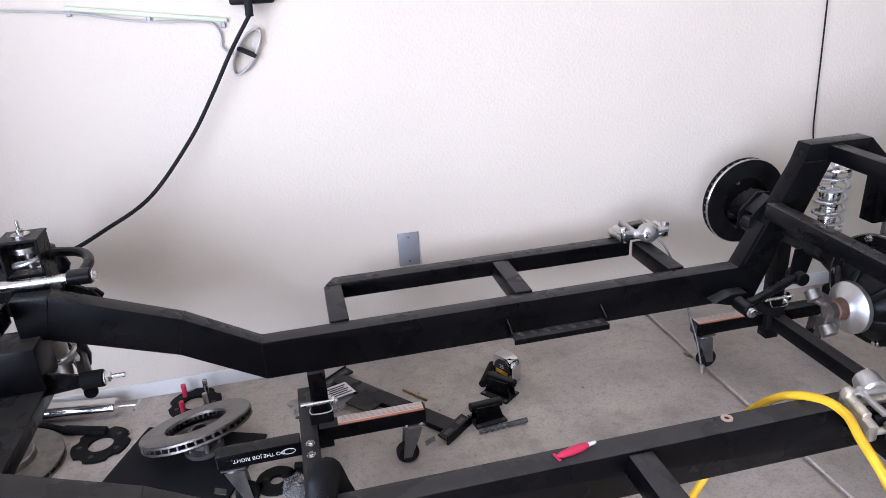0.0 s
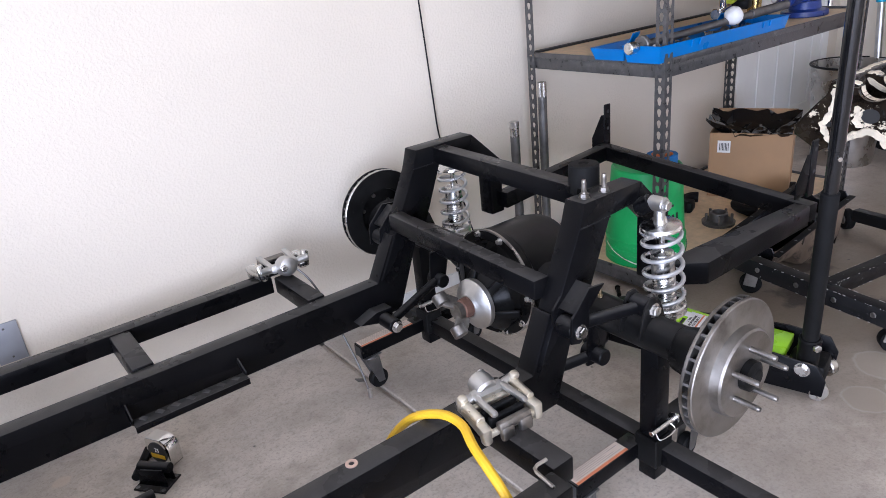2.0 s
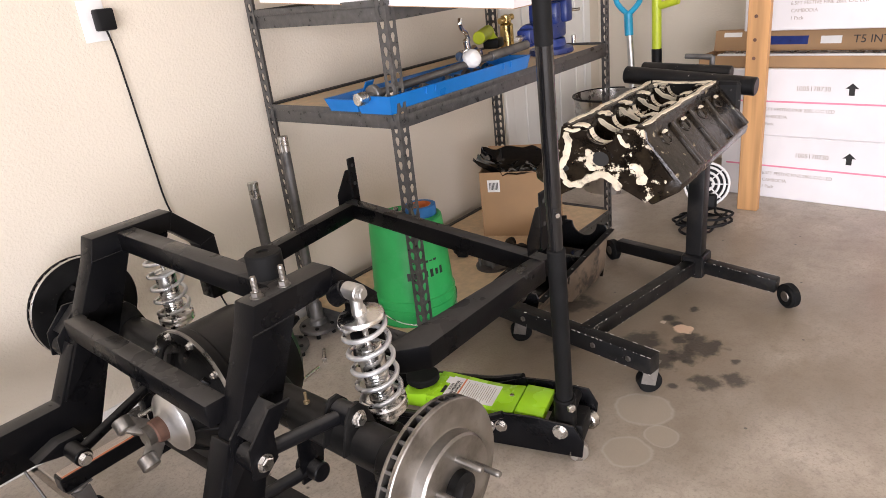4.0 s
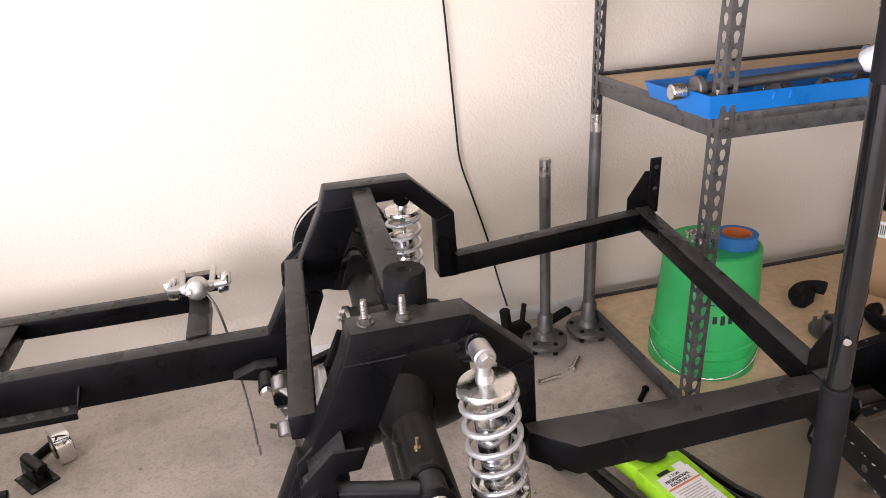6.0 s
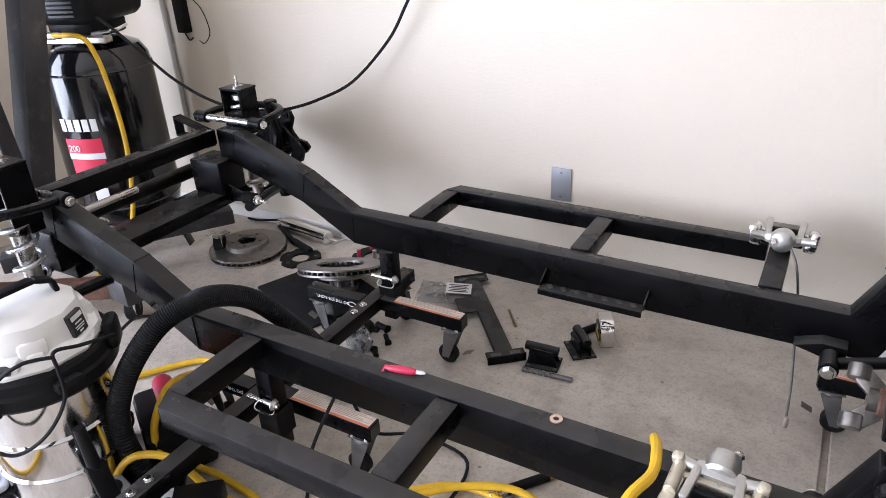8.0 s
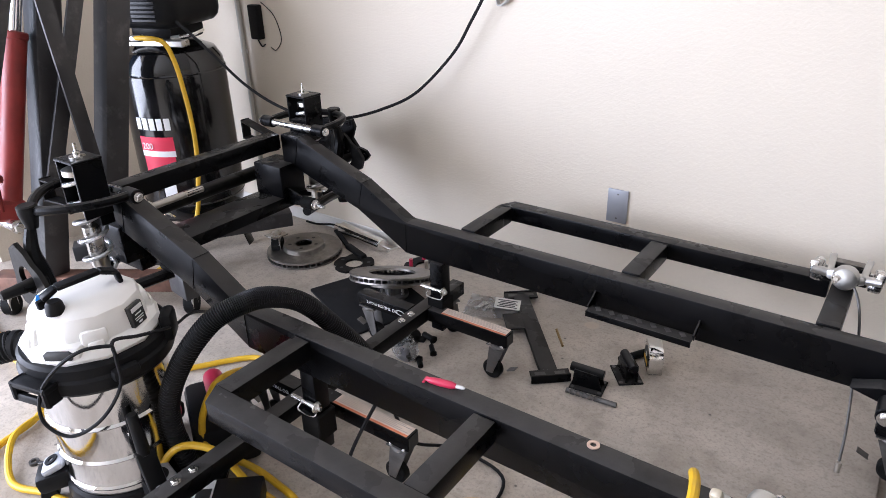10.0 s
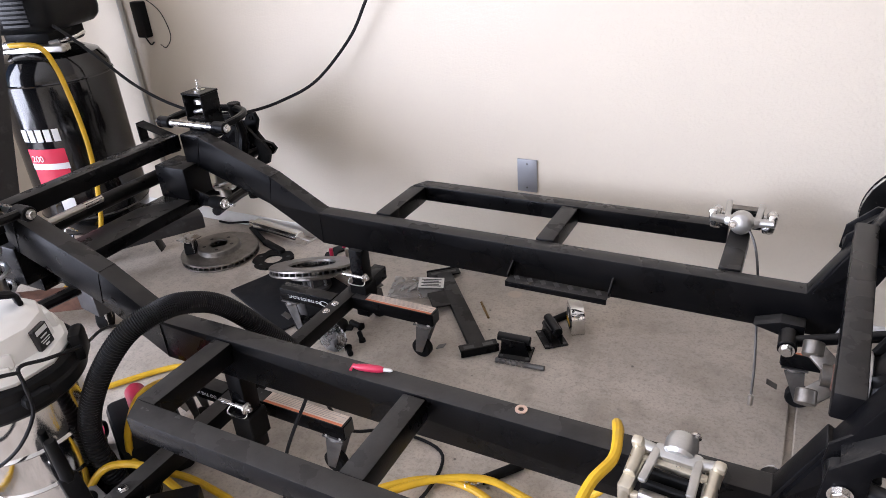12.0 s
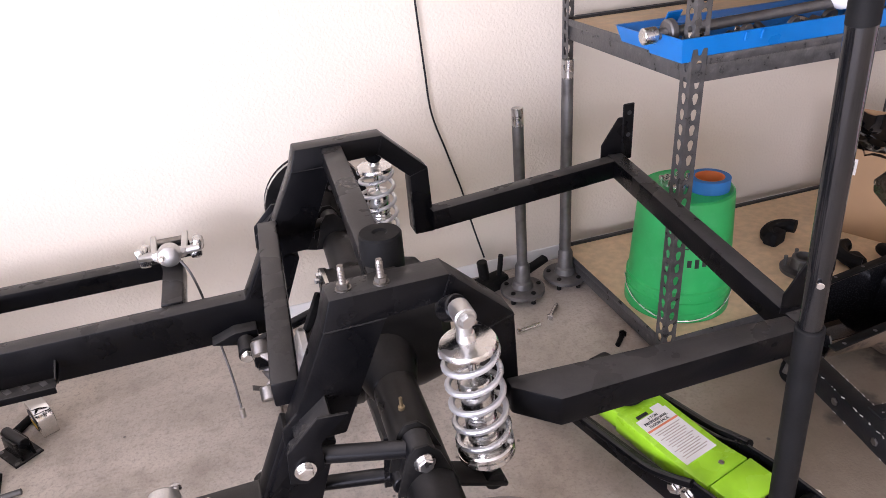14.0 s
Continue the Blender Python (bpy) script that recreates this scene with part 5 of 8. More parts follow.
bag = thing("parts_bag", "clear plastic bag of small parts with a white label", "plastic bag", pose(0.41, 2.655, 0, 0, 0, 18))
t = bmx()
bmesh.ops.create_grid(t, x_segments=16, y_segments=12, size=0.5)
for v in t.verts:
    e = min(0.5 - abs(v.co.x), 0.5 - abs(v.co.y)) * 2
    v.co = Vector((v.co.x * 0.22, v.co.y * 0.15, 0.004 + 0.018 * e ** 0.5 + 0.006 * noise.noise(v.co * 9)))
bm = bmx()
join(bm, t)
part("film", bm, CLEARBAG, bag, world=False)
bm = bmx()
box(bm, (0.09, 0.07, 0.001), pose(0.04, 0.0, 0.027, 0, 4, 6))
lb = part("label", bm, PAPER, bag, "white paper label", world=False)
bm = bmx()
bars(bm, [(0.0, 0.02 - 0.011 * i, 0.07 - 0.015 * (i % 2), 0.005) for i in range(5)], pose(0.04, 0, 0.0284, 0, 4, 6))
part("print", bm, INK, lb, world=False)
bm = bmx()
for i in range(7):
    rod(bm, (-0.07 + 0.011 * i, -0.03 + 0.01 * (i % 3), 0.008), (-0.05 + 0.011 * i, 0.02, 0.009), 0.006, 8)
part("hardware", bm, ZINC, bag, world=False)

bag2 = thing("parts_bag", "small crumpled clear bag beside the dolly", "plastic bag", pose(0.32, 2.245, 0, 0, 0, -30))
t = bmx()
bmesh.ops.create_icosphere(t, subdivisions=3, radius=1)
for v in t.verts:
    v.co = Vector((v.co.x * 0.055, v.co.y * 0.04, max(0.001, 0.03 + 0.035 * v.co.z))) * (1 + 0.22 * noise.noise(v.co * 3.1))
    v.co.z = max(0.001, v.co.z)
bm = bmx()
join(bm, t)
part("film", bm, CLEARBAG, bag2, world=False)
bm = bmx()
hexhead(bm, (0, 0, 0.006), (0, 0, 1), 0.012, 0.02)
part("nut", bm, IRON, bag2, world=False)
for p, q, w in (((0.36, 2.33, 0.008), (0.39, 2.30, 0.008), 0.008), ((0.40, 2.22, 0.008), (0.375, 2.245, 0.008), 0.009), ((0.30, 2.37, 0.01), (0.345, 2.36, 0.01), 0.01)):
    bm = bmx()
    rod(bm, p, q, w, 10)
    hexhead(bm, q, Vector(q) - Vector(p), w * 1.5, 0.008, False)
    solid("loose_bolt", bm, BLACK_DULL, "short black bolt lying under the dolly", "bolt", group="loose bolts")
bm = bmx()
lathe(bm, [(0.018, 0), (0.055, 0), (0.055, 0.008), (0.018, 0.008)], pose(0.25, 2.33, 0), 28, True)
for a in (0.3, 3.4):
    box(bm, (0.04, 0.03, 0.008), pose(0.25 + 0.055 * math.cos(a), 2.33 + 0.055 * math.sin(a), 0.004, 0, 0, math.degrees(a)), 0.003)
solid("gasket_plate", bm, BLACK_DULL, "dark oval steel plate under the dolly", "steel plate")

# axle shafts standing on their flanges by the wall
for x, y, h, lx in ((2.452, 2.68, 0.655, -0.012), (2.622, 2.705, 0.765, -0.008)):
    sh = thing("axle_shaft", "dark steel axle shaft standing upright on its studded flange", "axle shaft", pose(x, y, 0), group="axle shafts by the wall")
    bm = bmx()
    lathe(bm, [(0.0, 0.022), (0.072, 0.022), (0.074, 0.024), (0.074, 0.036), (0.07, 0.038), (0.036, 0.042), (0.032, 0.06), (0.026, 0.066), (0.024, 0.12), (0.019, 0.13)], None, 32)
    fl = part("flange", bm, IRON, sh, world=False)
    for i in range(5):
        a = 2 * math.pi * i / 5 + x
        bm = bmx()
        rod(bm, (0.056 * math.cos(a), 0.056 * math.sin(a), 0.0), (0.056 * math.cos(a), 0.056 * math.sin(a), 0.044), 0.008, 10)
        part("stud", bm, BLACK_DULL, fl, world=False)
    bm = bmx()
    rod(bm, (0, 0, 0.12), (lx, -0.01, h - 0.05), 0.017, 20)
    part("shaft", bm, IRON, sh, world=False)
    bm = bmx()
    n = 24
    t = bmx()
    lo = [t.verts.new(((0.0175 if i % 2 else 0.0158) * math.cos(2 * math.pi * i / n) + lx, (0.0175 if i % 2 else 0.0158) * math.sin(2 * math.pi * i / n) - 0.01, h - 0.055)) for i in range(n)]
    hi = [t.verts.new((v.co.x, v.co.y, h)) for v in lo]
    for i in range(n):
        t.faces.new((lo[i], lo[(i + 1) % n], hi[(i + 1) % n], hi[i]))
    t.faces.new(hi)
    bmesh.ops.recalc_face_normals(t, faces=t.faces)
    join(bm, t)
    part("spline", bm, STEEL, sh, world=False)
for x, y, a in ((2.39, 2.495, 8), (2.50, 2.55, 48)):
    bm = bmx()
    rod(bm, (-0.035, 0, 0.009), (0.04, 0, 0.009), 0.0065, 12)
    hexhead(bm, (-0.035, 0, 0.009), (-1, 0, 0), 0.011, 0.009, False)
    solid("loose_bolt", bm, ZINC, "zinc hex bolt lying on the concrete", "bolt", pose(x, y, 0, 0, 0, a), "loose bolts")
bm = bmx()
rod(bm, (2.59, 2.31, 0.008), (2.63, 2.35, 0.008), 0.008, 12)
hexhead(bm, (2.63, 2.35, 0.008), (1, 1, 0), 0.012, 0.01, False)
solid("loose_bolt", bm, BLACK_DULL, "dark bolt lying beside the shelving", "bolt", group="loose bolts")
charger = thing("caliper_pile", "black clamp tool lying at the foot of the wall", "tool", pose(2.37, 2.76, 0))
bm = bmx()
box(bm, (0.12, 0.06, 0.05), pose(0, 0, 0.03, 0, 0, 15), 0.012, 2)
rod(bm, (-0.02, 0, 0.04), (-0.03, 0, 0.12), 0.018, 16)
rod(bm, (0.03, 0.0, 0.04), (0.04, 0.0, 0.13), 0.009, 12)
part("tool_body", bm, BLACK_DULL, charger, world=False)
bm = bmx()
beam(bm, (0.10, 0.0, 0.03), (0.22, 0.03, 0.06), 0.03, 0.02, 0.005)
part("tool_handle", bm, RUBBER, charger, world=False)

# ---- steel shelving and what stands on it ----
SX0, SX1, SY0, SY1 = 2.648, 4.055, 2.178, 2.80
shelf = thing("shelving_unit", "dark grey steel shelving unit with particle-board shelves", "shelving", pose((SX0 + SX1) / 2, (SY0 + SY1) / 2, 0))


def punched(bm, m, w, h, pitch, th=0.0016):
    """A steel strip w wide and h high, with a row of keyhole slots punched through it."""
    n = int(h / pitch)
    c = w / 2
    for k in range(n):
        z0, z1 = k * pitch, (k + 1) * pitch
        zc = (z0 + z1) / 2
        outer = [(0, z0), (c, z0), (w, z0), (w, zc), (w, z1), (c, z1), (0, z1), (0, zc)]
        inner = [(c - 0.0045, zc - 0.012), (c, zc - 0.014), (c + 0.0045, zc - 0.012), (c + 0.0085, zc + 0.004), (c + 0.006, zc + 0.011), (c, zc + 0.014), (c - 0.006, zc + 0.011), (c - 0.0085, zc + 0.004)]
        vs = [[bm.verts.new(m @ Vector((x, y, z))) for x, z in ring] for y in (0, th) for ring in (outer, inner)]
        for i in range(8):
            j = (i + 1) % 8
            bm.faces.new((vs[0][i], vs[0][j], vs[1][j], vs[1][i]))
            bm.faces.new((vs[2][j], vs[2][i], vs[3][i], vs[3][j]))
            bm.faces.new((vs[1][i], vs[1][j], vs[3][j], vs[3][i]))


for x, y, sx, sy in ((SX0, SY0, 1, 1), (SX1, SY0, -1, 1), (SX0, SY1, 1, -1), (SX1, SY1, -1, -1)):
    bm = bmx()
    punched(bm, basis((x, y, 0), (sx, 0, 0), (0, sy, 0)) if sx * sy > 0 else basis((x, y, 0), (sx, 0, 0), (0, sy, 0)) @ Matrix.Diagonal((1, 1, -1, 1)), 0.038, 1.8, 0.0375)
    punched(bm, basis((x, y, 0), (0, sy, 0), (sx, 0, 0)) @ (Matrix.Diagonal((1, 1, -1, 1)) if sx * sy > 0 else Matrix()), 0.038, 1.8, 0.0375)
    bmesh.ops.remove_doubles(bm, verts=bm.verts, dist=0.0003)
    part("post", bm, SHELFGREY, shelf, "punched grey steel post")
for z in (0.085, 0.857, 1.165):
    bm = bmx()
    for y, s in ((SY0 + 0.006, 1), (SY1 - 0.006, -1)):
        beam(bm, (SX0 + 0.003, y, z - 0.030), (SX1 - 0.003, y, z - 0.030), 0.003, 0.044, 0.001)
        beam(bm, (SX0 + 0.003, y + s * 0.012, z - 0.019), (SX1 - 0.003, y + s * 0.012, z - 0.019), 0.026, 0.004, 0.001)
        beam(bm, (SX0 + 0.04, y - s * 0.004, z - 0.002), (SX1 - 0.04, y - s * 0.004, z - 0.002), 0.004, 0.02, 0.001)
    for x, s in ((SX0 + 0.006, 1), (SX1 - 0.006, -1)):
        beam(bm, (x, SY0 + 0.01, z - 0.030), (x, SY1 - 0.01, z - 0.030), 0.003, 0.044, 0.001)
        beam(bm, (x + s * 0.012, SY0 + 0.01, z - 0.019), (x + s * 0.012, SY1 - 0.01, z - 0.019), 0.026, 0.004, 0.001)
        beam(bm, (x - s * 0.004, SY0 + 0.04, z - 0.002), (x - s * 0.004, SY1 - 0.04, z - 0.002), 0.004, 0.02, 0.001)
    part("shelf_frame", bm, SHELFGREY, shelf)
    bm = bmx()
    block(bm, (SX0 + 0.01, SY0 + 0.01, z - 0.016), (SX1 - 0.01, SY1 - 0.01, z - 0.002))
    part("shelf_board", bm, HARDBOARD, shelf, "tan particle-board shelf")
    bm = bmx()
    block(bm, (SX0 + 0.01, SY1 - 0.012, z - 0.002), (SX1 - 0.01, SY1 - 0.004, z + 0.006))
    part("board_edge", bm, INK, shelf)
ZS, ZL = 0.855, 0.083

# white carton pulled out over the edge of the top shelf, its front sagging
CY = Vector((-0.06, 0.5, 0.043)).normalized()
tray = thing("white_carton", "white shallow carton of red and green packets overhanging the shelf", "carton", basis((2.715, 1.80, 1.121), Vector((0.33, 0.04, 0)).normalized(), CY))
bm = bmx()
for a, b in (((0, 0, 0), (0.36, 0.88, 0.003)), ((0, 0, 0.003), (0.36, 0.004, 0.032)), ((0, 0.876, 0.003), (0.36, 0.88, 0.032)), ((0, 0.004, 0.003), (0.004, 0.876, 0.032)), ((0.356, 0.004, 0.003), (0.36, 0.876, 0.032))):
    block(bm, a, b)
part("carton_body", bm, CARTON, tray, world=False)
bm = bmx()
for a, b in (((-0.001, -0.001, -0.002), (0.361, 0.003, 0.0)), ((-0.001, 0.003, -0.002), (0.003, 0.88, 0.0))):
    block(bm, a, b)
part("carton_edge", bm, CARD, tray, "brown cut edge of the cardboard", world=False)
random.seed(8)
for j in range(9):
    for i in range(4):
        bm = bmx()
        box(bm, (0.08, 0.085, 0.08), pose(0.048 + 0.088 * i, 0.055 + 0.096 * j, 0.044, 0, 0, random.uniform(-4, 4)), 0.004)
        part("packet", bm, (REDPRINT, REDPRINT, HANDLE_LIME, PAPER)[(i * 3 + j * 2) % 4], tray, world=False)

# long blue tool tray
TX, TY = 3.00, 2.246
bt = thing("blue_tool_tray", "long bright blue plastic tool tray with open lid", "tool tray", pose(TX, TY, ZS, 0, 0, 0))


def open_tray(bm, x0, x1, y0, y1, h, flare):
    """A shallow moulded tray with leaning sides and a rolled rim."""
    t = bmx()
    rings = [[t.verts.new((x, y, z)) for x, y in ((x0 - f, y0 - f), (x1 + f, y0 - f), (x1 + f, y1 + f), (x0 - f, y1 + f))]
             for f, z in ((0, 0), (flare, h), (flare + 0.004, h), (flare - 0.003, h - 0.001), (-0.003, 0.004))]
    for a, b in ((rings[0], rings[1]), (rings[1], rings[2]), (rings[1], rings[3]), (rings[3], rings[4])):
        for k in range(4):
            t.faces.new((a[k], a[(k + 1) % 4], b[(k + 1) % 4], b[k]))
    t.faces.new(rings[0][::-1])
    t.faces.new(rings[4])
    bmesh.ops.recalc_face_normals(t, faces=t.faces)
    return join(bm, t)


bm = bmx()
open_tray(bm, -0.375, 0.375, -0.062, 0.062, 0.056, 0.012)
part("tray_base", bm, BLUE, bt, world=False)
for x in (-0.22, -0.175, 0.21, 0.255):
    bm = bmx()
    box(bm, (0.006, 0.005, 0.02), pose(x, -0.074, 0.042, 12, 0, 0), 0.001)
    part("hinge_lug", bm, BLUE, bt, world=False)
bm = bmx()
open_tray(bm, -0.36, 0.38, 0.09, 0.21, 0.04, 0.012)
part("tray_lid", bm, BLUE, bt, world=False)
for x in (-0.295, 0.215):
    bm = bmx()
    box(bm, (0.045, 0.005, 0.05), pose(x, 0.10, 0.062, 28, 0, 8), 0.002)
    part("latch", bm, BLUE, bt, world=False)
bm = bmx()
rod(bm, (2.60, 2.262, ZS + 0.052), (3.42, 2.205, ZS + 0.088), 0.0125, 18)
rod(bm, (3.20, 2.2203, ZS + 0.0784), (3.42, 2.205, ZS + 0.088), 0.0165, 18)
bar_t = solid("slide_hammer", bm, IRON, "long dull steel slide hammer shaft lying across the blue tray", "slide hammer")
bm = bmx()
rod(bm, (2.572, 2.264, ZS + 0.051), (2.606, 2.2616, ZS + 0.0525), 0.019, 20)
part("end_nut", bm, ZINC, bar_t)
bm = bmx()
rod(bm, (2.63, 2.26, ZS + 0.054), (2.65, 2.259, ZS + 0.055), 0.03, 20)
part("collar", bm, IRON, bar_t)
random.seed(4)
for i in range(14):
    bm = bmx()
    x = TX - 0.31 + 0.045 * i
    a = random.uniform(0, 3)
    y = TY + 0.025 * math.sin(i * 1.7)
    rod(bm, (x, y, ZS + 0.02), (x + 0.05 * math.cos(a), y + 0.03 * math.sin(a), ZS + 0.032), random.uniform(0.008, 0.015), 12)
    if i % 3 == 0:
        lathe(bm, [(0.008, -0.006), (0.02, -0.006), (0.02, 0.006), (0.008, 0.006)], pose(x, y, ZS + 0.035, 70, 20 * i, 0), 18, True)
    solid("puller_piece", bm, IRON if i % 4 else ZINC, "dark steel puller piece lying in the blue tray", "puller part", group="puller pieces in the tray")
bm = bmx()
bmesh.ops.create_icosphere(bm, subdivisions=4, radius=0.031)
for v in bm.verts:
    v.co *= 1 + 0.10 * noise.noise(v.co * 40) + 0.05 * noise.noise(v.co * 110)
solid("white_rag", bm, PAPER, "small wad of white rag on the slide hammer", "rag", pose(3.085, 2.215, ZS + 0.09))
clamp = thing("spray_gun", "chrome spray gun lying behind the blue tray", "spray gun", pose(3.31, 2.40, ZS, 0, 0, 12))
bm = bmx()
rod(bm, (-0.04, 0, 0.075), (0.07, 0, 0.085), 0.014, 16)
rod(bm, (-0.07, 0, 0.073), (-0.04, 0, 0.075), 0.019, 18, 0.014)
rod(bm, (0.02, 0, 0.03), (0.03, 0, 0.08), 0.012, 14)
box(bm, (0.03, 0.02, 0.05), pose(0.005, 0, 0.105, 0, -18, 0), 0.006, 2)
part("gun_body", bm, CHROME, clamp, world=False)
bm = bmx()
sweep(bm, smoothed([(0.02, 0, 0.12), (0.0, 0, 0.15), (-0.03, 0, 0.165), (-0.045, 0, 0.185), (-0.04, 0, 0.205)], 6), 0.008, 10)
part("grip", bm, CHROME, clamp, world=False)
bm = bmx()
sweep(bm, smoothed([(0.01, -0.004, 0.07), (-0.03, -0.012, 0.045), (-0.08, -0.015, 0.02), (-0.12, -0.01, 0.008)], 6), 0.006, 10)
part("trigger", bm, ZINC, clamp, world=False)
for y in (-0.03, 0.034):
    bm = bmx()
    rod(bm, (0.03, y * 0.3, 0.07), (0.035, y, 0.07), 0.008, 12)
    lathe(bm, [(0, 0), (0.014, 0), (0.014, 0.012), (0, 0.014)], axes((0.035, y, 0.07), (0.035, y * 2, 0.07)) @ pose(0, 0, 0, 0, 90, 0), 16)
    part("adjusting_knob", bm, CHROME, clamp, world=False)
bm = bmx()
lathe(bm, [(0, 0), (0.03, 0), (0.033, 0.004), (0.033, 0.03), (0.012, 0.036), (0, 0.036)], pose(0.06, 0.0, 0.0), 24)
part("cup", bm, IRON, clamp, world=False)

# bench vice
vice = thing("bench_vice", "dark blue cast bench vice standing on the shelf", "vice", pose(3.815, 2.33, ZS, 0, 0, 8) @ Matrix.Diagonal((1.2, 1.05, 1.0, 1)))
bm = bmx()
lathe(bm, [(0, 0), (0.085, 0), (0.088, 0.004), (0.085, 0.022), (0.06, 0.03), (0.055, 0.06), (0, 0.06)], None, 32)
part("swivel_base", bm, VICE_BLUE, vice, world=False)
bm = bmx()
box(bm, (0.15, 0.085, 0.08), pose(-0.01, 0, 0.10), 0.014, 2)
box(bm, (0.06, 0.13, 0.09), pose(0.045, 0, 0.165), 0.01, 2)
part("fixed_jaw", bm, VICE_BLUE, vice, world=False)
bm = bmx()
box(bm, (0.17, 0.055, 0.055), pose(-0.15, 0, 0.10), 0.008, 2)
box(bm, (0.045, 0.12, 0.085), pose(-0.045, 0, 0.165), 0.01, 2)
lathe(bm, [(0, 0), (0.042, 0), (0.045, 0.01), (0.045, 0.08), (0.04, 0.09), (0, 0.09)], pose(-0.20, 0, 0.10, 0, 90, 0), 24)
part("sliding_jaw", bm, VICE_BLUE, vice, world=False)
bm = bmx()
rod(bm, (-0.29, 0, 0.10), (-0.2, 0, 0.10), 0.012, 14)
part("screw", bm, ZINC, vice, world=False)
bm = bmx()
rod(bm, (0.13, -0.07, 0.16), (0.05, 0.0, 0.16), 0.007, 10)
part("handle_bar", bm, ZINC, vice, world=False)
bm = bmx()
rod(bm, (0.05, -0.075, 0.03), (0.05, -0.075, 0.065), 0.009, 12)
part("lock_bolt", bm, ZINC, vice, world=False)
drillm = thing("cordless_tool", "yellow-green cordless tool lying behind the vice", "power tool", pose(3.66, 2.56, ZS + 0.04, 0, 0, 20))
bm = bmx()
rod(bm, (-0.10, 0, 0.06), (0.06, 0, 0.07), 0.027, 18)
beam(bm, (0.04, 0, 0.065), (0.07, -0.02, 0.02), 0.045, 0.04, 0.01)
part("tool_housing", bm, HANDLE_LIME, drillm, world=False)
bm = bmx()
box(bm, (0.10, 0.07, 0.04), pose(0.06, -0.02, 0.02), 0.008, 2)
part("battery", bm, PLASTIC, drillm, world=False)
brass = thing("brass_regulator", "small brass regulator behind the vice", "regulator", pose(3.86, 2.58, ZS))
bm = bmx()
lathe(bm, [(0, 0), (0.03, 0), (0.03, 0.12), (0.022, 0.13), (0.022, 0.16), (0, 0.165)], None, 18)
rod(bm, (-0.05, 0, 0.14), (0.05, 0, 0.15), 0.014, 12)
part("regulator_body", bm, M("yellow_brass", (0.62, 0.45, 0.18), 0.28, 1), brass, world=False)

# upturned green bucket with tape and sockets on it
BX, BY = 2.822, 2.372
bucket = thing("bucket", "green plastic bucket standing upside down on the bottom shelf", "bucket", pose(BX, BY, ZL))
bm = bmx()
lathe(bm, [(0.146, 0), (0.151, 0.002), (0.151, 0.028), (0.1475, 0.03), (0.1475, 0.045), (0.151, 0.047), (0.151, 0.062), (0.1465, 0.064), (0.1465, 0.08), (0.1505, 0.082), (0.1505, 0.095), (0.145, 0.098), (0.130, 0.352), (0.128, 0.362), (0.122, 0.366), (0.118, 0.362), (0.0, 0.361)], None, 56)
part("bucket_shell", bm, GREEN, bucket, world=False)
bm = bmx()
for i in range(28):
    box(bm, (0.002, 0.006, 0.03), pose(0, 0, 0, 0, 0, i * 360 / 28) @ pose(0.1475, 0, 0.083, 35, 0, 0))
part("rim_band", bm, GREEN, bucket, world=False)
bm = bmx()
sweep(bm, smoothed([(0.153 * math.cos(a), 0.153 * math.sin(a), 0.075 - 0.066 * math.sin((a - 2.6) / 3.14 * math.pi)) for a in [2.6 + 0.314 * i for i in range(11)]], 4), 0.0022, 6)
part("bail_handle", bm, ZINC, bucket, world=False)
for i in range(7):
    a = math.radians(-142 + 8.5 * i)
    bm = bmx()
    box(bm, (0.0012, 0.012, 0.028 - 0.006 * (i % 2)), pose(0.139 * math.cos(a), 0.139 * math.sin(a), 0.19, 0, -3.4, math.degrees(a)))
    part("printed_mark", bm, INK, bucket, world=False)
for i in range(6):
    a = math.radians(-135 + 7 * i)
    bm = bmx()
    box(bm, (0.0012, 0.012, 0.004 + 0.004 * (i % 2)), pose(0.137 * math.cos(a), 0.137 * math.sin(a), 0.235, 0, -3.4, math.degrees(a)))
    part("printed_mark", bm, INK, bucket, world=False)
mt = thing("masking_tape", "roll of blue masking tape lying on the upturned bucket", "tape roll", pose(BX + 0.045, BY - 0.035, ZL + 0.3622))
bm = bmx()
lathe(bm, [(0.040, 0), (0.056, 0), (0.056, 0.036), (0.040, 0.036)], None, 36, True)
part("tape", bm, TAPE, mt, world=False)
bm = bmx()
lathe(bm, [(0.037, 0.0), (0.040, 0.0), (0.040, 0.036), (0.037, 0.036)], None, 36, True)
part("core", bm, M("orange_core", (0.6, 0.16, 0.04), 0.6), mt, world=False)
random.seed(9)
for i in range(14):
    bm = bmx()
    lathe(bm, [(0.005, 0), (0.009, 0), (0.009, 0.022), (0.005, 0.022)], pose(0, 0, 0.009, random.choice((0, 90)), 0, random.uniform(0, 180)), 12, True)
    solid("socket", bm, ZINC, "small chrome socket lying on the upturned bucket", "socket", pose(BX - 0.06 + 0.018 * (i % 5), BY - 0.01 + 0.022 * (i // 5), ZL + 0.3622), "sockets on the bucket")

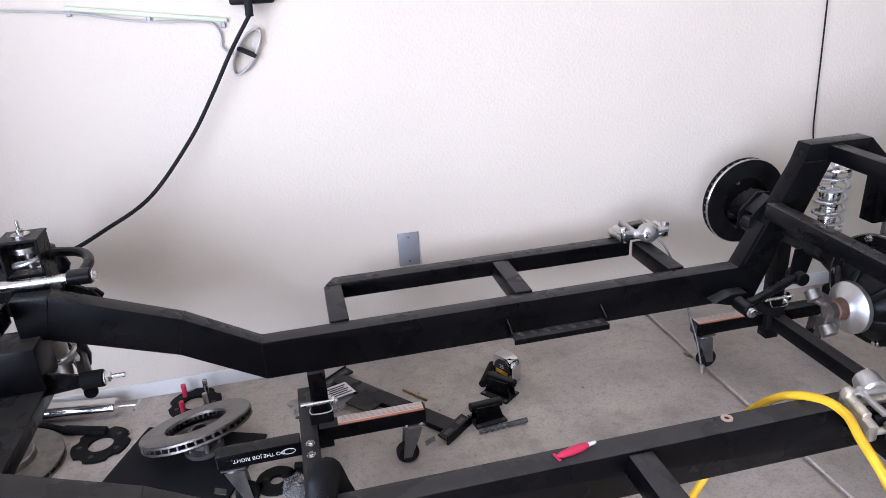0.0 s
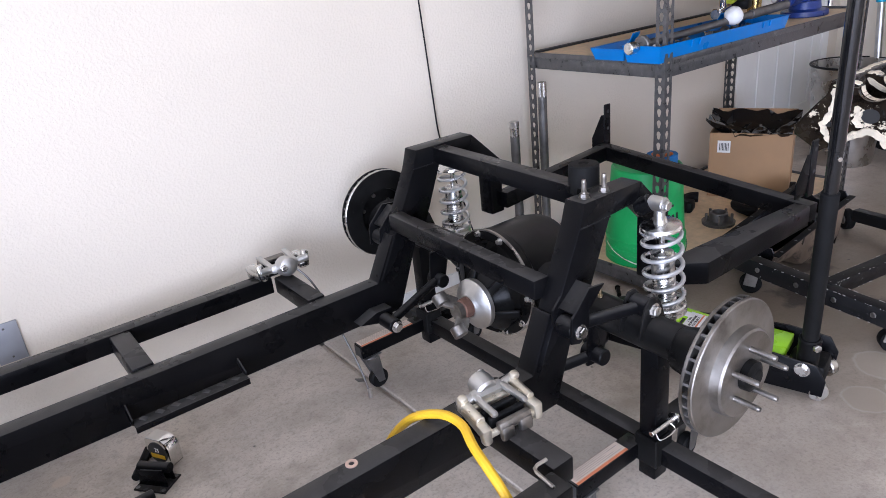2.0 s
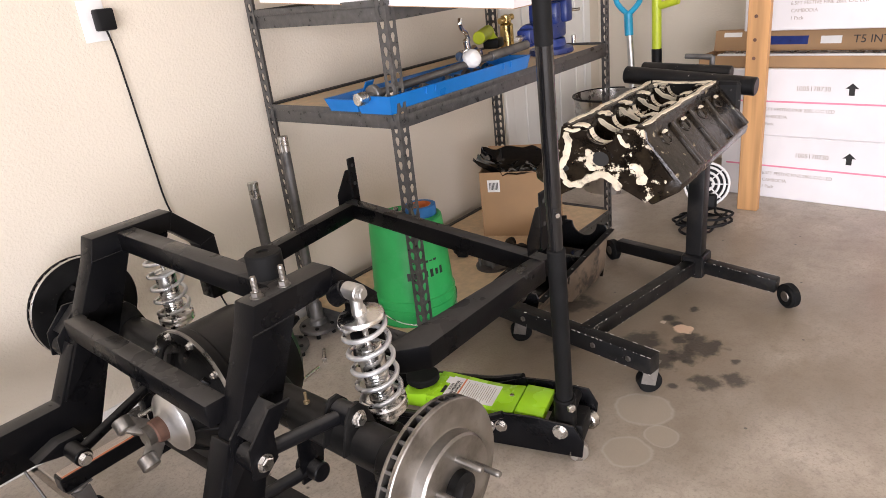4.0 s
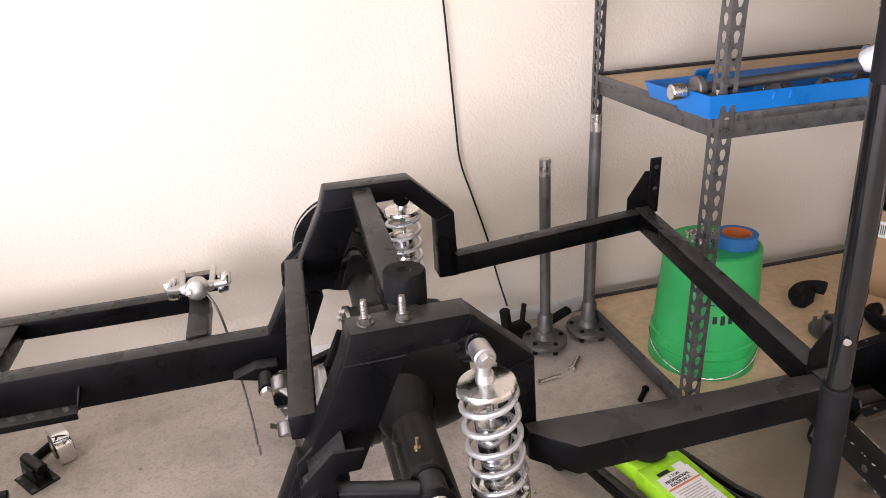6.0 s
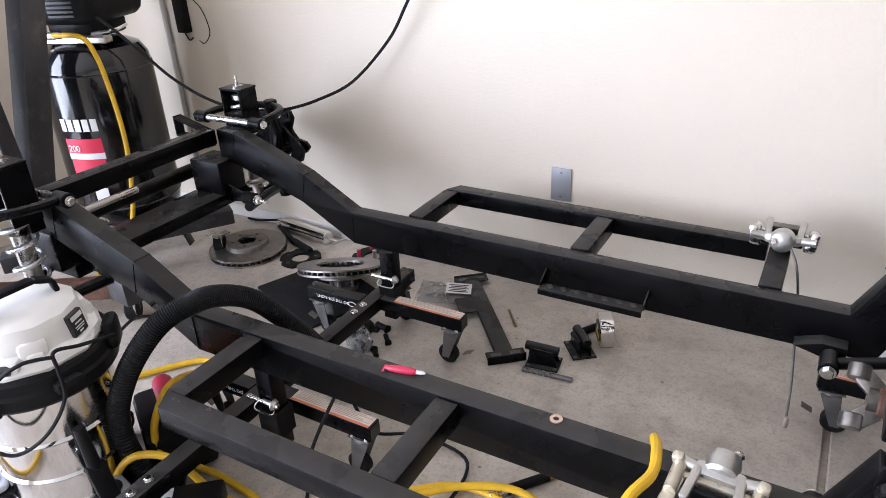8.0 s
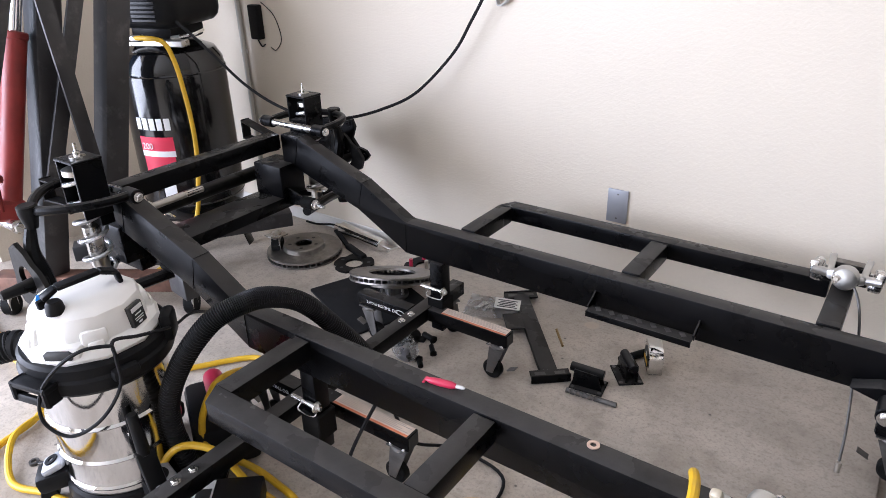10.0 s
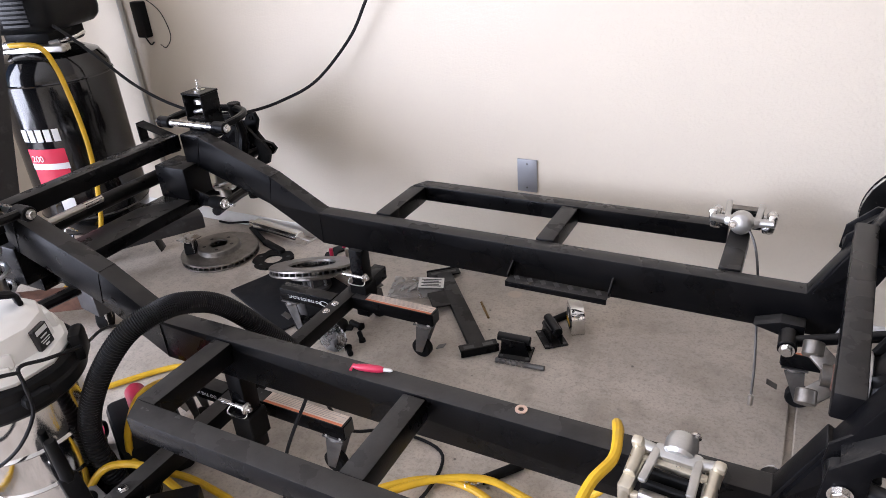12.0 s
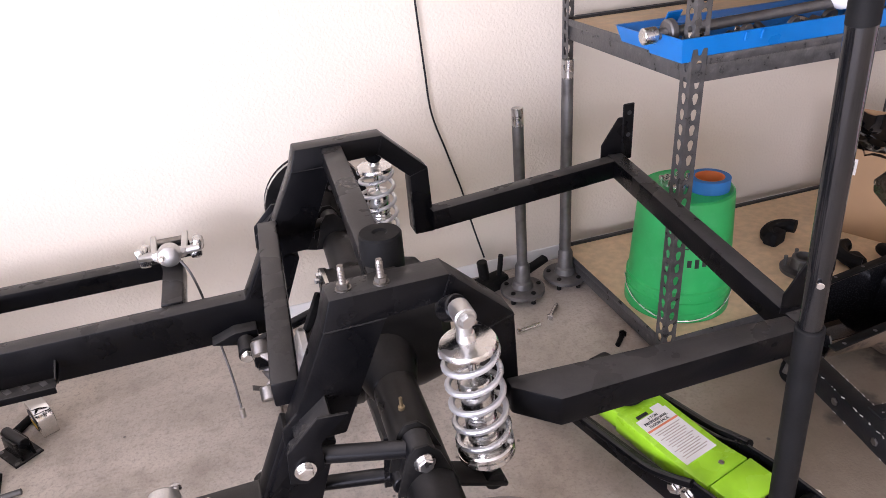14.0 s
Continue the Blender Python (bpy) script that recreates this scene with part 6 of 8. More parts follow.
# brown carton with black plastic inside, and parts beside it
cb = thing("cardboard_box", "open brown cardboard box lined with black plastic", "box", pose(3.70, 2.45, ZL, 0, 0, -66))
W, D, Hh = 0.34, 0.22, 0.30
for name, a, b in (("box_base", (-W / 2, -D / 2, 0), (W / 2, D / 2, 0.005)), ("box_side", (-W / 2, -D / 2, 0.005), (W / 2, -D / 2 + 0.005, Hh)), ("box_side", (-W / 2, D / 2 - 0.005, 0.005), (W / 2, D / 2, Hh)),
                   ("box_side", (-W / 2, -D / 2 + 0.005, 0.005), (-W / 2 + 0.005, D / 2 - 0.005, Hh)), ("box_side", (W / 2 - 0.005, -D / 2 + 0.005, 0.005), (W / 2, D / 2 - 0.005, Hh))):
    bm = bmx()
    block(bm, a, b)
    part(name, bm, CARD, cb, world=False)
bm = bmx()
box(bm, (W, 0.004, 0.07), pose(0, D / 2 + 0.016, Hh + 0.026, -35, 0, 0))
part("flap", bm, CARD, cb, world=False)
t = bmx()
bmesh.ops.create_grid(t, x_segments=18, y_segments=18, size=0.5)
for v in t.verts:
    e = max(abs(v.co.x), abs(v.co.y)) * 2
    v.co = Vector((v.co.x * 0.38, v.co.y * 0.24, Hh - 0.01 + 0.06 * e ** 4 * (1 if v.co.y > 0 or v.co.x < -0.2 else 0.2) + 0.03 * noise.noise(v.co * 7)))
bm = bmx()
join(bm, t)
part("liner", bm, TANK, cb, "crumpled black plastic liner", world=False)
bm = bmx()
block(bm, (-0.135, -D / 2 - 0.001, 0.21), (-0.08, -D / 2, 0.265))
lb = part("label", bm, PAPER, cb, "white barcode label", world=False)
bm = bmx()
bars(bm, [(-0.107 + 0.006 * (i - 3), 0.237, 0.003, 0.034) for i in range(7)], basis((0, -D / 2 - 0.0016, 0), (1, 0, 0), (0, 0, 1)))
part("barcode", bm, INK, lb, world=False)
hubb = thing("wheel_hub", "dark cast wheel hub with studs on the bottom shelf", "wheel hub", pose(3.26, 2.33, ZL))
bm = bmx()
lathe(bm, [(0.03, 0), (0.066, 0), (0.068, 0.012), (0.04, 0.016), (0.036, 0.05), (0.028, 0.052), (0.026, 0)], None, 30)
part("hub_body", bm, IRON, hubb, world=False)
for i in range(5):
    a = 2 * math.pi * i / 5
    bm = bmx()
    rod(bm, (0.053 * math.cos(a), 0.053 * math.sin(a), 0.012), (0.053 * math.cos(a), 0.053 * math.sin(a), 0.05), 0.006, 10)
    part("stud", bm, IRON, hubb, world=False)
for x, y, a, sc in ((3.34, 2.50, 20, 1), (3.44, 2.30, 70, 0.9), (3.58, 2.26, 130, 0.8), (3.74, 2.27, 10, 0.8)):
    bm = bmx()
    pts = [(0.07 * math.cos(q * 0.35), 0.05 * math.sin(q * 0.35), 0.035) for q in range(9)]
    sweep(bm, smoothed(pts, 3), 0.024, 10)
    box(bm, (0.07, 0.05, 0.05), pose(-0.03, 0.02, 0.026), 0.012, 2)
    solid("rubber_mount", bm, RUBBER, "black rubber and steel mount on the bottom shelf", "engine mount", pose(x, y, ZL, 0, 0, a) @ Matrix.Scale(sc, 4), "mounts on the bottom shelf")

# ---- floor jack ----
jd = Vector((-0.253, 0.968, 0)).normalized()
jack = thing("floor_jack", "lime green and black three-ton floor jack on the concrete", "floor jack", basis((2.490, 1.712, 0), jd, Vector((-jd.y, jd.x, 0))))
# the lifting arm's upper face, from the hinge to the nose
ARM = [(0.002, 0.112), (0.045, 0.108), (0.075, 0.107), (0.12, 0.110), (0.24, 0.122), (0.262, 0.121)]


def arm_z(x):
    for (xa, za), (xb, zb) in zip(ARM, ARM[1:]):
        if x <= xb:
            return za + (zb - za) * (x - xa) / (xb - xa)
    return ARM[-1][1]


for s in (1, -1):
    bm = bmx()
    prism(bm, [(-0.19, 0.022), (-0.195, 0.07), (-0.17, 0.115), (-0.06, 0.125), (0.02, 0.122), (0.06, 0.105), (0.10, 0.09), (0.16, 0.083), (0.42, 0.075), (0.468, 0.06), (0.468, 0.028), (0.40, 0.024), (0.05, 0.02)], s * 0.088 - 0.004, s * 0.088 + 0.004, 0.002)
    side = part("side_plate", bm, BLACK, jack, world=False)
    bm = bmx()
    sweep(bm, smoothed([(0.02, s * 0.094, 0.121), (0.07, s * 0.102, 0.103), (0.13, s * 0.106, 0.087), (0.24, s * 0.106, 0.081), (0.445, s * 0.104, 0.072)], 6), 0.0105, 10)
    part("rolled_edge", bm, BLACK, side, world=False)
    bm = bmx()
    lathe(bm, [(0.022, -0.026), (0.036, -0.026), (0.039, -0.022), (0.039, 0.022), (0.036, 0.026), (0.022, 0.026)], pose(0.475, s * 0.108, 0.039, 90, 0, 0), 32, True)
    part("front_wheel", bm, AXLE, jack, world=False)
    for x, z in ((0.028, 0.082), (0.062, 0.076)):
        bm = bmx()
        hexhead(bm, (x, s * 0.092, z), (0, s, 0), 0.0135, 0.012)
        part("pivot_bolt", bm, ZINC, side, world=False)
    bm = bmx()
    lathe(bm, [(0.008, -0.014), (0.024, -0.014), (0.027, -0.01), (0.027, 0.01), (0.024, 0.014), (0.008, 0.014)], pose(-0.175, s * 0.07, 0.027, 90, 0, 25 * s), 24, True)
    part("rear_caster", bm, STEEL, jack, "bright steel rear caster", world=False)
    bm = bmx()
    hexhead(bm, (-0.135, s * 0.092, 0.095), (0, s, 0), 0.016, 0.014)
    part("yoke_bolt", bm, ZINC, jack, world=False)
bm = bmx()
rod(bm, (0.475, -0.085, 0.039), (0.475, 0.085, 0.039), 0.011, 16)
part("front_axle", bm, AXLE, jack, world=False)
bm = bmx()
prism(bm, ARM + [(0.262, 0.07), (0.10, 0.06), (0.002, 0.07)], -0.066, 0.066, 0.004)
prism(bm, [(0.26, 0.121), (0.30, 0.112), (0.345, 0.11), (0.345, 0.07), (0.26, 0.07)], -0.058, 0.058, 0.004)
arm_j = part("lift_arm", bm, LIME, jack, "lime green lifting arm", world=False)
bm = bmx()
rod(bm, (0.028, -0.01, arm_z(0.028)), (0.028, -0.01, arm_z(0.028) + 0.004), 0.007, 6)
part("arm_screw", bm, ZINC, arm_j, world=False)
bm = bmx()
box(bm, (0.078, 0.132, 0.03), pose(-0.040, 0, 0.100, 0, -3, 0), 0.003, 2)
part("rear_cover", bm, LIME, jack, "lime green cover", world=False)
bm = bmx()
lathe(bm, [(0, 0.10), (0.03, 0.10), (0.032, 0.122), (0.046, 0.126), (0.049, 0.130), (0.049, 0.143), (0.046, 0.147), (0, 0.147)], pose(0.298, 0, 0), 40)
part("saddle", bm, RUBBER, jack, "round black rubber saddle", world=False)
bm = bmx()
xs = [0.068, 0.085, 0.11, 0.14, 0.17, 0.20, 0.215]
prism(bm, [(x, arm_z(x) + 0.0003) for x in xs] + [(x, arm_z(x) + 0.0011) for x in xs[::-1]], -0.047, 0.05)
lab = part("label", bm, PAPER, arm_j, "white instruction label", world=False)
JM = jack.matrix_basis
jm = lambda x, y, z: basis(JM @ Vector((x, y, z)), JM.to_3x3() @ Vector((0, -1, 0)), JM.to_3x3() @ Vector((1, 0, 0.1)))
for x, w in ((0.206, "3 TON"), (0.196, "PROFESSIONAL"), (0.186, "FLOOR JACK")):
    lettering("lettering", w, 0.0105, jm(x, 0.004, arm_z(x) + 0.0016), INK, jack)
bm = bmx()
bars(bm, [(0, 0, 0.096, 0.005)], JM.inverted() @ jm(0.177, 0.0015, arm_z(0.177) + 0.0014))
part("red_band", bm, ORANGE, lab, "red warning band", world=False)
bm = bmx()
for i in range(14):
    x = 0.166 - 0.0065 * i
    bars(bm, [(-0.003 * (i % 2), 0, 0.08 - 0.012 * (i % 3), 0.0018)], JM.inverted() @ jm(x, 0, arm_z(x) + 0.0014))
part("small_print", bm, FADED, lab, world=False)
bm = bmx()
bars(bm, [(-0.022, 0, 0.034, 0.009)], JM.inverted() @ jm(0.222, 0, arm_z(0.222) + 0.0008))
part("brand_bar", bm, INK, arm_j, world=False)
bm = bmx()
bars(bm, [(0.026, 0, 0.03, 0.016)], JM.inverted() @ jm(0.222, 0, arm_z(0.222) + 0.0006))
part("label_tab", bm, PAPER, lab, world=False)
bm = bmx()
box(bm, (0.10, 0.10, 0.06), pose(-0.135, 0, 0.06), 0.012, 2)
rod(bm, (-0.135, -0.088, 0.095), (-0.135, 0.088, 0.095), 0.017, 18)
part("pump_block", bm, BLACK_DULL, jack, world=False)
h0 = Vector((2.491, 1.572, 0.05))
up_h = (Vector((2.344, 1.50, 1.2)) - Vector((2.478, 1.566, 0.15))).normalized()
bm = bmx()
rod(bm, h0 + up_h * 0.03, h0 + up_h * 0.13, 0.029, 24)
sock = part("handle_socket", bm, BLACK_DULL, jack)
bm = bmx()
rod(bm, h0 + up_h * 0.115 + Vector((-0.02, -0.026, 0)), h0 + up_h * 0.115 + Vector((-0.026, -0.036, 0)), 0.011, 6)
part("clamp_screw", bm, ZINC, sock)
bm = bmx()
rod(bm, h0 + up_h * 0.12, h0 + up_h * 0.575, 0.0215, 28)
part("handle_sleeve", bm, RUBBER, jack, "grey rubber handle sleeve")
bm = bmx()
rod(bm, h0 + up_h * 0.57, h0 + up_h * 0.69, 0.0165, 28)
part("lower_handle", bm, TANK, jack)
bm = bmx()
rod(bm, h0 + up_h * 0.685, h0 + up_h * 1.04, 0.0178, 28)
part("handle", bm, TANK, jack, "long glossy black jack handle")
bm = bmx()
rod(bm, h0 + up_h * 1.035, h0 + up_h * 1.38, 0.0184, 28)
part("handle_grip", bm, RUBBER, jack, "knurled black handle grip")
bm = bmx()
pin = h0 + up_h * 0.667
rod(bm, pin + Vector((-0.012, -0.015, 0)), pin + Vector((-0.0145, -0.0185, 0)), 0.0055, 12)
part("handle_pin", bm, ZINC, jack)

# ---- engine stand with the upturned block ----
stand = thing("engine_stand", "chipped black steel engine stand on casters", "engine stand", pose(3.3, 1.65, 0))
EY = 1.62
LEGS = {"spine": ((2.85, 1.70, 0.135), (3.60, EY, 0.085), 0.052), "front_foot": ((2.803, 1.455, 0.128), (2.905, 2.045, 0.128), 0.058),
        "rear_leg": ((3.565, 1.315, 0.075), (3.60, EY, 0.09), 0.05), "far_rear_leg": ((3.69, 1.97, 0.075), (3.60, EY, 0.09), 0.05)}
for name, (p, q, w) in LEGS.items():
    bm = bmx()
    beam(bm, p, q, w * 0.85, w, 0.004)
    part(name, bm, STAND, stand)
bm = bmx()
beam(bm, (3.60, EY, 0.04), (3.625, EY, 0.73), 0.06, 0.06, 0.005)
part("upright", bm, STAND, stand)
bm = bmx()
block(bm, (3.555, EY - 0.045, 0.05), (3.65, EY + 0.04, 0.135), 0.006)
part("gusset_box", bm, STAND, stand)
for x, y, r in ((2.85, 1.492, 0.036), (2.93, 1.99, 0.036)):
    bm = bmx()
    rod(bm, (x - 0.014, y - 0.012, r), (x + 0.014, y + 0.012, r), r, 28)
    w = part("caster_wheel", bm, RUBBER, stand)
    bm = bmx()
    box(bm, (0.055, 0.055, 0.005), pose(x, y, 0.094), 0.001)
    for q in (1, -1):
        box(bm, (0.004, 0.042, 0.062), pose(x + q * 0.02, y + q * 0.012, 0.064, 10, 0, 32), 0.001)
    rod(bm, (x, y, 0.07), (x, y, 0.10), 0.014, 14)
    part("caster_fork", bm, BRAKE, w)
for x, y in ((3.56, 1.275), (3.70, 2.005)):
    bm = bmx()
    lathe(bm, [(0.016, -0.017), (0.036, -0.018), (0.044, -0.012), (0.044, 0.012), (0.036, 0.018), (0.016, 0.017)], pose(x, y, 0.044, 90, 0, 55), 32, True)
    w = part("rear_wheel", bm, RUBBER, stand)
    bm = bmx()
    rod(bm, (x - 0.016, y + 0.0115, 0.044), (x + 0.016, y - 0.0115, 0.044), 0.019, 20)
    part("wheel_hub", bm, BRAKE, w)
for u in (0.12, 0.33, 0.55, 0.8):
    p = Vector((2.803, 1.455, 0.128)).lerp(Vector((2.905, 2.045, 0.128)), u)
    bm = bmx()
    hexhead(bm, p + Vector((-0.0245, 0.004, 0.002)), (-1, 0.17, 0), 0.0095, 0.005, False)
    part("bolt", bm, BRAKE, stand)
bm = bmx()
rod(bm, (3.55, EY + 0.02, 0.69), (3.74, EY + 0.02, 0.70), 0.045, 24)
rod(bm, (3.665, EY - 0.165, 0.752), (3.672, EY + 0.31, 0.79), 0.032, 20)
rod(bm, (3.735, EY - 0.06, 0.785), (3.74, EY + 0.27, 0.80), 0.026, 18)
block(bm, (3.595, EY - 0.13, 0.62), (3.625, EY + 0.16, 0.78), 0.01)
part("mount_head", bm, STAND, stand)
bm = bmx()
rod(bm, (3.80, EY + 0.03, 0.832), (3.80, EY + 0.13, 0.836), 0.010, 12)
rod(bm, (3.80, EY + 0.03, 0.76), (3.80, EY + 0.03, 0.836), 0.010, 12)
part("turn_bar", bm, IRON, stand)

# flakes of bare metal along the stand's edges
random.seed(21)
bm = bmx()
for name, n in (("front_foot", 150), ("spine", 70), ("rear_leg", 70)):
    p, q, w = LEGS[name]
    p, q = Vector(p), Vector(q)
    d = (q - p).normalized()
    side = Vector((d.y, -d.x, 0)).normalized()
    for i in range(n):
        u = random.random() ** 1.3
        e = random.choice((-1, 1, 1))
        c = p + (q - p) * u + side * e * w * 0.417 + Vector((0, 0, w * random.choice((0.487, 0.487, 0.487, -0.46))))
        g = random.random() ** 2
        box(bm, (0.0012 + 0.010 * g, random.uniform(0.0012, 0.003), random.uniform(0.0012, 0.003)), basis(c, d, side) @ pose(0, 0, 0, random.uniform(-40, 40), 0, random.uniform(-30, 30)), 0.0006)
tagged(part("paint_chips", bm, CHIP, stand, "bare chips in the paint"), kind="stuff")

EB = pose(3.222, 1.668, -0.012, 0, 0, 2.0)
EB = EB @ Matrix.Translation((0.03, 0, 0.246)) @ Matrix.Diagonal((1.1, 0.86, 0.72, 1))
eng = thing("engine_block", "upturned bare V8 engine block, oily black with cream casting paint", "engine block", EB)


def smear(bm, pts, w, way, seedv, k=6):
    """A ragged ribbon of thick paint, a few millimetres proud, along a line of points; way is the surface's normal."""
    P = smoothed(pts, k)
    way = Vector(way).normalized()
    t = bmx()
    rows = []
    for i, p in enumerate(P):
        d = (P[min(i + 1, len(P) - 1)] - P[max(i - 1, 0)]).normalized()
        side = d.cross(way).normalized()
        end = min(1, 0.25 + 0.9 * min(i, len(P) - 1 - i) / 3)
        wl = w * end * (1 + 0.75 * noise.noise(Vector((i * 0.43, seedv, 0))))
        wr = w * end * (1 + 0.75 * noise.noise(Vector((i * 0.43, seedv, 7))))
        rows.append([t.verts.new(v) for v in (p - side * wl, p - side * wl * 0.8 + way * 0.004, p + side * wr * 0.8 + way * 0.004, p + side * wr)])
    for a, b in zip(rows, rows[1:]):
        for q in range(3):
            t.faces.new((a[q], a[q + 1], b[q + 1], b[q]))
    bmesh.ops.recalc_face_normals(t, faces=t.faces)
    return join(bm, t)


EL = 0.31
bm = bmx()
for s in (1, -1):
    t = bmx()
    prism(t, [(s * 0.105, 0.762), (s * 0.145, 0.762), (s * 0.152, 0.71), (s * 0.19, 0.66), (s * 0.262, 0.555), (s * 0.255, 0.52), (s * 0.165, 0.455), (s * 0.03, 0.575), (s * 0.10, 0.64)], -EL, EL, 0.006)
    t.transform(Matrix(((0, 1, 0, 0), (1, 0, 0, 0), (0, 0, 1, 0), (0, 0, 0, 1))))
    bmesh.ops.recalc_face_normals(t, faces=t.faces)
    join(bm, t)
blk = part("crankcase", bm, ENGINE, eng, world=False)
random.seed(3)
for i in range(5):
    x = -EL + 0.02 + i * (2 * EL - 0.04) / 4
    arc = [(0.052 * math.cos(math.pi * k / 10), 0.742 - 0.052 * math.sin(math.pi * k / 10)) for k in range(11)]
    poly = [(0.118, 0.752), (0.118, 0.58), (-0.118, 0.58), (-0.118, 0.752), (-0.075, 0.752), (-0.075, 0.742)] + arc[::-1] + [(0.075, 0.742), (0.075, 0.752)]
    t = bmx()
    prism(t, poly, x - 0.014, x + 0.014)
    t.transform(Matrix(((0, 1, 0, 0), (1, 0, 0, 0), (0, 0, 1, 0), (0, 0, 0, 1))))
    bmesh.ops.recalc_face_normals(t, faces=t.faces)
    bm = bmx()
    join(bm, t)
    part("bearing_web", bm, ENGINE_BARE, eng, world=False)
    # bare cream metal along the web's saddle and up to both pan rails
    bm = bmx()
    lathe(bm, [(0.0515, -0.0125), (0.0515, 0.0125)], pose(x, 0, 0.742, 0, 90, 0), 24)
    geo = [v for v in bm.verts if v.co.z > 0.7425]
    bmesh.ops.delete(bm, geom=geo, context="VERTS")
    for s in (1, -1):
        smear(bm, [(x + 0.004, s * 0.128, 0.757), (x - 0.004, s * 0.105, 0.754), (x + 0.003, s * 0.085, 0.754), (x, s * 0.058, 0.745)], 0.017, (0, 0, 1), i * 3.1 + s)
    smear(bm, [(x - 0.0145, 0.10, 0.735), (x - 0.0145, 0.062, 0.70), (x - 0.0145, 0.0, 0.678), (x - 0.0145, -0.05, 0.70), (x - 0.0145, -0.08, 0.738)], 0.010, (-1, 0, 0), i * 5.7)
    part("bearing_saddle", bm, CASTING, eng, "cream bare bearing saddle", world=False)


for s in (1, -1):
    bm = bmx()
    smear(bm, [(-0.30 + 0.06 * i, s * (0.127 + 0.005 * math.sin(i * 2.1)), 0.7618) for i in range(11)], 0.0095, (0, 0, 1), 13.0 * s)
    part("pan_rail_face", bm, CASTING, eng, "cream bare metal on the pan rail", world=False)
bm = bmx()
smear(bm, [(EL - 0.012, -0.12, 0.763), (EL - 0.02, -0.04, 0.757), (EL - 0.012, 0.05, 0.757), (EL - 0.014, 0.12, 0.763)], 0.012, (0, 0, 1), 4.4)
part("rear_seal_face", bm, CASTING, eng, world=False)
# front face with cam and water openings
bm = bmx()
t = bmx()
prism(t, [(-0.14, 0.755), (-0.075, 0.755), (-0.075, 0.742)] + [(-0.052 * math.cos(math.pi * q / 10), 0.742 - 0.052 * math.sin(math.pi * q / 10)) for q in range(11)] + [(0.075, 0.742), (0.075, 0.755), (0.14, 0.755), (0.15, 0.70), (0.235, 0.57), (0.15, 0.47), (0.0, 0.56), (-0.15, 0.47), (-0.235, 0.57), (-0.15, 0.70)], -EL - 0.012, -EL)
t.transform(Matrix(((0, 1, 0, 0), (1, 0, 0, 0), (0, 0, 1, 0), (0, 0, 0, 1))))
bmesh.ops.recalc_face_normals(t, faces=t.faces)
join(bm, t)
part("front_face", bm, ENGINE_BARE, eng, world=False)
bm = bmx()
fm = pose(-EL - 0.012, 0, 0, 0, -90, 0)
F = lambda y, z, r=0: Matrix.Translation((-EL - 0.0125, y, z)) @ basis((0, 0, 0), (0, -1, 0), (0, 0, 1)) @ pose(0, 0, 0, 0, 0, r)
FX = -EL - 0.0126
for k, (w, line) in enumerate(((0.013, [(0.128, 0.735), (0.118, 0.70), (0.122, 0.655), (0.138, 0.61), (0.15, 0.57), (0.13, 0.535)]), (0.015, [(0.14, 0.53), (0.10, 0.515), (0.05, 0.545), (0.0, 0.57), (-0.045, 0.545), (-0.06, 0.51)]),
                               (0.014, [(0.05, 0.67), (0.035, 0.64), (0.045, 0.61), (0.02, 0.585)]), (0.016, [(-0.10, 0.62), (-0.125, 0.60), (-0.14, 0.57), (-0.125, 0.545)]), (0.008, [(-0.06, 0.735), (-0.08, 0.70), (-0.10, 0.69)]), (0.007, [(0.07, 0.75), (0.10, 0.74), (0.13, 0.748)]))):
    smear(bm, [(FX, y, z) for y, z in line], w, (-1, 0, 0), k * 2.9 + 1)
tagged(part("front_paint", bm, CASTING, eng, "cream paint smears on the front face", world=False), kind="stuff")
bm = bmx()
lathe(bm, [(0.030, -0.0), (0.04, 0.0), (0.04, 0.006), (0.030, 0.006)], F(0.0, 0.635), 28, True)
part("cam_bore_rim", bm, ENGINE_BARE, eng, world=False)
for y, z, r in ((0.0, 0.635, 0.031), (0.13, 0.585, 0.011), (-0.13, 0.585, 0.011)):
    bm = bmx()
    lathe(bm, [(0, 0.0035), (r, 0.0035), (r, 0.0), (0, 0.0)], F(y, z), 24)
    part("bore", bm, INK, eng, world=False)
# ribs, plugs and mount bosses on the outer sides
for s in (1, -1):
    for i in range(4):
        x = -0.22 + 0.147 * i
        bm = bmx()
        lathe(bm, [(0.030, -0.004), (0.027, 0.004), (0.022, 0.006), (0.019, 0.001), (0, 0.0)], axes((x, s * 0.168, 0.688), (x, s * 0.25, 0.745)) @ pose(0, 0, 0, 0, 90, 0), 24)
        part("core_plug", bm, ENGINE, eng, world=False)
        bm = bmx()
        smear(bm, [(x - 0.016, s * 0.164, 0.712), (x, s * 0.162, 0.716), (x + 0.018, s * 0.164, 0.71)], 0.006, (0, s * 0.8, 0.6), i * 1.9)
        part("paint_smear", bm, CASTING, eng, world=False)
        bm = bmx()
        t = bmx()
        prism(t, [(s * 0.148, 0.72), (s * 0.258, 0.565), (s * 0.235, 0.545), (s * 0.14, 0.68)], x + 0.06, x + 0.085, 0.003)
        t.transform(Matrix(((0, 1, 0, 0), (1, 0, 0, 0), (0, 0, 1, 0), (0, 0, 0, 1))))
        t.transform(Matrix.Translation((0, s * 0.008, 0.006)))
        bmesh.ops.recalc_face_normals(t, faces=t.faces)
        join(bm, t)
        part("casting_rib", bm, ENGINE, eng, world=False)

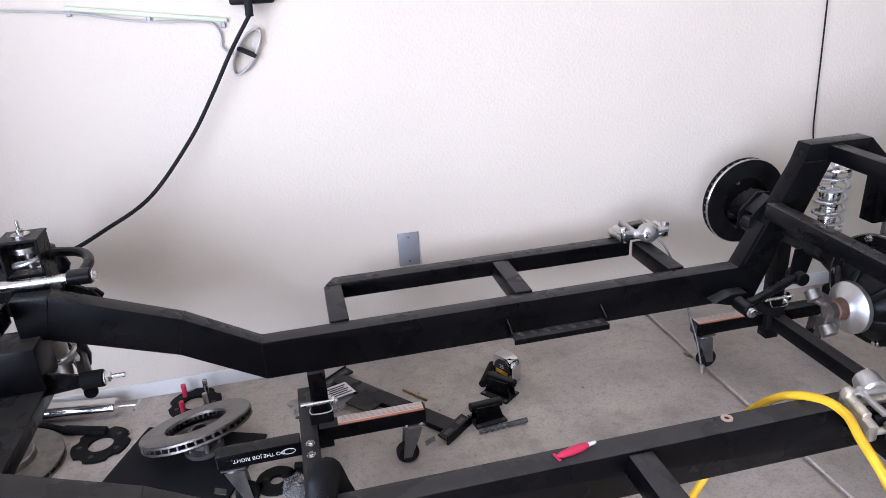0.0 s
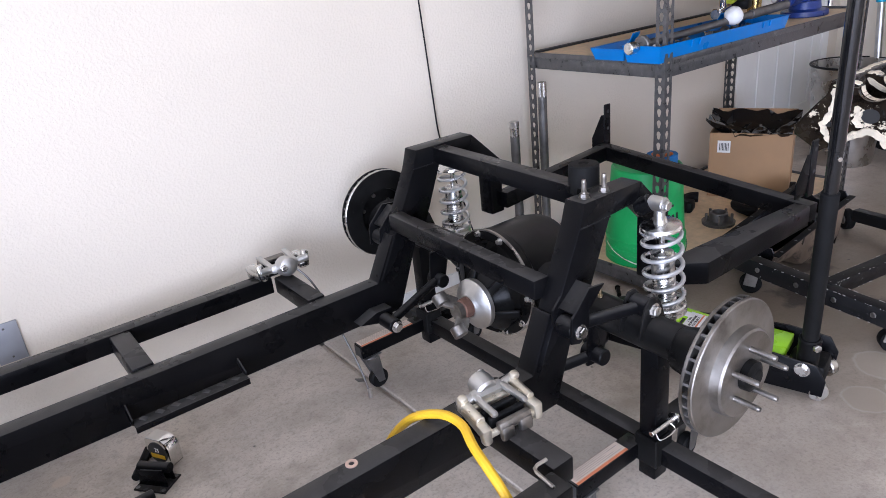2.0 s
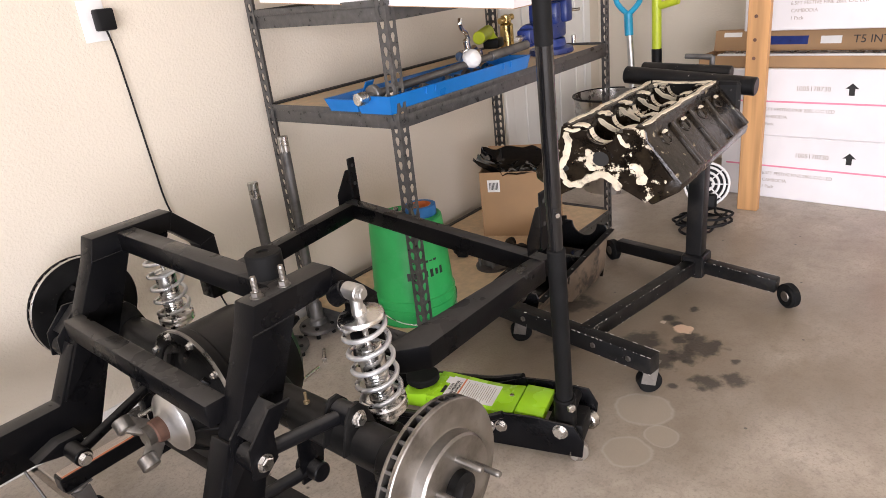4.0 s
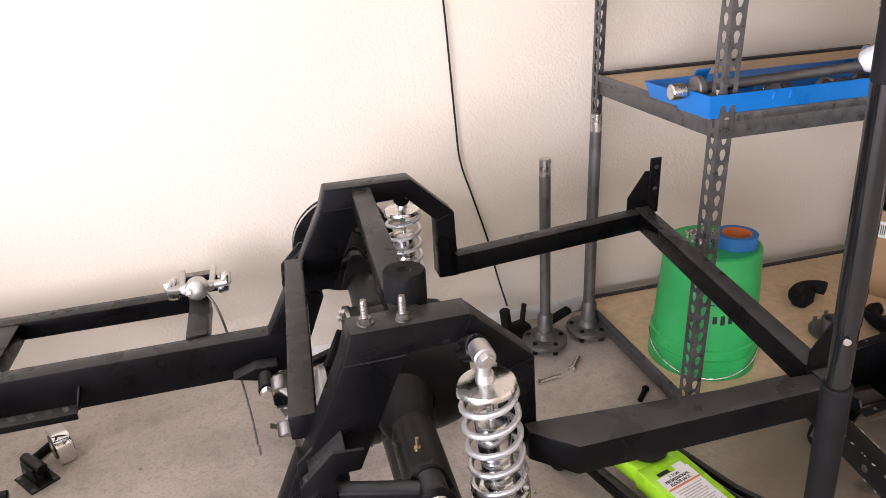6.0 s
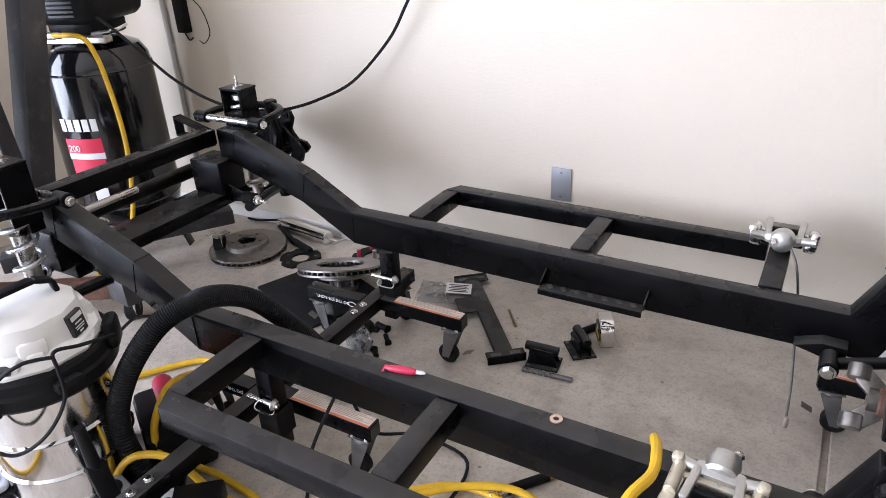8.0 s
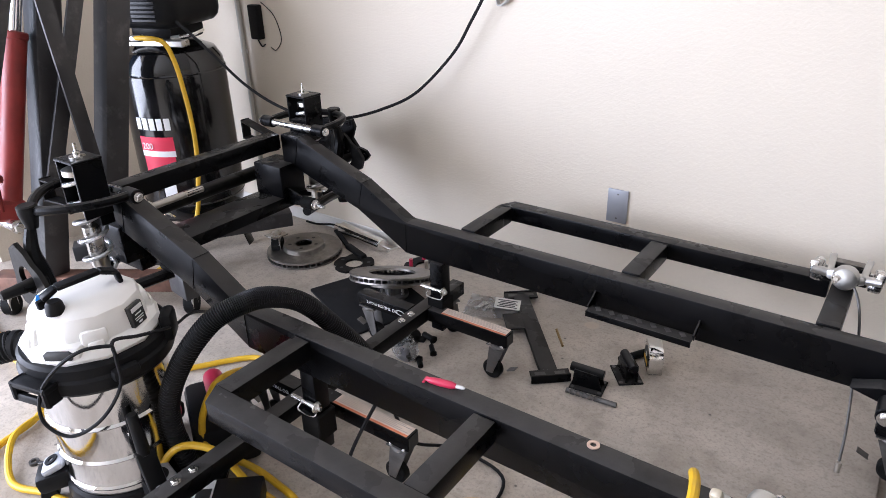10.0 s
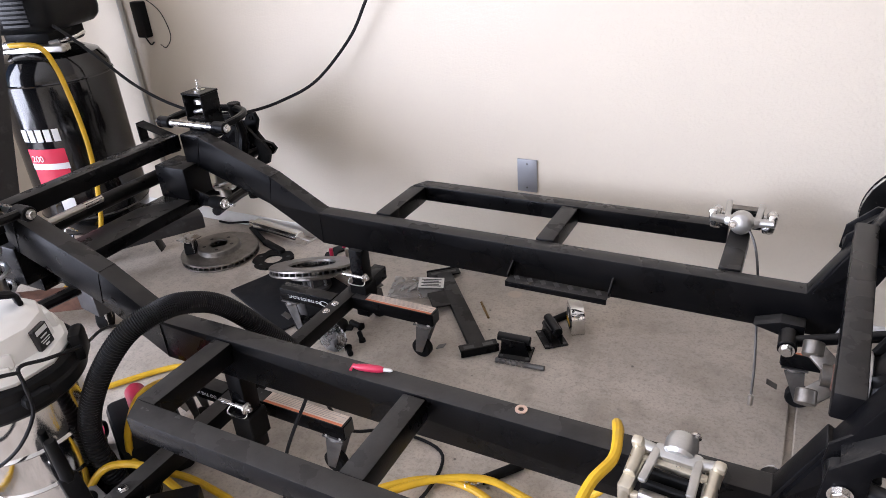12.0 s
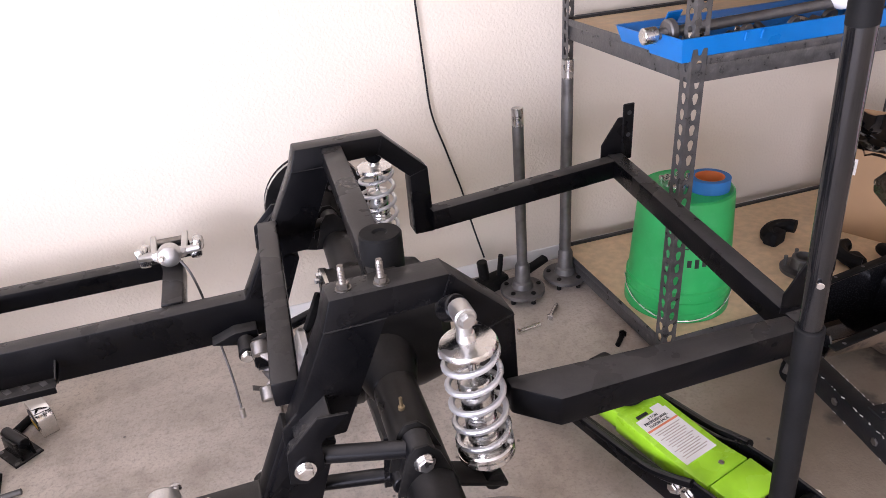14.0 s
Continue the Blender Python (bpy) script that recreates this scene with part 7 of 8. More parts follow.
# oil pan standing open on the floor beside the stand
pan = thing("oil_pan", "open black steel oil pan with dirty sides on the floor", "oil pan", pose(3.25, 2.03, 0.0))
secs = [(2.965, 0.150, 0.075, 0.085, 0.06), (3.02, 0.158, 0.065, 0.095, 0.07), (3.17, 0.176, 0.06, 0.10, 0.075), (3.22, 0.182, 0.012, 0.10, 0.078), (3.25, 0.186, 0.0, 0.10, 0.078), (3.44, 0.209, 0.0, 0.10, 0.078), (3.50, 0.216, 0.02, 0.10, 0.075)]


def trough(bm, inset):
    """A lofted trough, narrower at its bottom, with a rounded sump floor."""
    rows = []
    for x, zr, zb, wt, wb in secs:
        wt, wb, zb = wt - inset, wb - inset, zb + inset
        u = [(-wt, zr), (-wb - 0.006, zb + 0.03), (-wb + 0.008, zb + 0.008), (-wb + 0.03, zb), (wb - 0.03, zb), (wb - 0.008, zb + 0.008), (wb + 0.006, zb + 0.03), (wt, zr)]
        rows.append([bm.verts.new((x, 2.03 + y, z)) for y, z in u])
    for p, q in zip(rows, rows[1:]):
        for k in range(7):
            f = (p[k], p[k + 1], q[k + 1], q[k])
            bm.faces.new(f if inset else f[::-1])
    return rows


bm = bmx()
trough(bm, 0.0)
shell = part("outer_wall", bm, PANDIRT, pan, "dirty brown outer wall")
bm = bmx()
trough(bm, 0.004)
part("inner_wall", bm, TANK, pan, "oily black inside")
for x, zr, zb, n in ((2.965, 0.150, 0.068, "front_end"), (3.496, 0.216, 0.012, "rear_end")):
    bm = bmx()
    arc = [(0.055 * math.cos(math.pi * k / 12), zr + 0.022 - 0.055 * math.sin(math.pi * k / 12)) for k in range(13)]
    prism(bm, [(-0.075, zb), (-0.10, zr), (-0.088, zr + 0.022)] + arc[::-1] + [(0.088, zr + 0.022), (0.10, zr), (0.075, zb)], x - 0.003, x + 0.003, 0, Matrix.Translation((0, 2.03, 0)) @ Matrix(((0, 1, 0, 0), (1, 0, 0, 0), (0, 0, 1, 0), (0, 0, 0, 1))))
    bmesh.ops.recalc_face_normals(bm, faces=bm.faces)
    part(n, bm, TANK, pan)
for s in (1, -1):
    bm = bmx()
    beam(bm, (2.955, 2.03 + s * 0.110, 0.151), (3.51, 2.03 + s * 0.110, 0.219), 0.024, 0.005, 0.001)
    rl = part("gasket_rail", bm, BLACK_DULL, pan)
    for i in range(6):
        x = 2.99 + 0.095 * i
        bm = bmx()
        lathe(bm, [(0, 0), (0.005, 0), (0.005, 0.0008), (0, 0.0008)], pose(x, 2.03 + s * 0.112, 0.1582 + (x - 2.99) * 0.1225), 10)
        part("bolt_hole", bm, IRON, rl)
bm = bmx()
prism(bm, [(3.30, 0.06), (3.315, 0.17), (3.345, 0.19), (3.36, 0.18), (3.385, 0.06)], 1.955, 2.11, 0.01)
part("baffle", bm, TANK, pan)

# ---- cartons, post and long tools at the end of the garage ----
def carton(z, h, m0, printed):
    c = thing("carton", "white printed carton stacked at the end wall", "carton", m0 @ pose(0, 0, z), group="stacked white cartons")
    bm = bmx()
    box(bm, (0.36, 1.45, h), pose(0.18, 0, h / 2), 0.004)
    body = part("carton_body", bm, CARTON, c, world=False)
    bm = bmx()
    bars(bm, [(0, h * 0.52, 1.4, 0.008)], basis((-0.0008, 0, 0), (0, -1, 0), (0, 0, 1)))
    part("pink_line", bm, PINKINK, body, world=False)
    cm = c.matrix_basis
    fx = lambda y, zz: cm @ basis((-0.001, y, zz), (0, -1, 0), (0, 0, 1))
    for y in (0.30, -0.42):
        lettering("number", "1005178730", 0.03, fx(y, h * 0.72), FADED, c)
        bm = bmx()
        prism(bm, [(-0.012, 0), (0.012, 0), (0.012, 0.03), (0.028, 0.03), (0, 0.055), (-0.028, 0.03), (-0.012, 0.03)], 0, 0.0006)
        bm.transform(basis((-0.0002, y - 0.16, h * 0.64), (0, -1, 0), (1, 0, 0)))
        part("arrow_mark", bm, INK, body, world=False)
        lettering("lettering", "6.5FT FESTIVE PINE 280L C/C LED", 0.022, fx(y + 0.06, h * 0.40), FADED, c)
        lettering("lettering", "CAMBODIA", 0.022, fx(y + 0.16, h * 0.29), FADED, c)
        lettering("lettering", "1 Pack", 0.022, fx(y + 0.19, h * 0.18), FADED, c)
    if printed:
        bm = bmx()
        bars(bm, [(0, 0, 0.25, h * 0.86)], basis((-0.0009, -0.20, h / 2), (0, -1, 0), (0, 0, 1)))
        red = part("red_panel", bm, REDPRINT, body, "dark red printed panel", world=False)
        bm = bmx()
        bars(bm, [(-0.08, h * 0.3, 0.045, 0.035)] + [(-0.05 - 0.006 * (i % 3), h * 0.14 - 0.02 * i, 0.12, 0.005) for i in range(7)] + [(0.06, -h * 0.3, 0.05, 0.03)], basis((-0.0016, -0.20, h / 2), (0, -1, 0), (0, 0, 1)))
        part("panel_print", bm, WHITEINK, red, world=False)
        lettering("lettering", "6.5", 0.04, fx(-0.125, h * 0.62), WHITEINK, c)
    return c


CM = pose(4.68, 1.16, 0, 0, 0, -4)
carton(0.0, 0.315, CM, True)
carton(0.316, 0.32, CM @ pose(0.0, 0.02, 0), True)
tb = thing("long_carton", "long open brown carton with lamp tubes on the white cartons", "carton", CM @ pose(0.02, 0.12, 0.637))
bm = bmx()
for a, b in (((0, -0.75, 0), (0.22, 0.75, 0.004)), ((0, -0.75, 0), (0.004, 0.75, 0.055)), ((0.216, -0.75, 0), (0.22, 0.75, 0.055)), ((0, 0.746, 0), (0.22, 0.75, 0.055)), ((0, -0.75, 0), (0.22, -0.746, 0.055))):
    block(bm, a, b)
part("carton_base", bm, CARD, tb, world=False)
bm = bmx()
box(bm, (0.004, 1.5, 0.10), pose(0.20, 0, 0.10, 0, 14, 0))
box(bm, (0.05, 1.5, 0.004), pose(0.235, 0, 0.148))
flap = part("carton_lid", bm, CARD, tb, world=False)
tm = tb.matrix_basis @ pose(0.20, 0, 0.10, 0, 14, 0)
lettering("lettering", "T5 INTEGRATED FIXTURE", 0.05, tm @ basis((-0.003, -0.18, 0.0), (0, -1, 0), (0, 0, 1)), INK, tb)
bm = bmx()
bars(bm, [(0, 0, 0.20, 0.04)], pose(0.20, 0, 0.10, 0, 14, 0) @ basis((-0.003, 0.40, 0), (0, -1, 0), (0, 0, 1)))
part("brand_bar", bm, VICE_BLUE, flap, "dark blue printed bar", world=False)
bm = bmx()
bars(bm, [(0, 0, 0.09, 0.035)], pose(0.20, 0, 0.10, 0, 14, 0) @ basis((-0.003, 0.20, 0), (0, -1, 0), (0, 0, 1)))
bars(bm, [(0, 0, 0.09, 0.022)], pose(0.20, 0, 0.10, 0, 14, 0) @ basis((-0.003, 0.66, 0.03), (0, -1, 0), (0, 0, 1)))
part("label", bm, PAPER, flap, world=False)
for i in range(3):
    bm = bmx()
    box(bm, (0.03, 1.3, 0.03), pose(0.04 + 0.045 * i, 0.02, 0.045), 0.006, 2)
    part("lamp_tube", bm, CLEARBAG if i else WHITE, tb, "clear wrapped lamp tube", world=False)
bm = bmx()
sweep(bm, smoothed([(0.03, -0.2 - 0.05 * i, 0.062 + 0.015 * (i % 2)) for i in range(10)], 4), 0.005, 6)
part("lamp_cord", bm, WHITE, tb, world=False)
carton(0.80, 0.30, CM @ pose(0.08, -0.05, 0), False)
plank = thing("plywood_shelf_board", "brown board on top of the stacked cartons", "board", CM @ pose(0.10, -0.05, 1.101))
bm = bmx()
box(bm, (0.40, 1.5, 0.018), pose(0.16, 0, 0.009), 0.001)
part("board", bm, CARD, plank, world=False)

wp = thing("timber_post", "yellow pine timber post standing on the concrete", "post", pose(4.51, 1.68, 0))
bm = bmx()
box(bm, (0.042, 0.092, TOP), pose(0, 0, TOP / 2), 0.003)
part("stud", bm, PINE, wp, world=False)
bm = bmx()
beam(bm, (0.0, -0.04, 1.0), (0.05, -0.30, 1.40), 0.04, 0.09, 0.003)
part("brace", bm, PINE, wp, world=False)
for z in (0.72, 0.80, 0.90):
    bm = bmx()
    rod(bm, (-0.0215, 0.01, z), (-0.0228, 0.01, z), 0.008, 12)
    part("knot", bm, RUST, wp, world=False)

sv = thing("snow_shovel", "shovel with a sky blue D-grip and aluminium shaft by the wall", "shovel", pose(4.93, 2.44, -0.0))
bm = bmx()
rod(bm, (0, 0, 0.25), (0.05, 0.06, 0.86), 0.018, 16)
part("shaft", bm, ALU, sv, world=False)
bm = bmx()
rod(bm, (0.044, 0.055, 0.78), (0.056, 0.066, 0.90), 0.024, 16)
sweep(bm, smoothed([(0.056, 0.066, 0.89), (0.06, 0.00, 0.96), (0.065, 0.005, 1.04), (0.07, 0.07, 1.08), (0.065, 0.135, 1.04), (0.06, 0.135, 0.96), (0.056, 0.066, 0.89)], 6), 0.015, 10)
part("grip", bm, HANDLE_BLUE, sv, world=False)
bm = bmx()
box(bm, (0.02, 0.36, 0.32), pose(-0.01, 0, 0.16, 0, -8, 0), 0.008, 2)
part("blade", bm, PLASTIC, sv, world=False)
tr = thing("string_trimmer", "yellow-green string trimmer standing by the wall", "trimmer", pose(5.0, 2.33, 0))
bm = bmx()
rod(bm, (0, 0, 0.06), (0.02, 0.02, 0.62), 0.014, 14)
part("shaft", bm, IRON, tr, world=False)
bm = bmx()
rod(bm, (0.02, 0.02, 0.55), (0.03, 0.03, 0.98), 0.026, 16)
rod(bm, (0.03, 0.03, 0.92), (0.01, -0.10, 0.95), 0.02, 14)
part("housing", bm, HANDLE_LIME, tr, world=False)
bm = bmx()
rod(bm, (0.021, 0.021, 0.60), (0.024, 0.024, 0.70), 0.028, 16)
part("brand_bar", bm, PLASTIC, tr, world=False)
bm = bmx()
lathe(bm, [(0, 0), (0.09, 0.0), (0.09, 0.02), (0.03, 0.06), (0, 0.06)], None, 24)
part("guard", bm, PLASTIC, tr, world=False)
bin_t = thing("metal_bin", "grey galvanised tub behind the engine", "tub", pose(4.62, 2.45, 0))
bm = bmx()
lathe(bm, [(0.15, 0), (0.19, 0.50), (0.195, 0.52), (0.187, 0.52), (0.146, 0.01), (0, 0.01)], None, 32)
part("tub_shell", bm, STEEL, bin_t, world=False)
bm = bmx()
sweep(bm, [(0.194 * math.cos(a * 0.2), 0.194 * math.sin(a * 0.2), 0.52) for a in range(31)], 0.006, 6)
part("rim", bm, PLASTIC, bin_t, world=False)
fan = thing("radiator_fan", "small white plastic fan housing behind the engine stand", "fan", pose(4.35, 1.83, 0.16, 75, 0, -75))
bm = bmx()
for r in (0.03, 0.055, 0.08, 0.10):
    sweep(bm, [(r * math.cos(a * 0.2618), r * math.sin(a * 0.2618), 0) for a in range(24)], 0.006, 6, True)
for i in range(8):
    beam(bm, (0.02 * math.cos(i * 0.785), 0.02 * math.sin(i * 0.785), 0), (0.10 * math.cos(i * 0.785), 0.10 * math.sin(i * 0.785), 0), 0.006, 0.006, 0.001)
part("grille", bm, WHITE, fan, world=False)
bm = bmx()
lathe(bm, [(0, -0.05), (0.09, -0.05), (0.1, -0.01), (0, -0.012)], None, 28)
part("housing", bm, PLASTIC, fan, world=False)
bm = bmx()
box(bm, (0.10, 0.07, 0.11), pose(0, -0.08, -0.03), 0.01)
part("foot", bm, PLASTIC, fan, world=False)
cd = []
for i in range(40):
    a = i * 0.63
    r = 0.13 + 0.05 * math.sin(i * 1.7)
    cd.append((4.22 + r * math.cos(a), 1.80 + 0.7 * r * math.sin(a), 0.008 + 0.0012 * i))
bm = bmx()
sweep(bm, smoothed(cd, 4), 0.006, 7)
solid("extension_lead", bm, CABLE, "tangled black cord lying behind the engine stand", "cord")

# ---- air compressor ----
comp = thing("air_compressor", "glossy black upright air compressor with a yellow hose", "air compressor", pose(-0.962, 2.455, 0))
TR = 0.20
bm = bmx()
lathe(bm, [(0.0, 0.14), (0.10, 0.145), (0.165, 0.165), (0.192, 0.20), (TR, 0.25), (TR, 0.74), (0.194, 0.79), (0.17, 0.83), (0.11, 0.855), (0.0, 0.86)], None, 56)
tank = part("tank", bm, TANK, comp, world=False)
bm = bmx()
for z in (0.245, 0.755):
    bm = bmx()
    lathe(bm, [(TR, z - 0.004), (TR + 0.0025, z), (TR, z + 0.004)], None, 56)
    part("weld_seam", bm, TANK, tank, world=False)
CA = math.radians(-55)
bm = bmx()
for dz, h, da in ((0.475, 0.055, 0.36), (0.39, 0.062, 0.34), (0.345, 0.035, 0.30)):
    t = bmx()
    n = 14
    vs = [[t.verts.new(((TR + 0.0012) * math.cos(CA - 0.22 + da * (k / n - 0.5) * 2), (TR + 0.0012) * math.sin(CA - 0.22 + da * (k / n - 0.5) * 2), z)) for k in range(n + 1)] for z in (dz, dz + h)]
    for k in range(n):
        t.faces.new((vs[0][k], vs[0][k + 1], vs[1][k + 1], vs[1][k]))
    join(bm, t)
part("red_label", bm, REDPRINT, tank, "red label panel", world=False)
bm = bmx()
t = bmx()
vs = [[t.verts.new(((TR + 0.001) * math.cos(CA - 0.22 + 0.36 * (k / 14 - 0.5) * 2), (TR + 0.001) * math.sin(CA - 0.22 + 0.36 * (k / 14 - 0.5) * 2), z)) for k in range(15)] for z in (0.452, 0.475)]
for k in range(14):
    t.faces.new((vs[0][k], vs[0][k + 1], vs[1][k + 1], vs[1][k]))
join(bm, t)
for i in range(5):
    a = CA - 0.52 + 0.15 * i
    box(bm, (0.002, 0.022, 0.045), pose((TR + 0.001) * math.cos(a), (TR + 0.001) * math.sin(a), 0.58, 0, 0, math.degrees(a)))
box(bm, (0.002, 0.05, 0.055), pose((TR + 0.001) * math.cos(CA - 0.1), (TR + 0.001) * math.sin(CA - 0.1), 0.31, 0, 0, math.degrees(CA - 0.1)))
part("white_print", bm, WHITEINK, tank, "white printed bars", world=False)
ca = CA - 0.4
lettering("lettering", "200", 0.034, comp.matrix_basis @ basis(((TR + 0.004) * math.cos(ca), (TR + 0.004) * math.sin(ca), 0.493), (-math.sin(ca), math.cos(ca), 0), (0, 0, 1)), WHITEINK, comp)
for a in (0.5, 2.6, 4.7):
    bm = bmx()
    beam(bm, (0.15 * math.cos(a), 0.15 * math.sin(a), 0.18), (0.21 * math.cos(a), 0.21 * math.sin(a), 0.0), 0.05, 0.006, 0.001)
    part("foot", bm, TANK, comp, world=False)
bm = bmx()
box(bm, (0.30, 0.34, 0.17), pose(-0.01, 0.02, 1.00, 0, 0, 20), 0.05, 3)
box(bm, (0.18, 0.22, 0.08), pose(-0.01, 0.02, 0.90, 0, 0, 20), 0.02, 2)
pump = part("pump_shroud", bm, PLASTIC, comp, "black plastic pump shroud", world=False)
for i in range(7):
    bm = bmx()
    box(bm, (0.10, 0.004, 0.008), pose(0, 0, 0, 0, 0, 20) @ pose(0.03, -0.1503, 0.95 + 0.015 * i))
    part("vent_slot", bm, INK, pump, world=False)
bm = bmx()
box(bm, (0.24, 0.05, 0.025), pose(0.06, -0.08, 0.865, 0, 0, 20), 0.004)
part("bracket", bm, STEEL, comp, world=False)
bm = bmx()
rod(bm, (-0.02, -0.17, 0.885), (0.06, -0.14, 0.89), 0.014, 14)
rod(bm, (-0.10, -0.15, 0.885), (-0.02, -0.17, 0.885), 0.010, 12)
sweep(bm, smoothed([(-0.10, -0.15, 0.885), (-0.15, -0.13, 0.86), (-0.13, -0.11, 0.83), (-0.06, -0.10, 0.845)], 6), 0.008, 8)
sweep(bm, smoothed([(0.10, -0.05, 0.88), (0.16, 0.0, 0.89), (0.15, 0.06, 0.90)], 6), 0.007, 8)
part("air_fitting", bm, ZINC, comp, world=False)
bm = bmx()
sweep(bm, smoothed([(0.115, -0.24, 0.14), (0.13, -0.25, 0.22), (0.14, -0.24, 0.25), (0.16, -0.22, 0.23)], 6), 0.005, 8)
part("drain_line", bm, ZINC, comp, world=False)

# yellow air hose from the compressor, over the floor
bm = bmx()
sweep(bm, smoothed([(-0.93, 2.30, 0.89), (-0.80, 2.322, 0.885), (-0.78, 2.346, 0.814), (-0.774, 2.358, 0.709), (-0.77, 2.364, 0.60), (-0.771, 2.364, 0.488), (-0.778, 2.35, 0.35), (-0.79, 2.30, 0.17), (-0.80, 2.12, 0.05), (-0.95, 1.98, 0.012), (-1.25, 1.82, 0.012), (-1.30, 1.70, 0.012), (-1.05, 1.60, 0.012), (-0.74, 1.53, 0.012), (-0.48, 1.50, 0.012), (-0.36, 1.42, 0.012), (-0.32, 1.29, 0.012),
                     (-0.22, 1.20, 0.012), (-0.05, 1.14, 0.012), (0.12, 1.08, 0.012), (0.3, 1.05, 0.012)], 8), 0.009, 10)
solid("air_hose", bm, YELLOW, "yellow rubber air hose running from the compressor over the floor", "air hose")
bm = bmx()
sweep(bm, smoothed([(-0.36, 1.44, 0.012), (-0.30, 1.33, 0.03), (-0.16, 1.255, 0.012), (-0.05, 1.285, 0.012), (0.02, 1.30, 0.012)], 8), 0.009, 10)
solid("air_hose", bm, YELLOW, "second loop of yellow air hose by the vacuum", "air hose")
bm = bmx()
sweep(bm, smoothed([(-0.20, 1.80, 0.012), (-0.07, 1.96, 0.012), (0.06, 1.93, 0.03), (0.19, 1.74, 0.20), (0.25, 1.63, 0.265), (0.235, 1.60, 0.23), (0.215, 1.575, 0.15), (0.235, 1.57, 0.08), (0.31, 1.63, 0.014), (0.45, 1.62, 0.014), (0.62, 1.60, 0.014), (0.78, 1.80, 0.014), (0.90, 1.875, 0.014), (1.03, 1.86, 0.014), (1.12, 1.77, 0.014), (1.06, 1.66, 0.014), (0.92, 1.64, 0.014), (0.80, 1.72, 0.034), (0.86, 1.83, 0.032), (1.0, 1.90, 0.034), (1.16, 1.90, 0.014), (1.28, 1.94, 0.10), (1.305, 1.89, 0.28), (1.318, 1.80, 0.40), (1.338, 1.72, 0.447), (1.345, 1.66, 0.452), (1.325, 1.60, 0.445), (1.315, 1.52, 0.41), (1.325, 1.47, 0.33), (1.345, 1.45, 0.22), (1.36, 1.45, 0.05), (1.30, 1.42, 0.013), (1.10, 1.40, 0.013)], 8), 0.009, 10)
solid("air_hose", bm, YELLOW, "coiled yellow air hose looped over the frame rail", "air hose")
bm = bmx()
sweep(bm, smoothed([(0.235, 1.41, 0.012), (0.215, 1.45, 0.10), (0.25, 1.49, 0.155), (0.33, 1.53, 0.15), (0.39, 1.56, 0.06), (0.50, 1.58, 0.012), (0.64, 1.56, 0.012)], 8), 0.009, 10)
solid("air_hose", bm, YELLOW, "loop of yellow air hose over the dolly bar", "air hose")
wh = thing("hose_end", "black and steel coupling of the yellow air hose", "hose end", pose(1.03, 1.97, 0.014))
bm = bmx()
rod(bm, (-0.045, -0.06, 0), (0.025, 0.025, 0), 0.012, 14)
part("grip", bm, RUBBER, wh, world=False)
bm = bmx()
rod(bm, (-0.075, -0.095, 0), (-0.045, -0.06, 0), 0.009, 12)
hexhead(bm, (-0.055, -0.07, 0), (-0.7, -0.7, 0), 0.012, 0.014, False)
part("coupling", bm, ZINC, wh, world=False)
bm = bmx()
rod(bm, (0.025, 0.025, 0), (0.06, 0.065, 0), 0.009, 12)
part("hose_stub", bm, YELLOW, wh, world=False)

# ---- shop vacuum ----
VC = Vector((0.078, 1.447, 0))
vac = thing("shop_vacuum", "stainless steel shop vacuum with a cream lid", "vacuum cleaner", pose(*VC))


def at(r, deg, z, tilt=0):
    """A spot on the vacuum's side, its x axis pointing outwards."""
    return pose(r * math.cos(math.radians(deg)), r * math.sin(math.radians(deg)), z, 0, tilt, deg)


bm = bmx()
lathe(bm, [(0.128, 0.05), (0.133, 0.056), (0.133, 0.088), (0.137, 0.094), (0.133, 0.10), (0.135, 0.165), (0.140, 0.171), (0.135, 0.177), (0.138, 0.262), (0.143, 0.268), (0.138, 0.274), (0.141, 0.38), (0, 0.38)], None, 64)
part("drum", bm, POLISHED, vac, "polished stainless drum", world=False)
bm = bmx()
lathe(bm, [(0, 0.03), (0.138, 0.03), (0.146, 0.037), (0.142, 0.07), (0.134, 0.074)], None, 48)
base = part("caster_base", bm, PLASTIC, vac, "black plastic base ring", world=False)
for a in (235, 355, 115):
    bm = bmx()
    box(bm, (0.085, 0.075, 0.05), at(0.165, a, 0.07, 8), 0.014, 2)
    foot = part("caster_foot", bm, PLASTIC, base, world=False)
    bm = bmx()
    w = at(0.19, a, 0.021)
    rod(bm, w @ Vector((0, -0.014, 0)), w @ Vector((0, 0.014, 0)), 0.021, 20)
    part("caster", bm, RUBBER, base, world=False)
    bm = bmx()
    box(bm, (0.055, 0.06, 0.02), at(0.163, a, 0.104, 22), 0.009, 2)
    part("foot_cap", bm, LATCHGREY, base, "grey foot cap", world=False)
    bm = bmx()
    lathe(bm, [(0.006, 0), (0.016, 0), (0.016, 0.003), (0.006, 0.003)], at(0.167, a, 0.114, 22), 20, True)
    part("cap_ring", bm, PLASTIC, base, world=False)
bm = bmx()
lathe(bm, [(0.140, 0.372), (0.156, 0.374), (0.163, 0.383), (0.163, 0.408), (0.157, 0.415), (0.157, 0.437), (0.150, 0.444), (0.10, 0.446), (0, 0.446)], None, 56)
rim = part("rim", bm, PLASTIC, vac, "black plastic rim with latches", world=False)
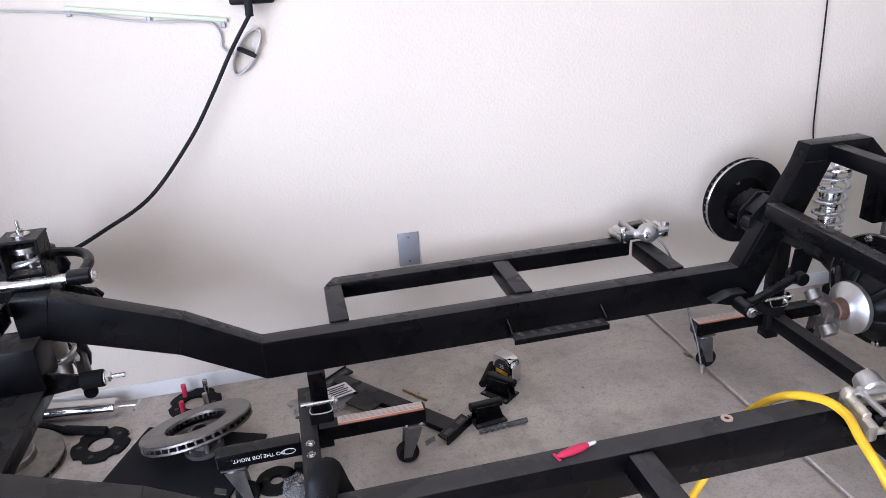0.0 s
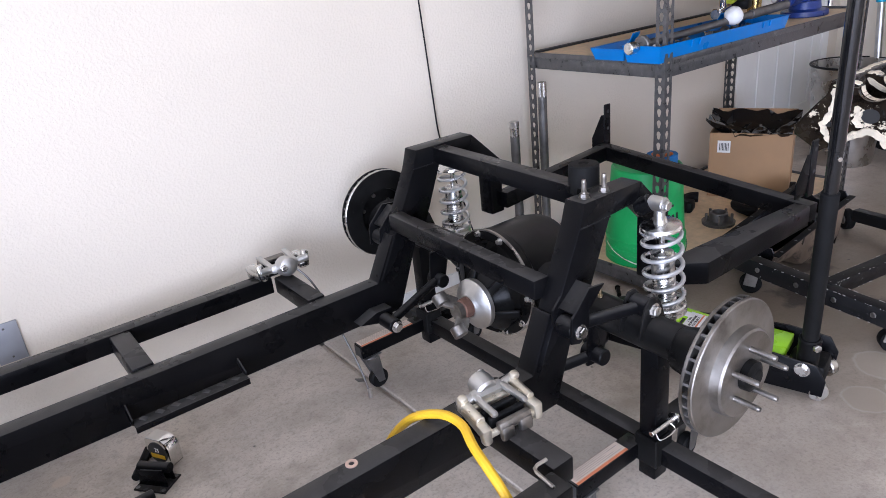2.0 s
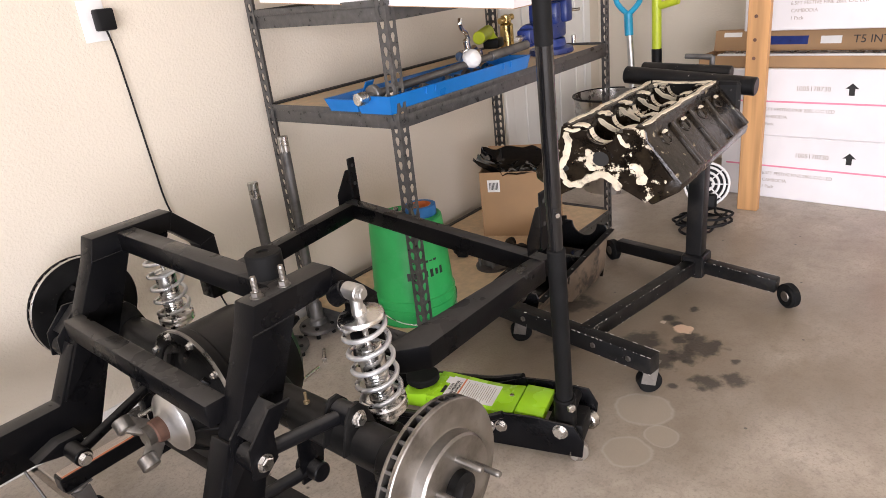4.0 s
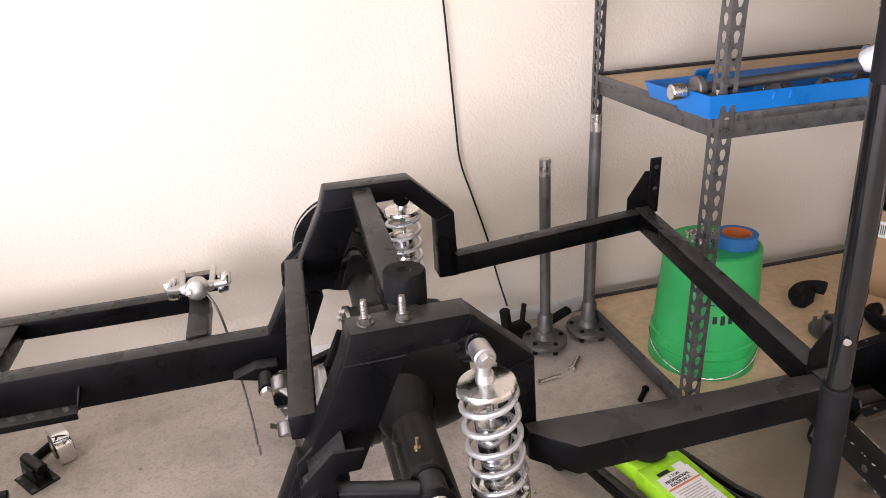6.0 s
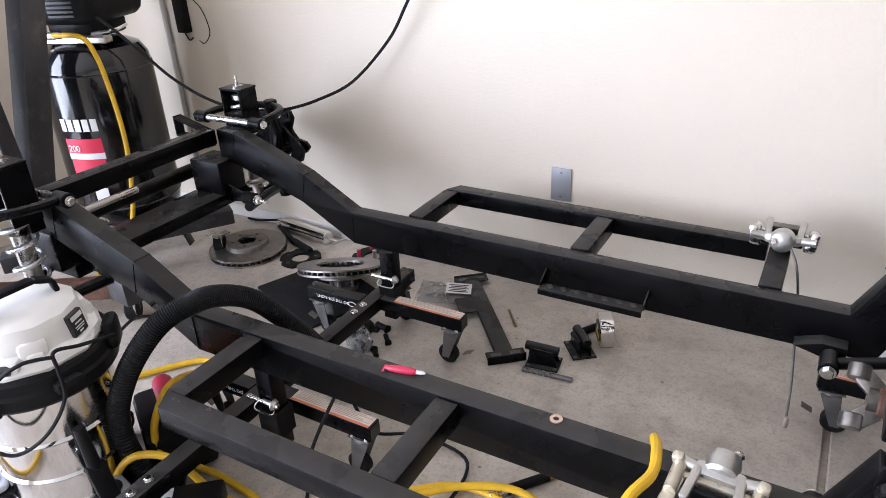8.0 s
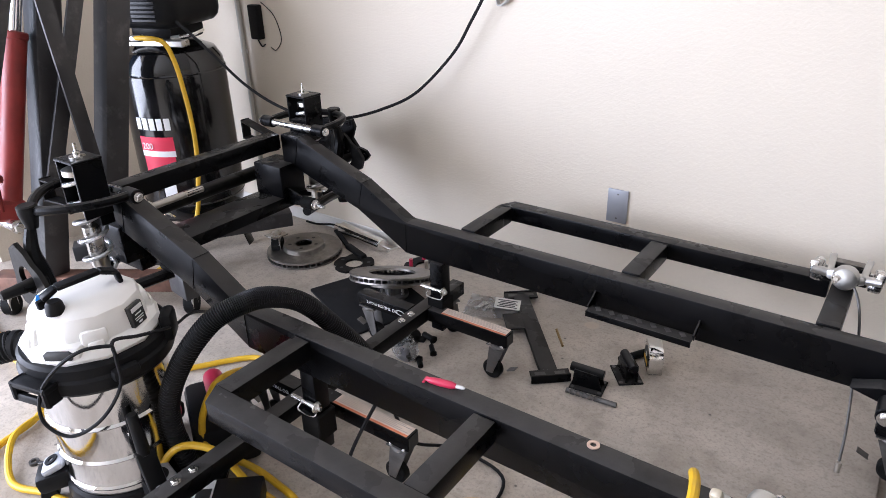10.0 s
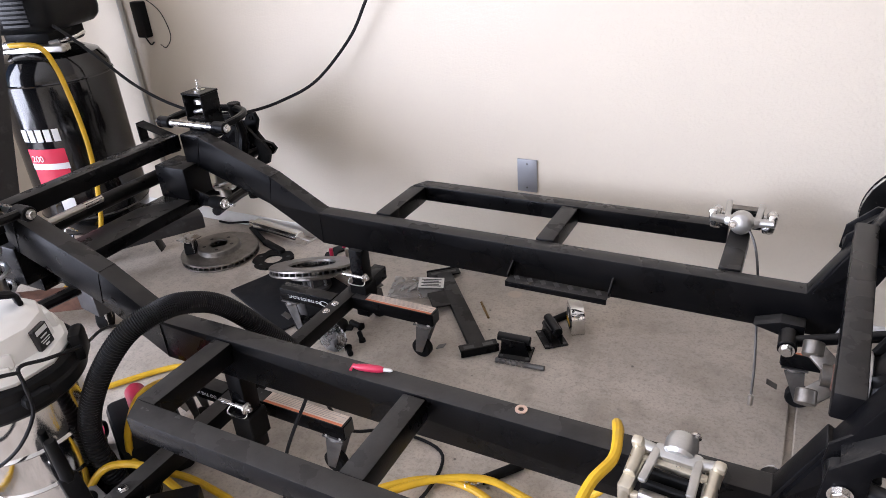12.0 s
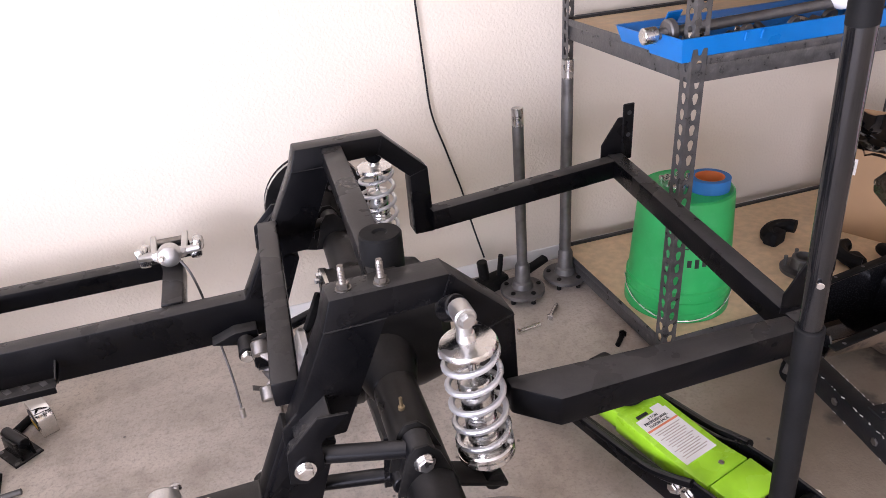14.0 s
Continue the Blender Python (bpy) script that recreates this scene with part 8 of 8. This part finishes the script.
for a in (-76, 125):
    bm = bmx()
    box(bm, (0.035, 0.105, 0.016), at(0.170, a, 0.410), 0.006, 2)
    box(bm, (0.012, 0.10, 0.020), at(0.179, a, 0.378, -10), 0.005, 2)
    for q in (-0.044, 0.044):
        box(bm, (0.04, 0.014, 0.048), at(0.168, a, 0.394) @ Matrix.Translation((0, q, 0)), 0.004)
    part("rim_latch", bm, PLASTIC, rim, world=False)
for a in (45, -10):
    bm = bmx()
    box(bm, (0.03, 0.06, 0.07 if a > 0 else 0.03), at(0.162, a, 0.44 if a > 0 else 0.41), 0.012, 2)
    part("hose_clip", bm, PLASTIC, rim, world=False)
bm = bmx()
lathe(bm, [(0.146, 0.444), (0.148, 0.452), (0.140, 0.466), (0.122, 0.474), (0.117, 0.510), (0.110, 0.530), (0.096, 0.540), (0.082, 0.546), (0.04, 0.549), (0, 0.549)], Matrix.Rotation(0.25, 4, "Z"), 11)
lid = part("lid", bm, CREAMCAP, vac, "angular cream plastic motor lid", world=False)
for a, w, h in ((-24, 0.055, 0.036), (-96, 0.05, 0.05), (75, 0.06, 0.05), (130, 0.06, 0.05), (185, 0.06, 0.05)):
    bm = bmx()
    box(bm, (0.028, w, h), at(0.113, a, 0.486, -14), 0.010, 2)
    box(bm, (0.02, w * 0.6, h * 0.5), at(0.126, a, 0.474, -14), 0.006, 2)
    part("lid_rib", bm, CREAMCAP, lid, world=False)
bm = bmx()
box(bm, (0.05, 0.085, 0.03), at(0.115, -55, 0.468, -6), 0.010, 2)
part("grip_hood", bm, CREAMCAP, lid, world=False)
bm = bmx()
prism(bm, [(-0.030, -0.010), (0.026, -0.010), (0.032, 0.006), (0.022, 0.011), (-0.024, 0.011), (-0.032, 0.004)], -0.004, 0.004, 0.001, at(0.1395, -55, 0.467, -6) @ pose(0, 0, 0, 0, 0, 90))
part("grip_recess", bm, INK, lid, "dark grip recess", world=False)
bm = bmx()
band = [Vector((0.006, -0.086, 0.545)), Vector((0.008, -0.088, 0.566)), Vector((0.014, -0.058, 0.582)), Vector((0.026, 0.032, 0.586)), Vector((0.032, 0.066, 0.572)), Vector((0.033, 0.070, 0.545))]
for p, q in zip(band, band[1:]):
    beam(bm, p, q, 0.026, 0.012, 0.004)
part("carry_handle", bm, PLASTIC, vac, "black flat carry handle", world=False)
bm = bmx()
lathe(bm, [(0, -0.004), (0.020, -0.004), (0.017, 0.018), (0.013, 0.024), (0, 0.024)], pose(0.036, -0.078, 0.543), 18)
part("switch_knob", bm, PLASTIC, vac, world=False)
bm = bmx()
box(bm, (0.03, 0.025, 0.004), at(0.075, 240, 0.5475), 0.001)
part("switch_label", bm, BLUE, vac, "blue switch label", world=False)
spot = at(0.1195, 24, 0.496, -7)
bm = bmx()
box(bm, (0.012, 0.046, 0.05), spot, 0.002)
lb = part("name_plate", bm, INK, lid, "black name plate", world=False)
bm = bmx()
for w, h, z in ((0.036, 0.010, 0.015), (0.022, 0.003, 0.002), (0.03, 0.002, -0.006), (0.026, 0.002, -0.011), (0.012, 0.004, -0.018)):
    box(bm, (0.001, w, h), spot @ pose(0.0063, 0, z))
part("plate_print", bm, WHITEINK, lb, world=False)
bm = bmx()
rod(bm, at(0.13, 215, 0.405).translation, at(0.185, 215, 0.405).translation, 0.031, 24)
rod(bm, at(0.175, 215, 0.405).translation, at(0.195, 215, 0.405).translation, 0.035, 24)
lathe(bm, [(0.033 + 0.003 * (i % 2), 0.005 * i) for i in range(9)], axes(at(0.192, 215, 0.405).translation, at(0.25, 218, 0.395).translation) @ pose(0, 0, 0, 0, 90, 0), 20)
part("inlet_port", bm, PLASTIC, vac, "black ribbed inlet elbow", world=False)
nozzle = thing("crevice_nozzle", "flat black crevice nozzle standing against the vacuum", "vacuum nozzle", at(0.165, -13, 0))
nozzle.matrix_basis = Matrix.Translation(VC) @ at(0.165, -13, 0)
bm = bmx()
beam(bm, (0.022, 0.014, 0.004), (0.0, 0.0, 0.20), 0.042, 0.022, 0.006, (1, 0, 0))
part("blade", bm, PLASTIC, nozzle, world=False)
bm = bmx()
rod(bm, (0.0, 0.0, 0.19), (-0.004, -0.004, 0.30), 0.015, 18, 0.012)
part("neck", bm, PLASTIC, nozzle, world=False)
# ribbed hose
path = smoothed([(0.30, 1.56, 0.035), (0.235, 1.515, 0.07), (0.217, 1.50, 0.229), (0.266, 1.52, 0.366), (0.336, 1.57, 0.480), (0.375, 1.63, 0.512), (0.387, 1.70, 0.502), (0.395, 1.79, 0.445), (0.408, 1.88, 0.33), (0.424, 1.95, 0.22), (0.43, 2.0, 0.10)], 36)
bm = bmx()
sweep(bm, path, 0.0235, 14, radii=[0.0252 if i % 2 else 0.0228 for i in range(len(path))])
vh = thing("vacuum_hose", "ribbed black vacuum hose arched over the frame rail", "vacuum hose", pose(0.30, 1.56, 0))
part("ribbed_tube", bm, PLASTIC, vh)
bm = bmx()
rod(bm, path[0], path[6], 0.0295, 20)
part("end_cuff", bm, RUBBER, vh)
bm = bmx()
rod(bm, path[-1], path[-8], 0.0295, 20)
part("end_cuff", bm, RUBBER, vh)
# cord draped over the vacuum
bm = bmx()
sweep(bm, smoothed([(0.257, 1.397, 0.493), (0.235, 1.348, 0.501), (0.198, 1.305, 0.468), (0.153, 1.277, 0.401), (0.141, 1.272, 0.327), (0.188, 1.297, 0.296), (0.234, 1.345, 0.328), (0.255, 1.391, 0.393), (0.257, 1.397, 0.463), (0.245, 1.407, 0.495), (0.250, 1.460, 0.481), (0.208, 1.560, 0.437), (0.006, 1.776, 0.300), (0.02, 2.02, 0.10), (0.08, 2.15, 0.02)], 8), 0.004, 7)
solid("extension_lead", bm, CABLE, "thin black power cord looped over the vacuum rim", "cord")
bm = bmx()
sweep(bm, smoothed([(0.62, 1.83, 0.30), (0.60, 1.80, 0.24), (0.555, 1.74, 0.10), (0.56, 1.70, 0.01), (0.62, 1.64, 0.008), (0.72, 1.70, 0.008), (0.86, 1.76, 0.008), (0.86, 1.95, 0.008), (0.70, 1.98, 0.008), (0.62, 1.90, 0.05), (0.62, 1.83, 0.20)], 8), 0.0045, 7)
solid("extension_lead", bm, CABLE, "thin black cord hanging through the frame to the floor", "cord")
pl = thing("step_platform", "black plastic step tool case with printed pictures", "case", pose(0.44, 1.43, 0, 0, 0, 40))
bm = bmx()
box(bm, (0.17, 0.26, 0.085), pose(0, 0, 0.045), 0.008, 2)
part("case_body", bm, PLASTIC, pl, world=False)
bm = bmx()
for i in range(8):
    for j in range(8):
        box(bm, (0.009, 0.009, 0.004), pose(-0.002 + 0.0115 * i, -0.115 + 0.0125 * j, 0.089), 0.001)
part("tread", bm, PLASTIC, pl, world=False)
bm = bmx()
box(bm, (0.05, 0.22, 0.001), pose(-0.05, 0.01, 0.0885))
lb = part("label", bm, PAPER, pl, "white picture label", world=False)
for i in range(4):
    bm = bmx()
    box(bm, (0.034, 0.036, 0.001), pose(-0.046, -0.075 + 0.05 * i, 0.0895))
    box(bm, (0.02, 0.012, 0.001), pose(-0.046, -0.075 + 0.05 * i, 0.0905, 0, 0, 30))
    part("picture", bm, INK if i % 2 else IRON, lb, world=False)
grinder = thing("impact_wrench", "dark red and black air tool lying behind the vacuum", "air tool", pose(0.17, 1.66, 0.13, 0, 0, -30))
bm = bmx()
rod(bm, (-0.09, 0, 0.03), (0.09, 0, 0.05), 0.026, 20)
part("tool_body", bm, PINK, grinder, world=False)
bm = bmx()
box(bm, (0.24, 0.16, 0.13), pose(-0.02, 0, -0.065), 0.02, 2)
part("tool_case", bm, PLASTIC, grinder, world=False)
bm = bmx()
rod(bm, (0.09, 0, 0.05), (0.12, 0, 0.053), 0.018, 16)
part("nose", bm, ALU, grinder, world=False)
wr = thing("spanner", "combination spanner lying on the concrete by the vacuum", "spanner", pose(-0.12, 1.36, 0, 0, 0, 25))
bm = bmx()
beam(bm, (-0.07, 0, 0.004), (0.06, 0, 0.004), 0.012, 0.006, 0.002)
lathe(bm, [(0.007, 0), (0.013, 0), (0.013, 0.008), (0.007, 0.008)], pose(-0.08, 0, 0), 16, True)
part("spanner_body", bm, IRON, wr, world=False)

# ---- engine hoist, folded ----
hoist = thing("engine_hoist", "folded dark grey engine hoist with a red hydraulic ram", "engine hoist", pose(-0.88, 1.95, 0))
bm = bmx()
beam(bm, (-0.75, 1.418, 0.245), (-0.75, 1.626, 0.72), 0.058, 0.058, 0.004, (1, 0, 0))
boom = part("boom_extension", bm, TANK, hoist, "black inner boom")
bm = bmx()
beam(bm, (-0.75, 1.592, 0.645), (-0.75, 1.954, 1.50), 0.08, 0.085, 0.005, (1, 0, 0))
part("boom", bm, HOIST, hoist)
for k in range(5):
    p = Vector((-0.709, 1.664 + 0.052 * k, 0.80 + 0.124 * k))
    bm = bmx()
    rod(bm, p, p + Vector((0.002, 0, 0)), 0.010, 12)
    part("pin_hole", bm, INK, boom)
bm = bmx()
rod(bm, (-0.712, 1.62, 0.715), (-0.69, 1.62, 0.715), 0.006, 10)
sweep(bm, [(-0.695, 1.634 + 0.016 * math.cos(a * 0.5), 0.718 + 0.007 * math.sin(a * 0.5)) for a in range(13)], 0.002, 6)
part("hitch_pin", bm, ZINC, boom)
bm = bmx()
rod(bm, (-0.925, 1.728, 0.43), (-0.925, 1.893, 0.955), 0.036, 24)
rod(bm, (-0.925, 1.889, 0.942), (-0.925, 1.897, 0.968), 0.039, 24)
ram = part("ram_cylinder", bm, RED, hoist, "dark red hydraulic ram")
bm = bmx()
rod(bm, (-0.925, 1.893, 0.955), (-0.90, 1.965, 1.21), 0.018, 18)
part("ram_rod", bm, CHROME, ram)
bm = bmx()
box(bm, (0.09, 0.10, 0.07), pose(-0.928, 1.715, 0.42, -17, 0, 0), 0.01)
rod(bm, (-0.89, 1.682, 0.43), (-0.875, 1.69, 0.56), 0.012, 12)
rod(bm, (-0.90, 1.66, 0.545), (-0.85, 1.70, 0.545), 0.013, 12)
part("ram_pump", bm, RED, ram)
bm = bmx()
rod(bm, (-0.97, 1.712, 0.37), (-0.87, 1.712, 0.37), 0.02, 16)
hexhead(bm, (-0.87, 1.712, 0.37), (1, 0, 0), 0.018, 0.015)
part("ram_pin", bm, ZINC, ram)
bm = bmx()
beam(bm, (-0.93, 1.785, 0.10), (-0.93, 2.138, 1.60), 0.085, 0.085, 0.005, (1, 0, 0))
part("mast", bm, HOIST, hoist)
bm = bmx()
beam(bm, (-0.86, 2.045, 0.40), (-0.86, 2.26, 1.25), 0.085, 0.085, 0.005, (1, 0, 0))
part("folded_leg", bm, HOIST, hoist)
bm = bmx()
beam(bm, (-0.80, 1.98, 0.50), (-0.80, 1.945, 1.12), 0.052, 0.012, 0.002, (1, 0, 0))
part("brace", bm, HOIST, hoist)
bm = bmx()
beam(bm, (-0.84, 1.84, 0.47), (-0.84, 2.13, 1.2), 0.05, 0.012, 0.002, (1, 0, 0))
part("brace", bm, HOIST, hoist)
bm = bmx()
beam(bm, (-1.10, 1.68, 0.115), (-0.50, 2.07, 0.115), 0.07, 0.06, 0.005)
part("base_beam", bm, RUST, hoist)
bm = bmx()
beam(bm, (-0.55, 2.05, 0.135), (-0.42, 2.03, 0.135), 0.09, 0.09, 0.005)
part("leg_socket", bm, HOIST, hoist)
bm = bmx()
beam(bm, (-1.0, 1.92, 0.16), (-0.55, 2.60, 0.16), 0.07, 0.06, 0.005)
part("base_beam", bm, HOIST, hoist)
for x, y in ((-1.04, 1.675), (-0.495, 2.045), (-0.60, 2.55)):
    bm = bmx()
    rod(bm, (x - 0.016, y - 0.012, 0.04), (x + 0.016, y + 0.012, 0.04), 0.04, 24)
    w = part("caster_wheel", bm, RUBBER, hoist)
    bm = bmx()
    box(bm, (0.07, 0.07, 0.006), pose(x, y, 0.083), 0.001)
    for q in (1, -1):
        box(bm, (0.005, 0.05, 0.055), pose(x + q * 0.021, y, 0.058, 0, 0, 35), 0.001)
    part("caster_fork", bm, ZINC, w)
# chain and hook at the boom's end
bm = bmx()
rod(bm, (-0.724, 1.424, 0.262), (-0.70, 1.424, 0.262), 0.012, 12)
part("chain_bolt", bm, ZINC, hoist)
for i in range(4):
    bm = bmx()
    pts = [(0.009 * math.cos(a * 0.785), 0, 0.017 * math.sin(a * 0.785)) for a in range(8)]
    t = bmx()
    sweep(t, pts, 0.0035, 6, True)
    t.transform(pose(-0.70, 1.43 + 0.004 * i, 0.24 - 0.024 * i, 0, 0, 90 * (i % 2) + 20))
    join(bm, t)
    part("chain_link", bm, ZINC, hoist)
bm = bmx()
t = bmx()
sweep(t, smoothed([(0, 0, 0.03), (0, 0, 0.0), (0.022, 0, -0.02), (0.024, 0, -0.045), (0.0, 0, -0.062), (-0.026, 0, -0.045), (-0.028, 0, -0.022)], 5), 0.008, 10, radii=[0.006 + 0.004 * math.sin(math.pi * i / 30) for i in range(31)])
t.transform(pose(-0.70, 1.445, 0.115, 0, 0, 50))
join(bm, t)
part("hook", bm, ZINC, hoist)

# ---- wall fittings and cables ----
cp = thing("cover_plate", "grey steel blank cover plate screwed to the wall", "cover plate", pose(0.741, Y1 - 0.004, 0.395))
bm = bmx()
box(bm, (0.07, 0.006, 0.115), None, 0.002, 2)
part("plate", bm, PLATE, cp, world=False)
for z in (-0.042, 0.042):
    bm = bmx()
    rod(bm, (0, -0.003, z), (0, -0.0045, z), 0.003, 10)
    part("screw", bm, IRON, cp, world=False)
ad = thing("power_adapter", "black plug-in power adapter on a white wall outlet", "power adapter", pose(2.188, Y1, 1.20))
bm = bmx()
box(bm, (0.075, 0.006, 0.115), pose(-0.02, -0.003, 0.0), 0.002, 2)
part("outlet_plate", bm, WHITE, ad, "white outlet plate", world=False)
bm = bmx()
box(bm, (0.05, 0.04, 0.06), pose(0, -0.026, 0), 0.006, 2)
part("adapter_body", bm, PLASTIC, ad, world=False)
bm = bmx()
sweep(bm, smoothed([(2.185, 2.838, 1.17), (2.202, 2.853, 1.10), (2.216, 2.856, 0.89), (2.225, 2.858, 0.75), (2.236, 2.858, 0.62), (2.275, 2.858, 0.49), (2.320, 2.856, 0.34), (2.345, 2.848, 0.22), (2.365, 2.80, 0.11)], 8), 0.003, 6)
solid("adapter_lead", bm, CABLE, "thin black cord hanging from the adapter down the wall", "cord")
ob = thing("wall_outlet", "black outlet box with plugs high on the wall", "outlet", pose(0.36, Y1, 1.23))
bm = bmx()
box(bm, (0.12, 0.05, 0.09), pose(0, -0.025, 0), 0.008, 2)
part("outlet_box", bm, PLASTIC, ob, world=False)
bm = bmx()
rod(bm, (-0.01, -0.055, -0.03), (-0.012, -0.055, -0.075), 0.011, 12)
part("plug", bm, CABLE, ob, world=False)
bm = bmx()
sweep(bm, smoothed([(0.349, 2.785, 1.16), (0.286, 2.80, 1.07), (0.215, 2.80, 0.955), (0.136, 2.80, 0.84), (0.012, 2.75, 0.706), (-0.111, 2.70, 0.642), (-0.20, 2.62, 0.618), (-0.33, 2.58, 0.605), (-0.495, 2.55, 0.643), (-0.60, 2.50, 0.72), (-0.691, 2.46, 0.817), (-0.78, 2.40, 0.93), (-0.86, 2.38, 0.97)], 8), 0.0055, 8)
solid("power_cable", bm, CABLE, "thick black power cable sagging from the outlet to the compressor", "cable")
bm = bmx()
rod(bm, (-0.117, Y1 - 0.006, 1.203), (0.285, Y1 - 0.006, 1.146), 0.007, 10)
rw = solid("cable_raceway", bm, HANDLE_LIME, "thin pale green cable strip along the wall", "raceway")
rw.data.materials[0] = M("pale_green_plastic", (0.62, 0.68, 0.5), 0.5)
for u in (0.02, 0.5, 0.97):
    bm = bmx()
    x, z = -0.117 + 0.402 * u, 1.203 - 0.057 * u
    box(bm, (0.012, 0.008, 0.022), pose(x, Y1 - 0.006, z - 0.01), 0.002)
    part("cable_clip", bm, PLATE, rw)
bm = bmx()
sweep(bm, smoothed([(-0.30, 2.860, 1.21), (-0.10, 2.860, 1.19), (0.02, 2.860, 1.165), (0.10, 2.860, 1.155), (0.20, 2.860, 1.148), (0.245, 2.860, 1.14), (0.262, 2.858, 1.11), (0.262, 2.858, 1.075), (0.30, 2.858, 1.05)], 8), 0.0035, 6)
solid("data_cable", bm, M("grey_cable", (0.45, 0.44, 0.42), 0.5), "thin grey cable along the wall", "cable")
bm = bmx()
wind = pose(0.325, 2.843, 1.06, 0, 34, 0)
sweep(bm, smoothed([wind @ Vector(((0.022 + 0.0008 * (a % 7)) * math.cos(a * 0.628), 0.0004 * a, 0.07 * math.sin(a * 0.628))) for a in range(50)], 3), 0.003, 6)
cb2 = solid("cable_bundle", bm, M("grey_cord", (0.5, 0.49, 0.47), 0.5), "bundled grey cord tied with a strap on the wall", "cable")
bm = bmx()
box(bm, (0.055, 0.03, 0.012), pose(0.325, 2.850, 1.06, 0, 28, 0), 0.003)
part("strap", bm, CABLE, cb2)
cn = thing("wall_conduit", "thin grey conduit running up the wall", "conduit", pose(-1.03, Y1 - 0.012, 0))
bm = bmx()
rod(bm, (0.02, 0, 0.02), (0, 0, TOP), 0.011, 14)
part("pipe", bm, M("painted_conduit", (0.42, 0.4, 0.35), 0.5), cn, world=False)
for z in (0.42, 0.75, 1.4):
    bm = bmx()
    box(bm, (0.045, 0.006, 0.018), pose(0.008, 0.006, z), 0.002)
    part("strap", bm, ZINC, cn, world=False)
sb = thing("door_opener_button", "black garage door control hanging on the wall", "wall control", pose(-0.905, Y1, 0.86))
bm = bmx()
box(bm, (0.055, 0.035, 0.14), pose(0, -0.0175, 0.02), 0.006, 2)
part("control_body", bm, PLASTIC, sb, world=False)
bm = bmx()
sweep(bm, smoothed([(0.0, -0.02, -0.05), (0.012, -0.012, -0.08), (0.03, -0.008, -0.07)], 6), 0.003, 6)
sweep(bm, smoothed([(0.03, -0.006, 0.10), (0.10, -0.005, 0.05), (0.13, -0.005, -0.04), (0.09, -0.005, -0.09), (0.06, -0.005, -0.08)], 6), 0.0018, 6)
part("control_wire", bm, CABLE, sb, world=False)
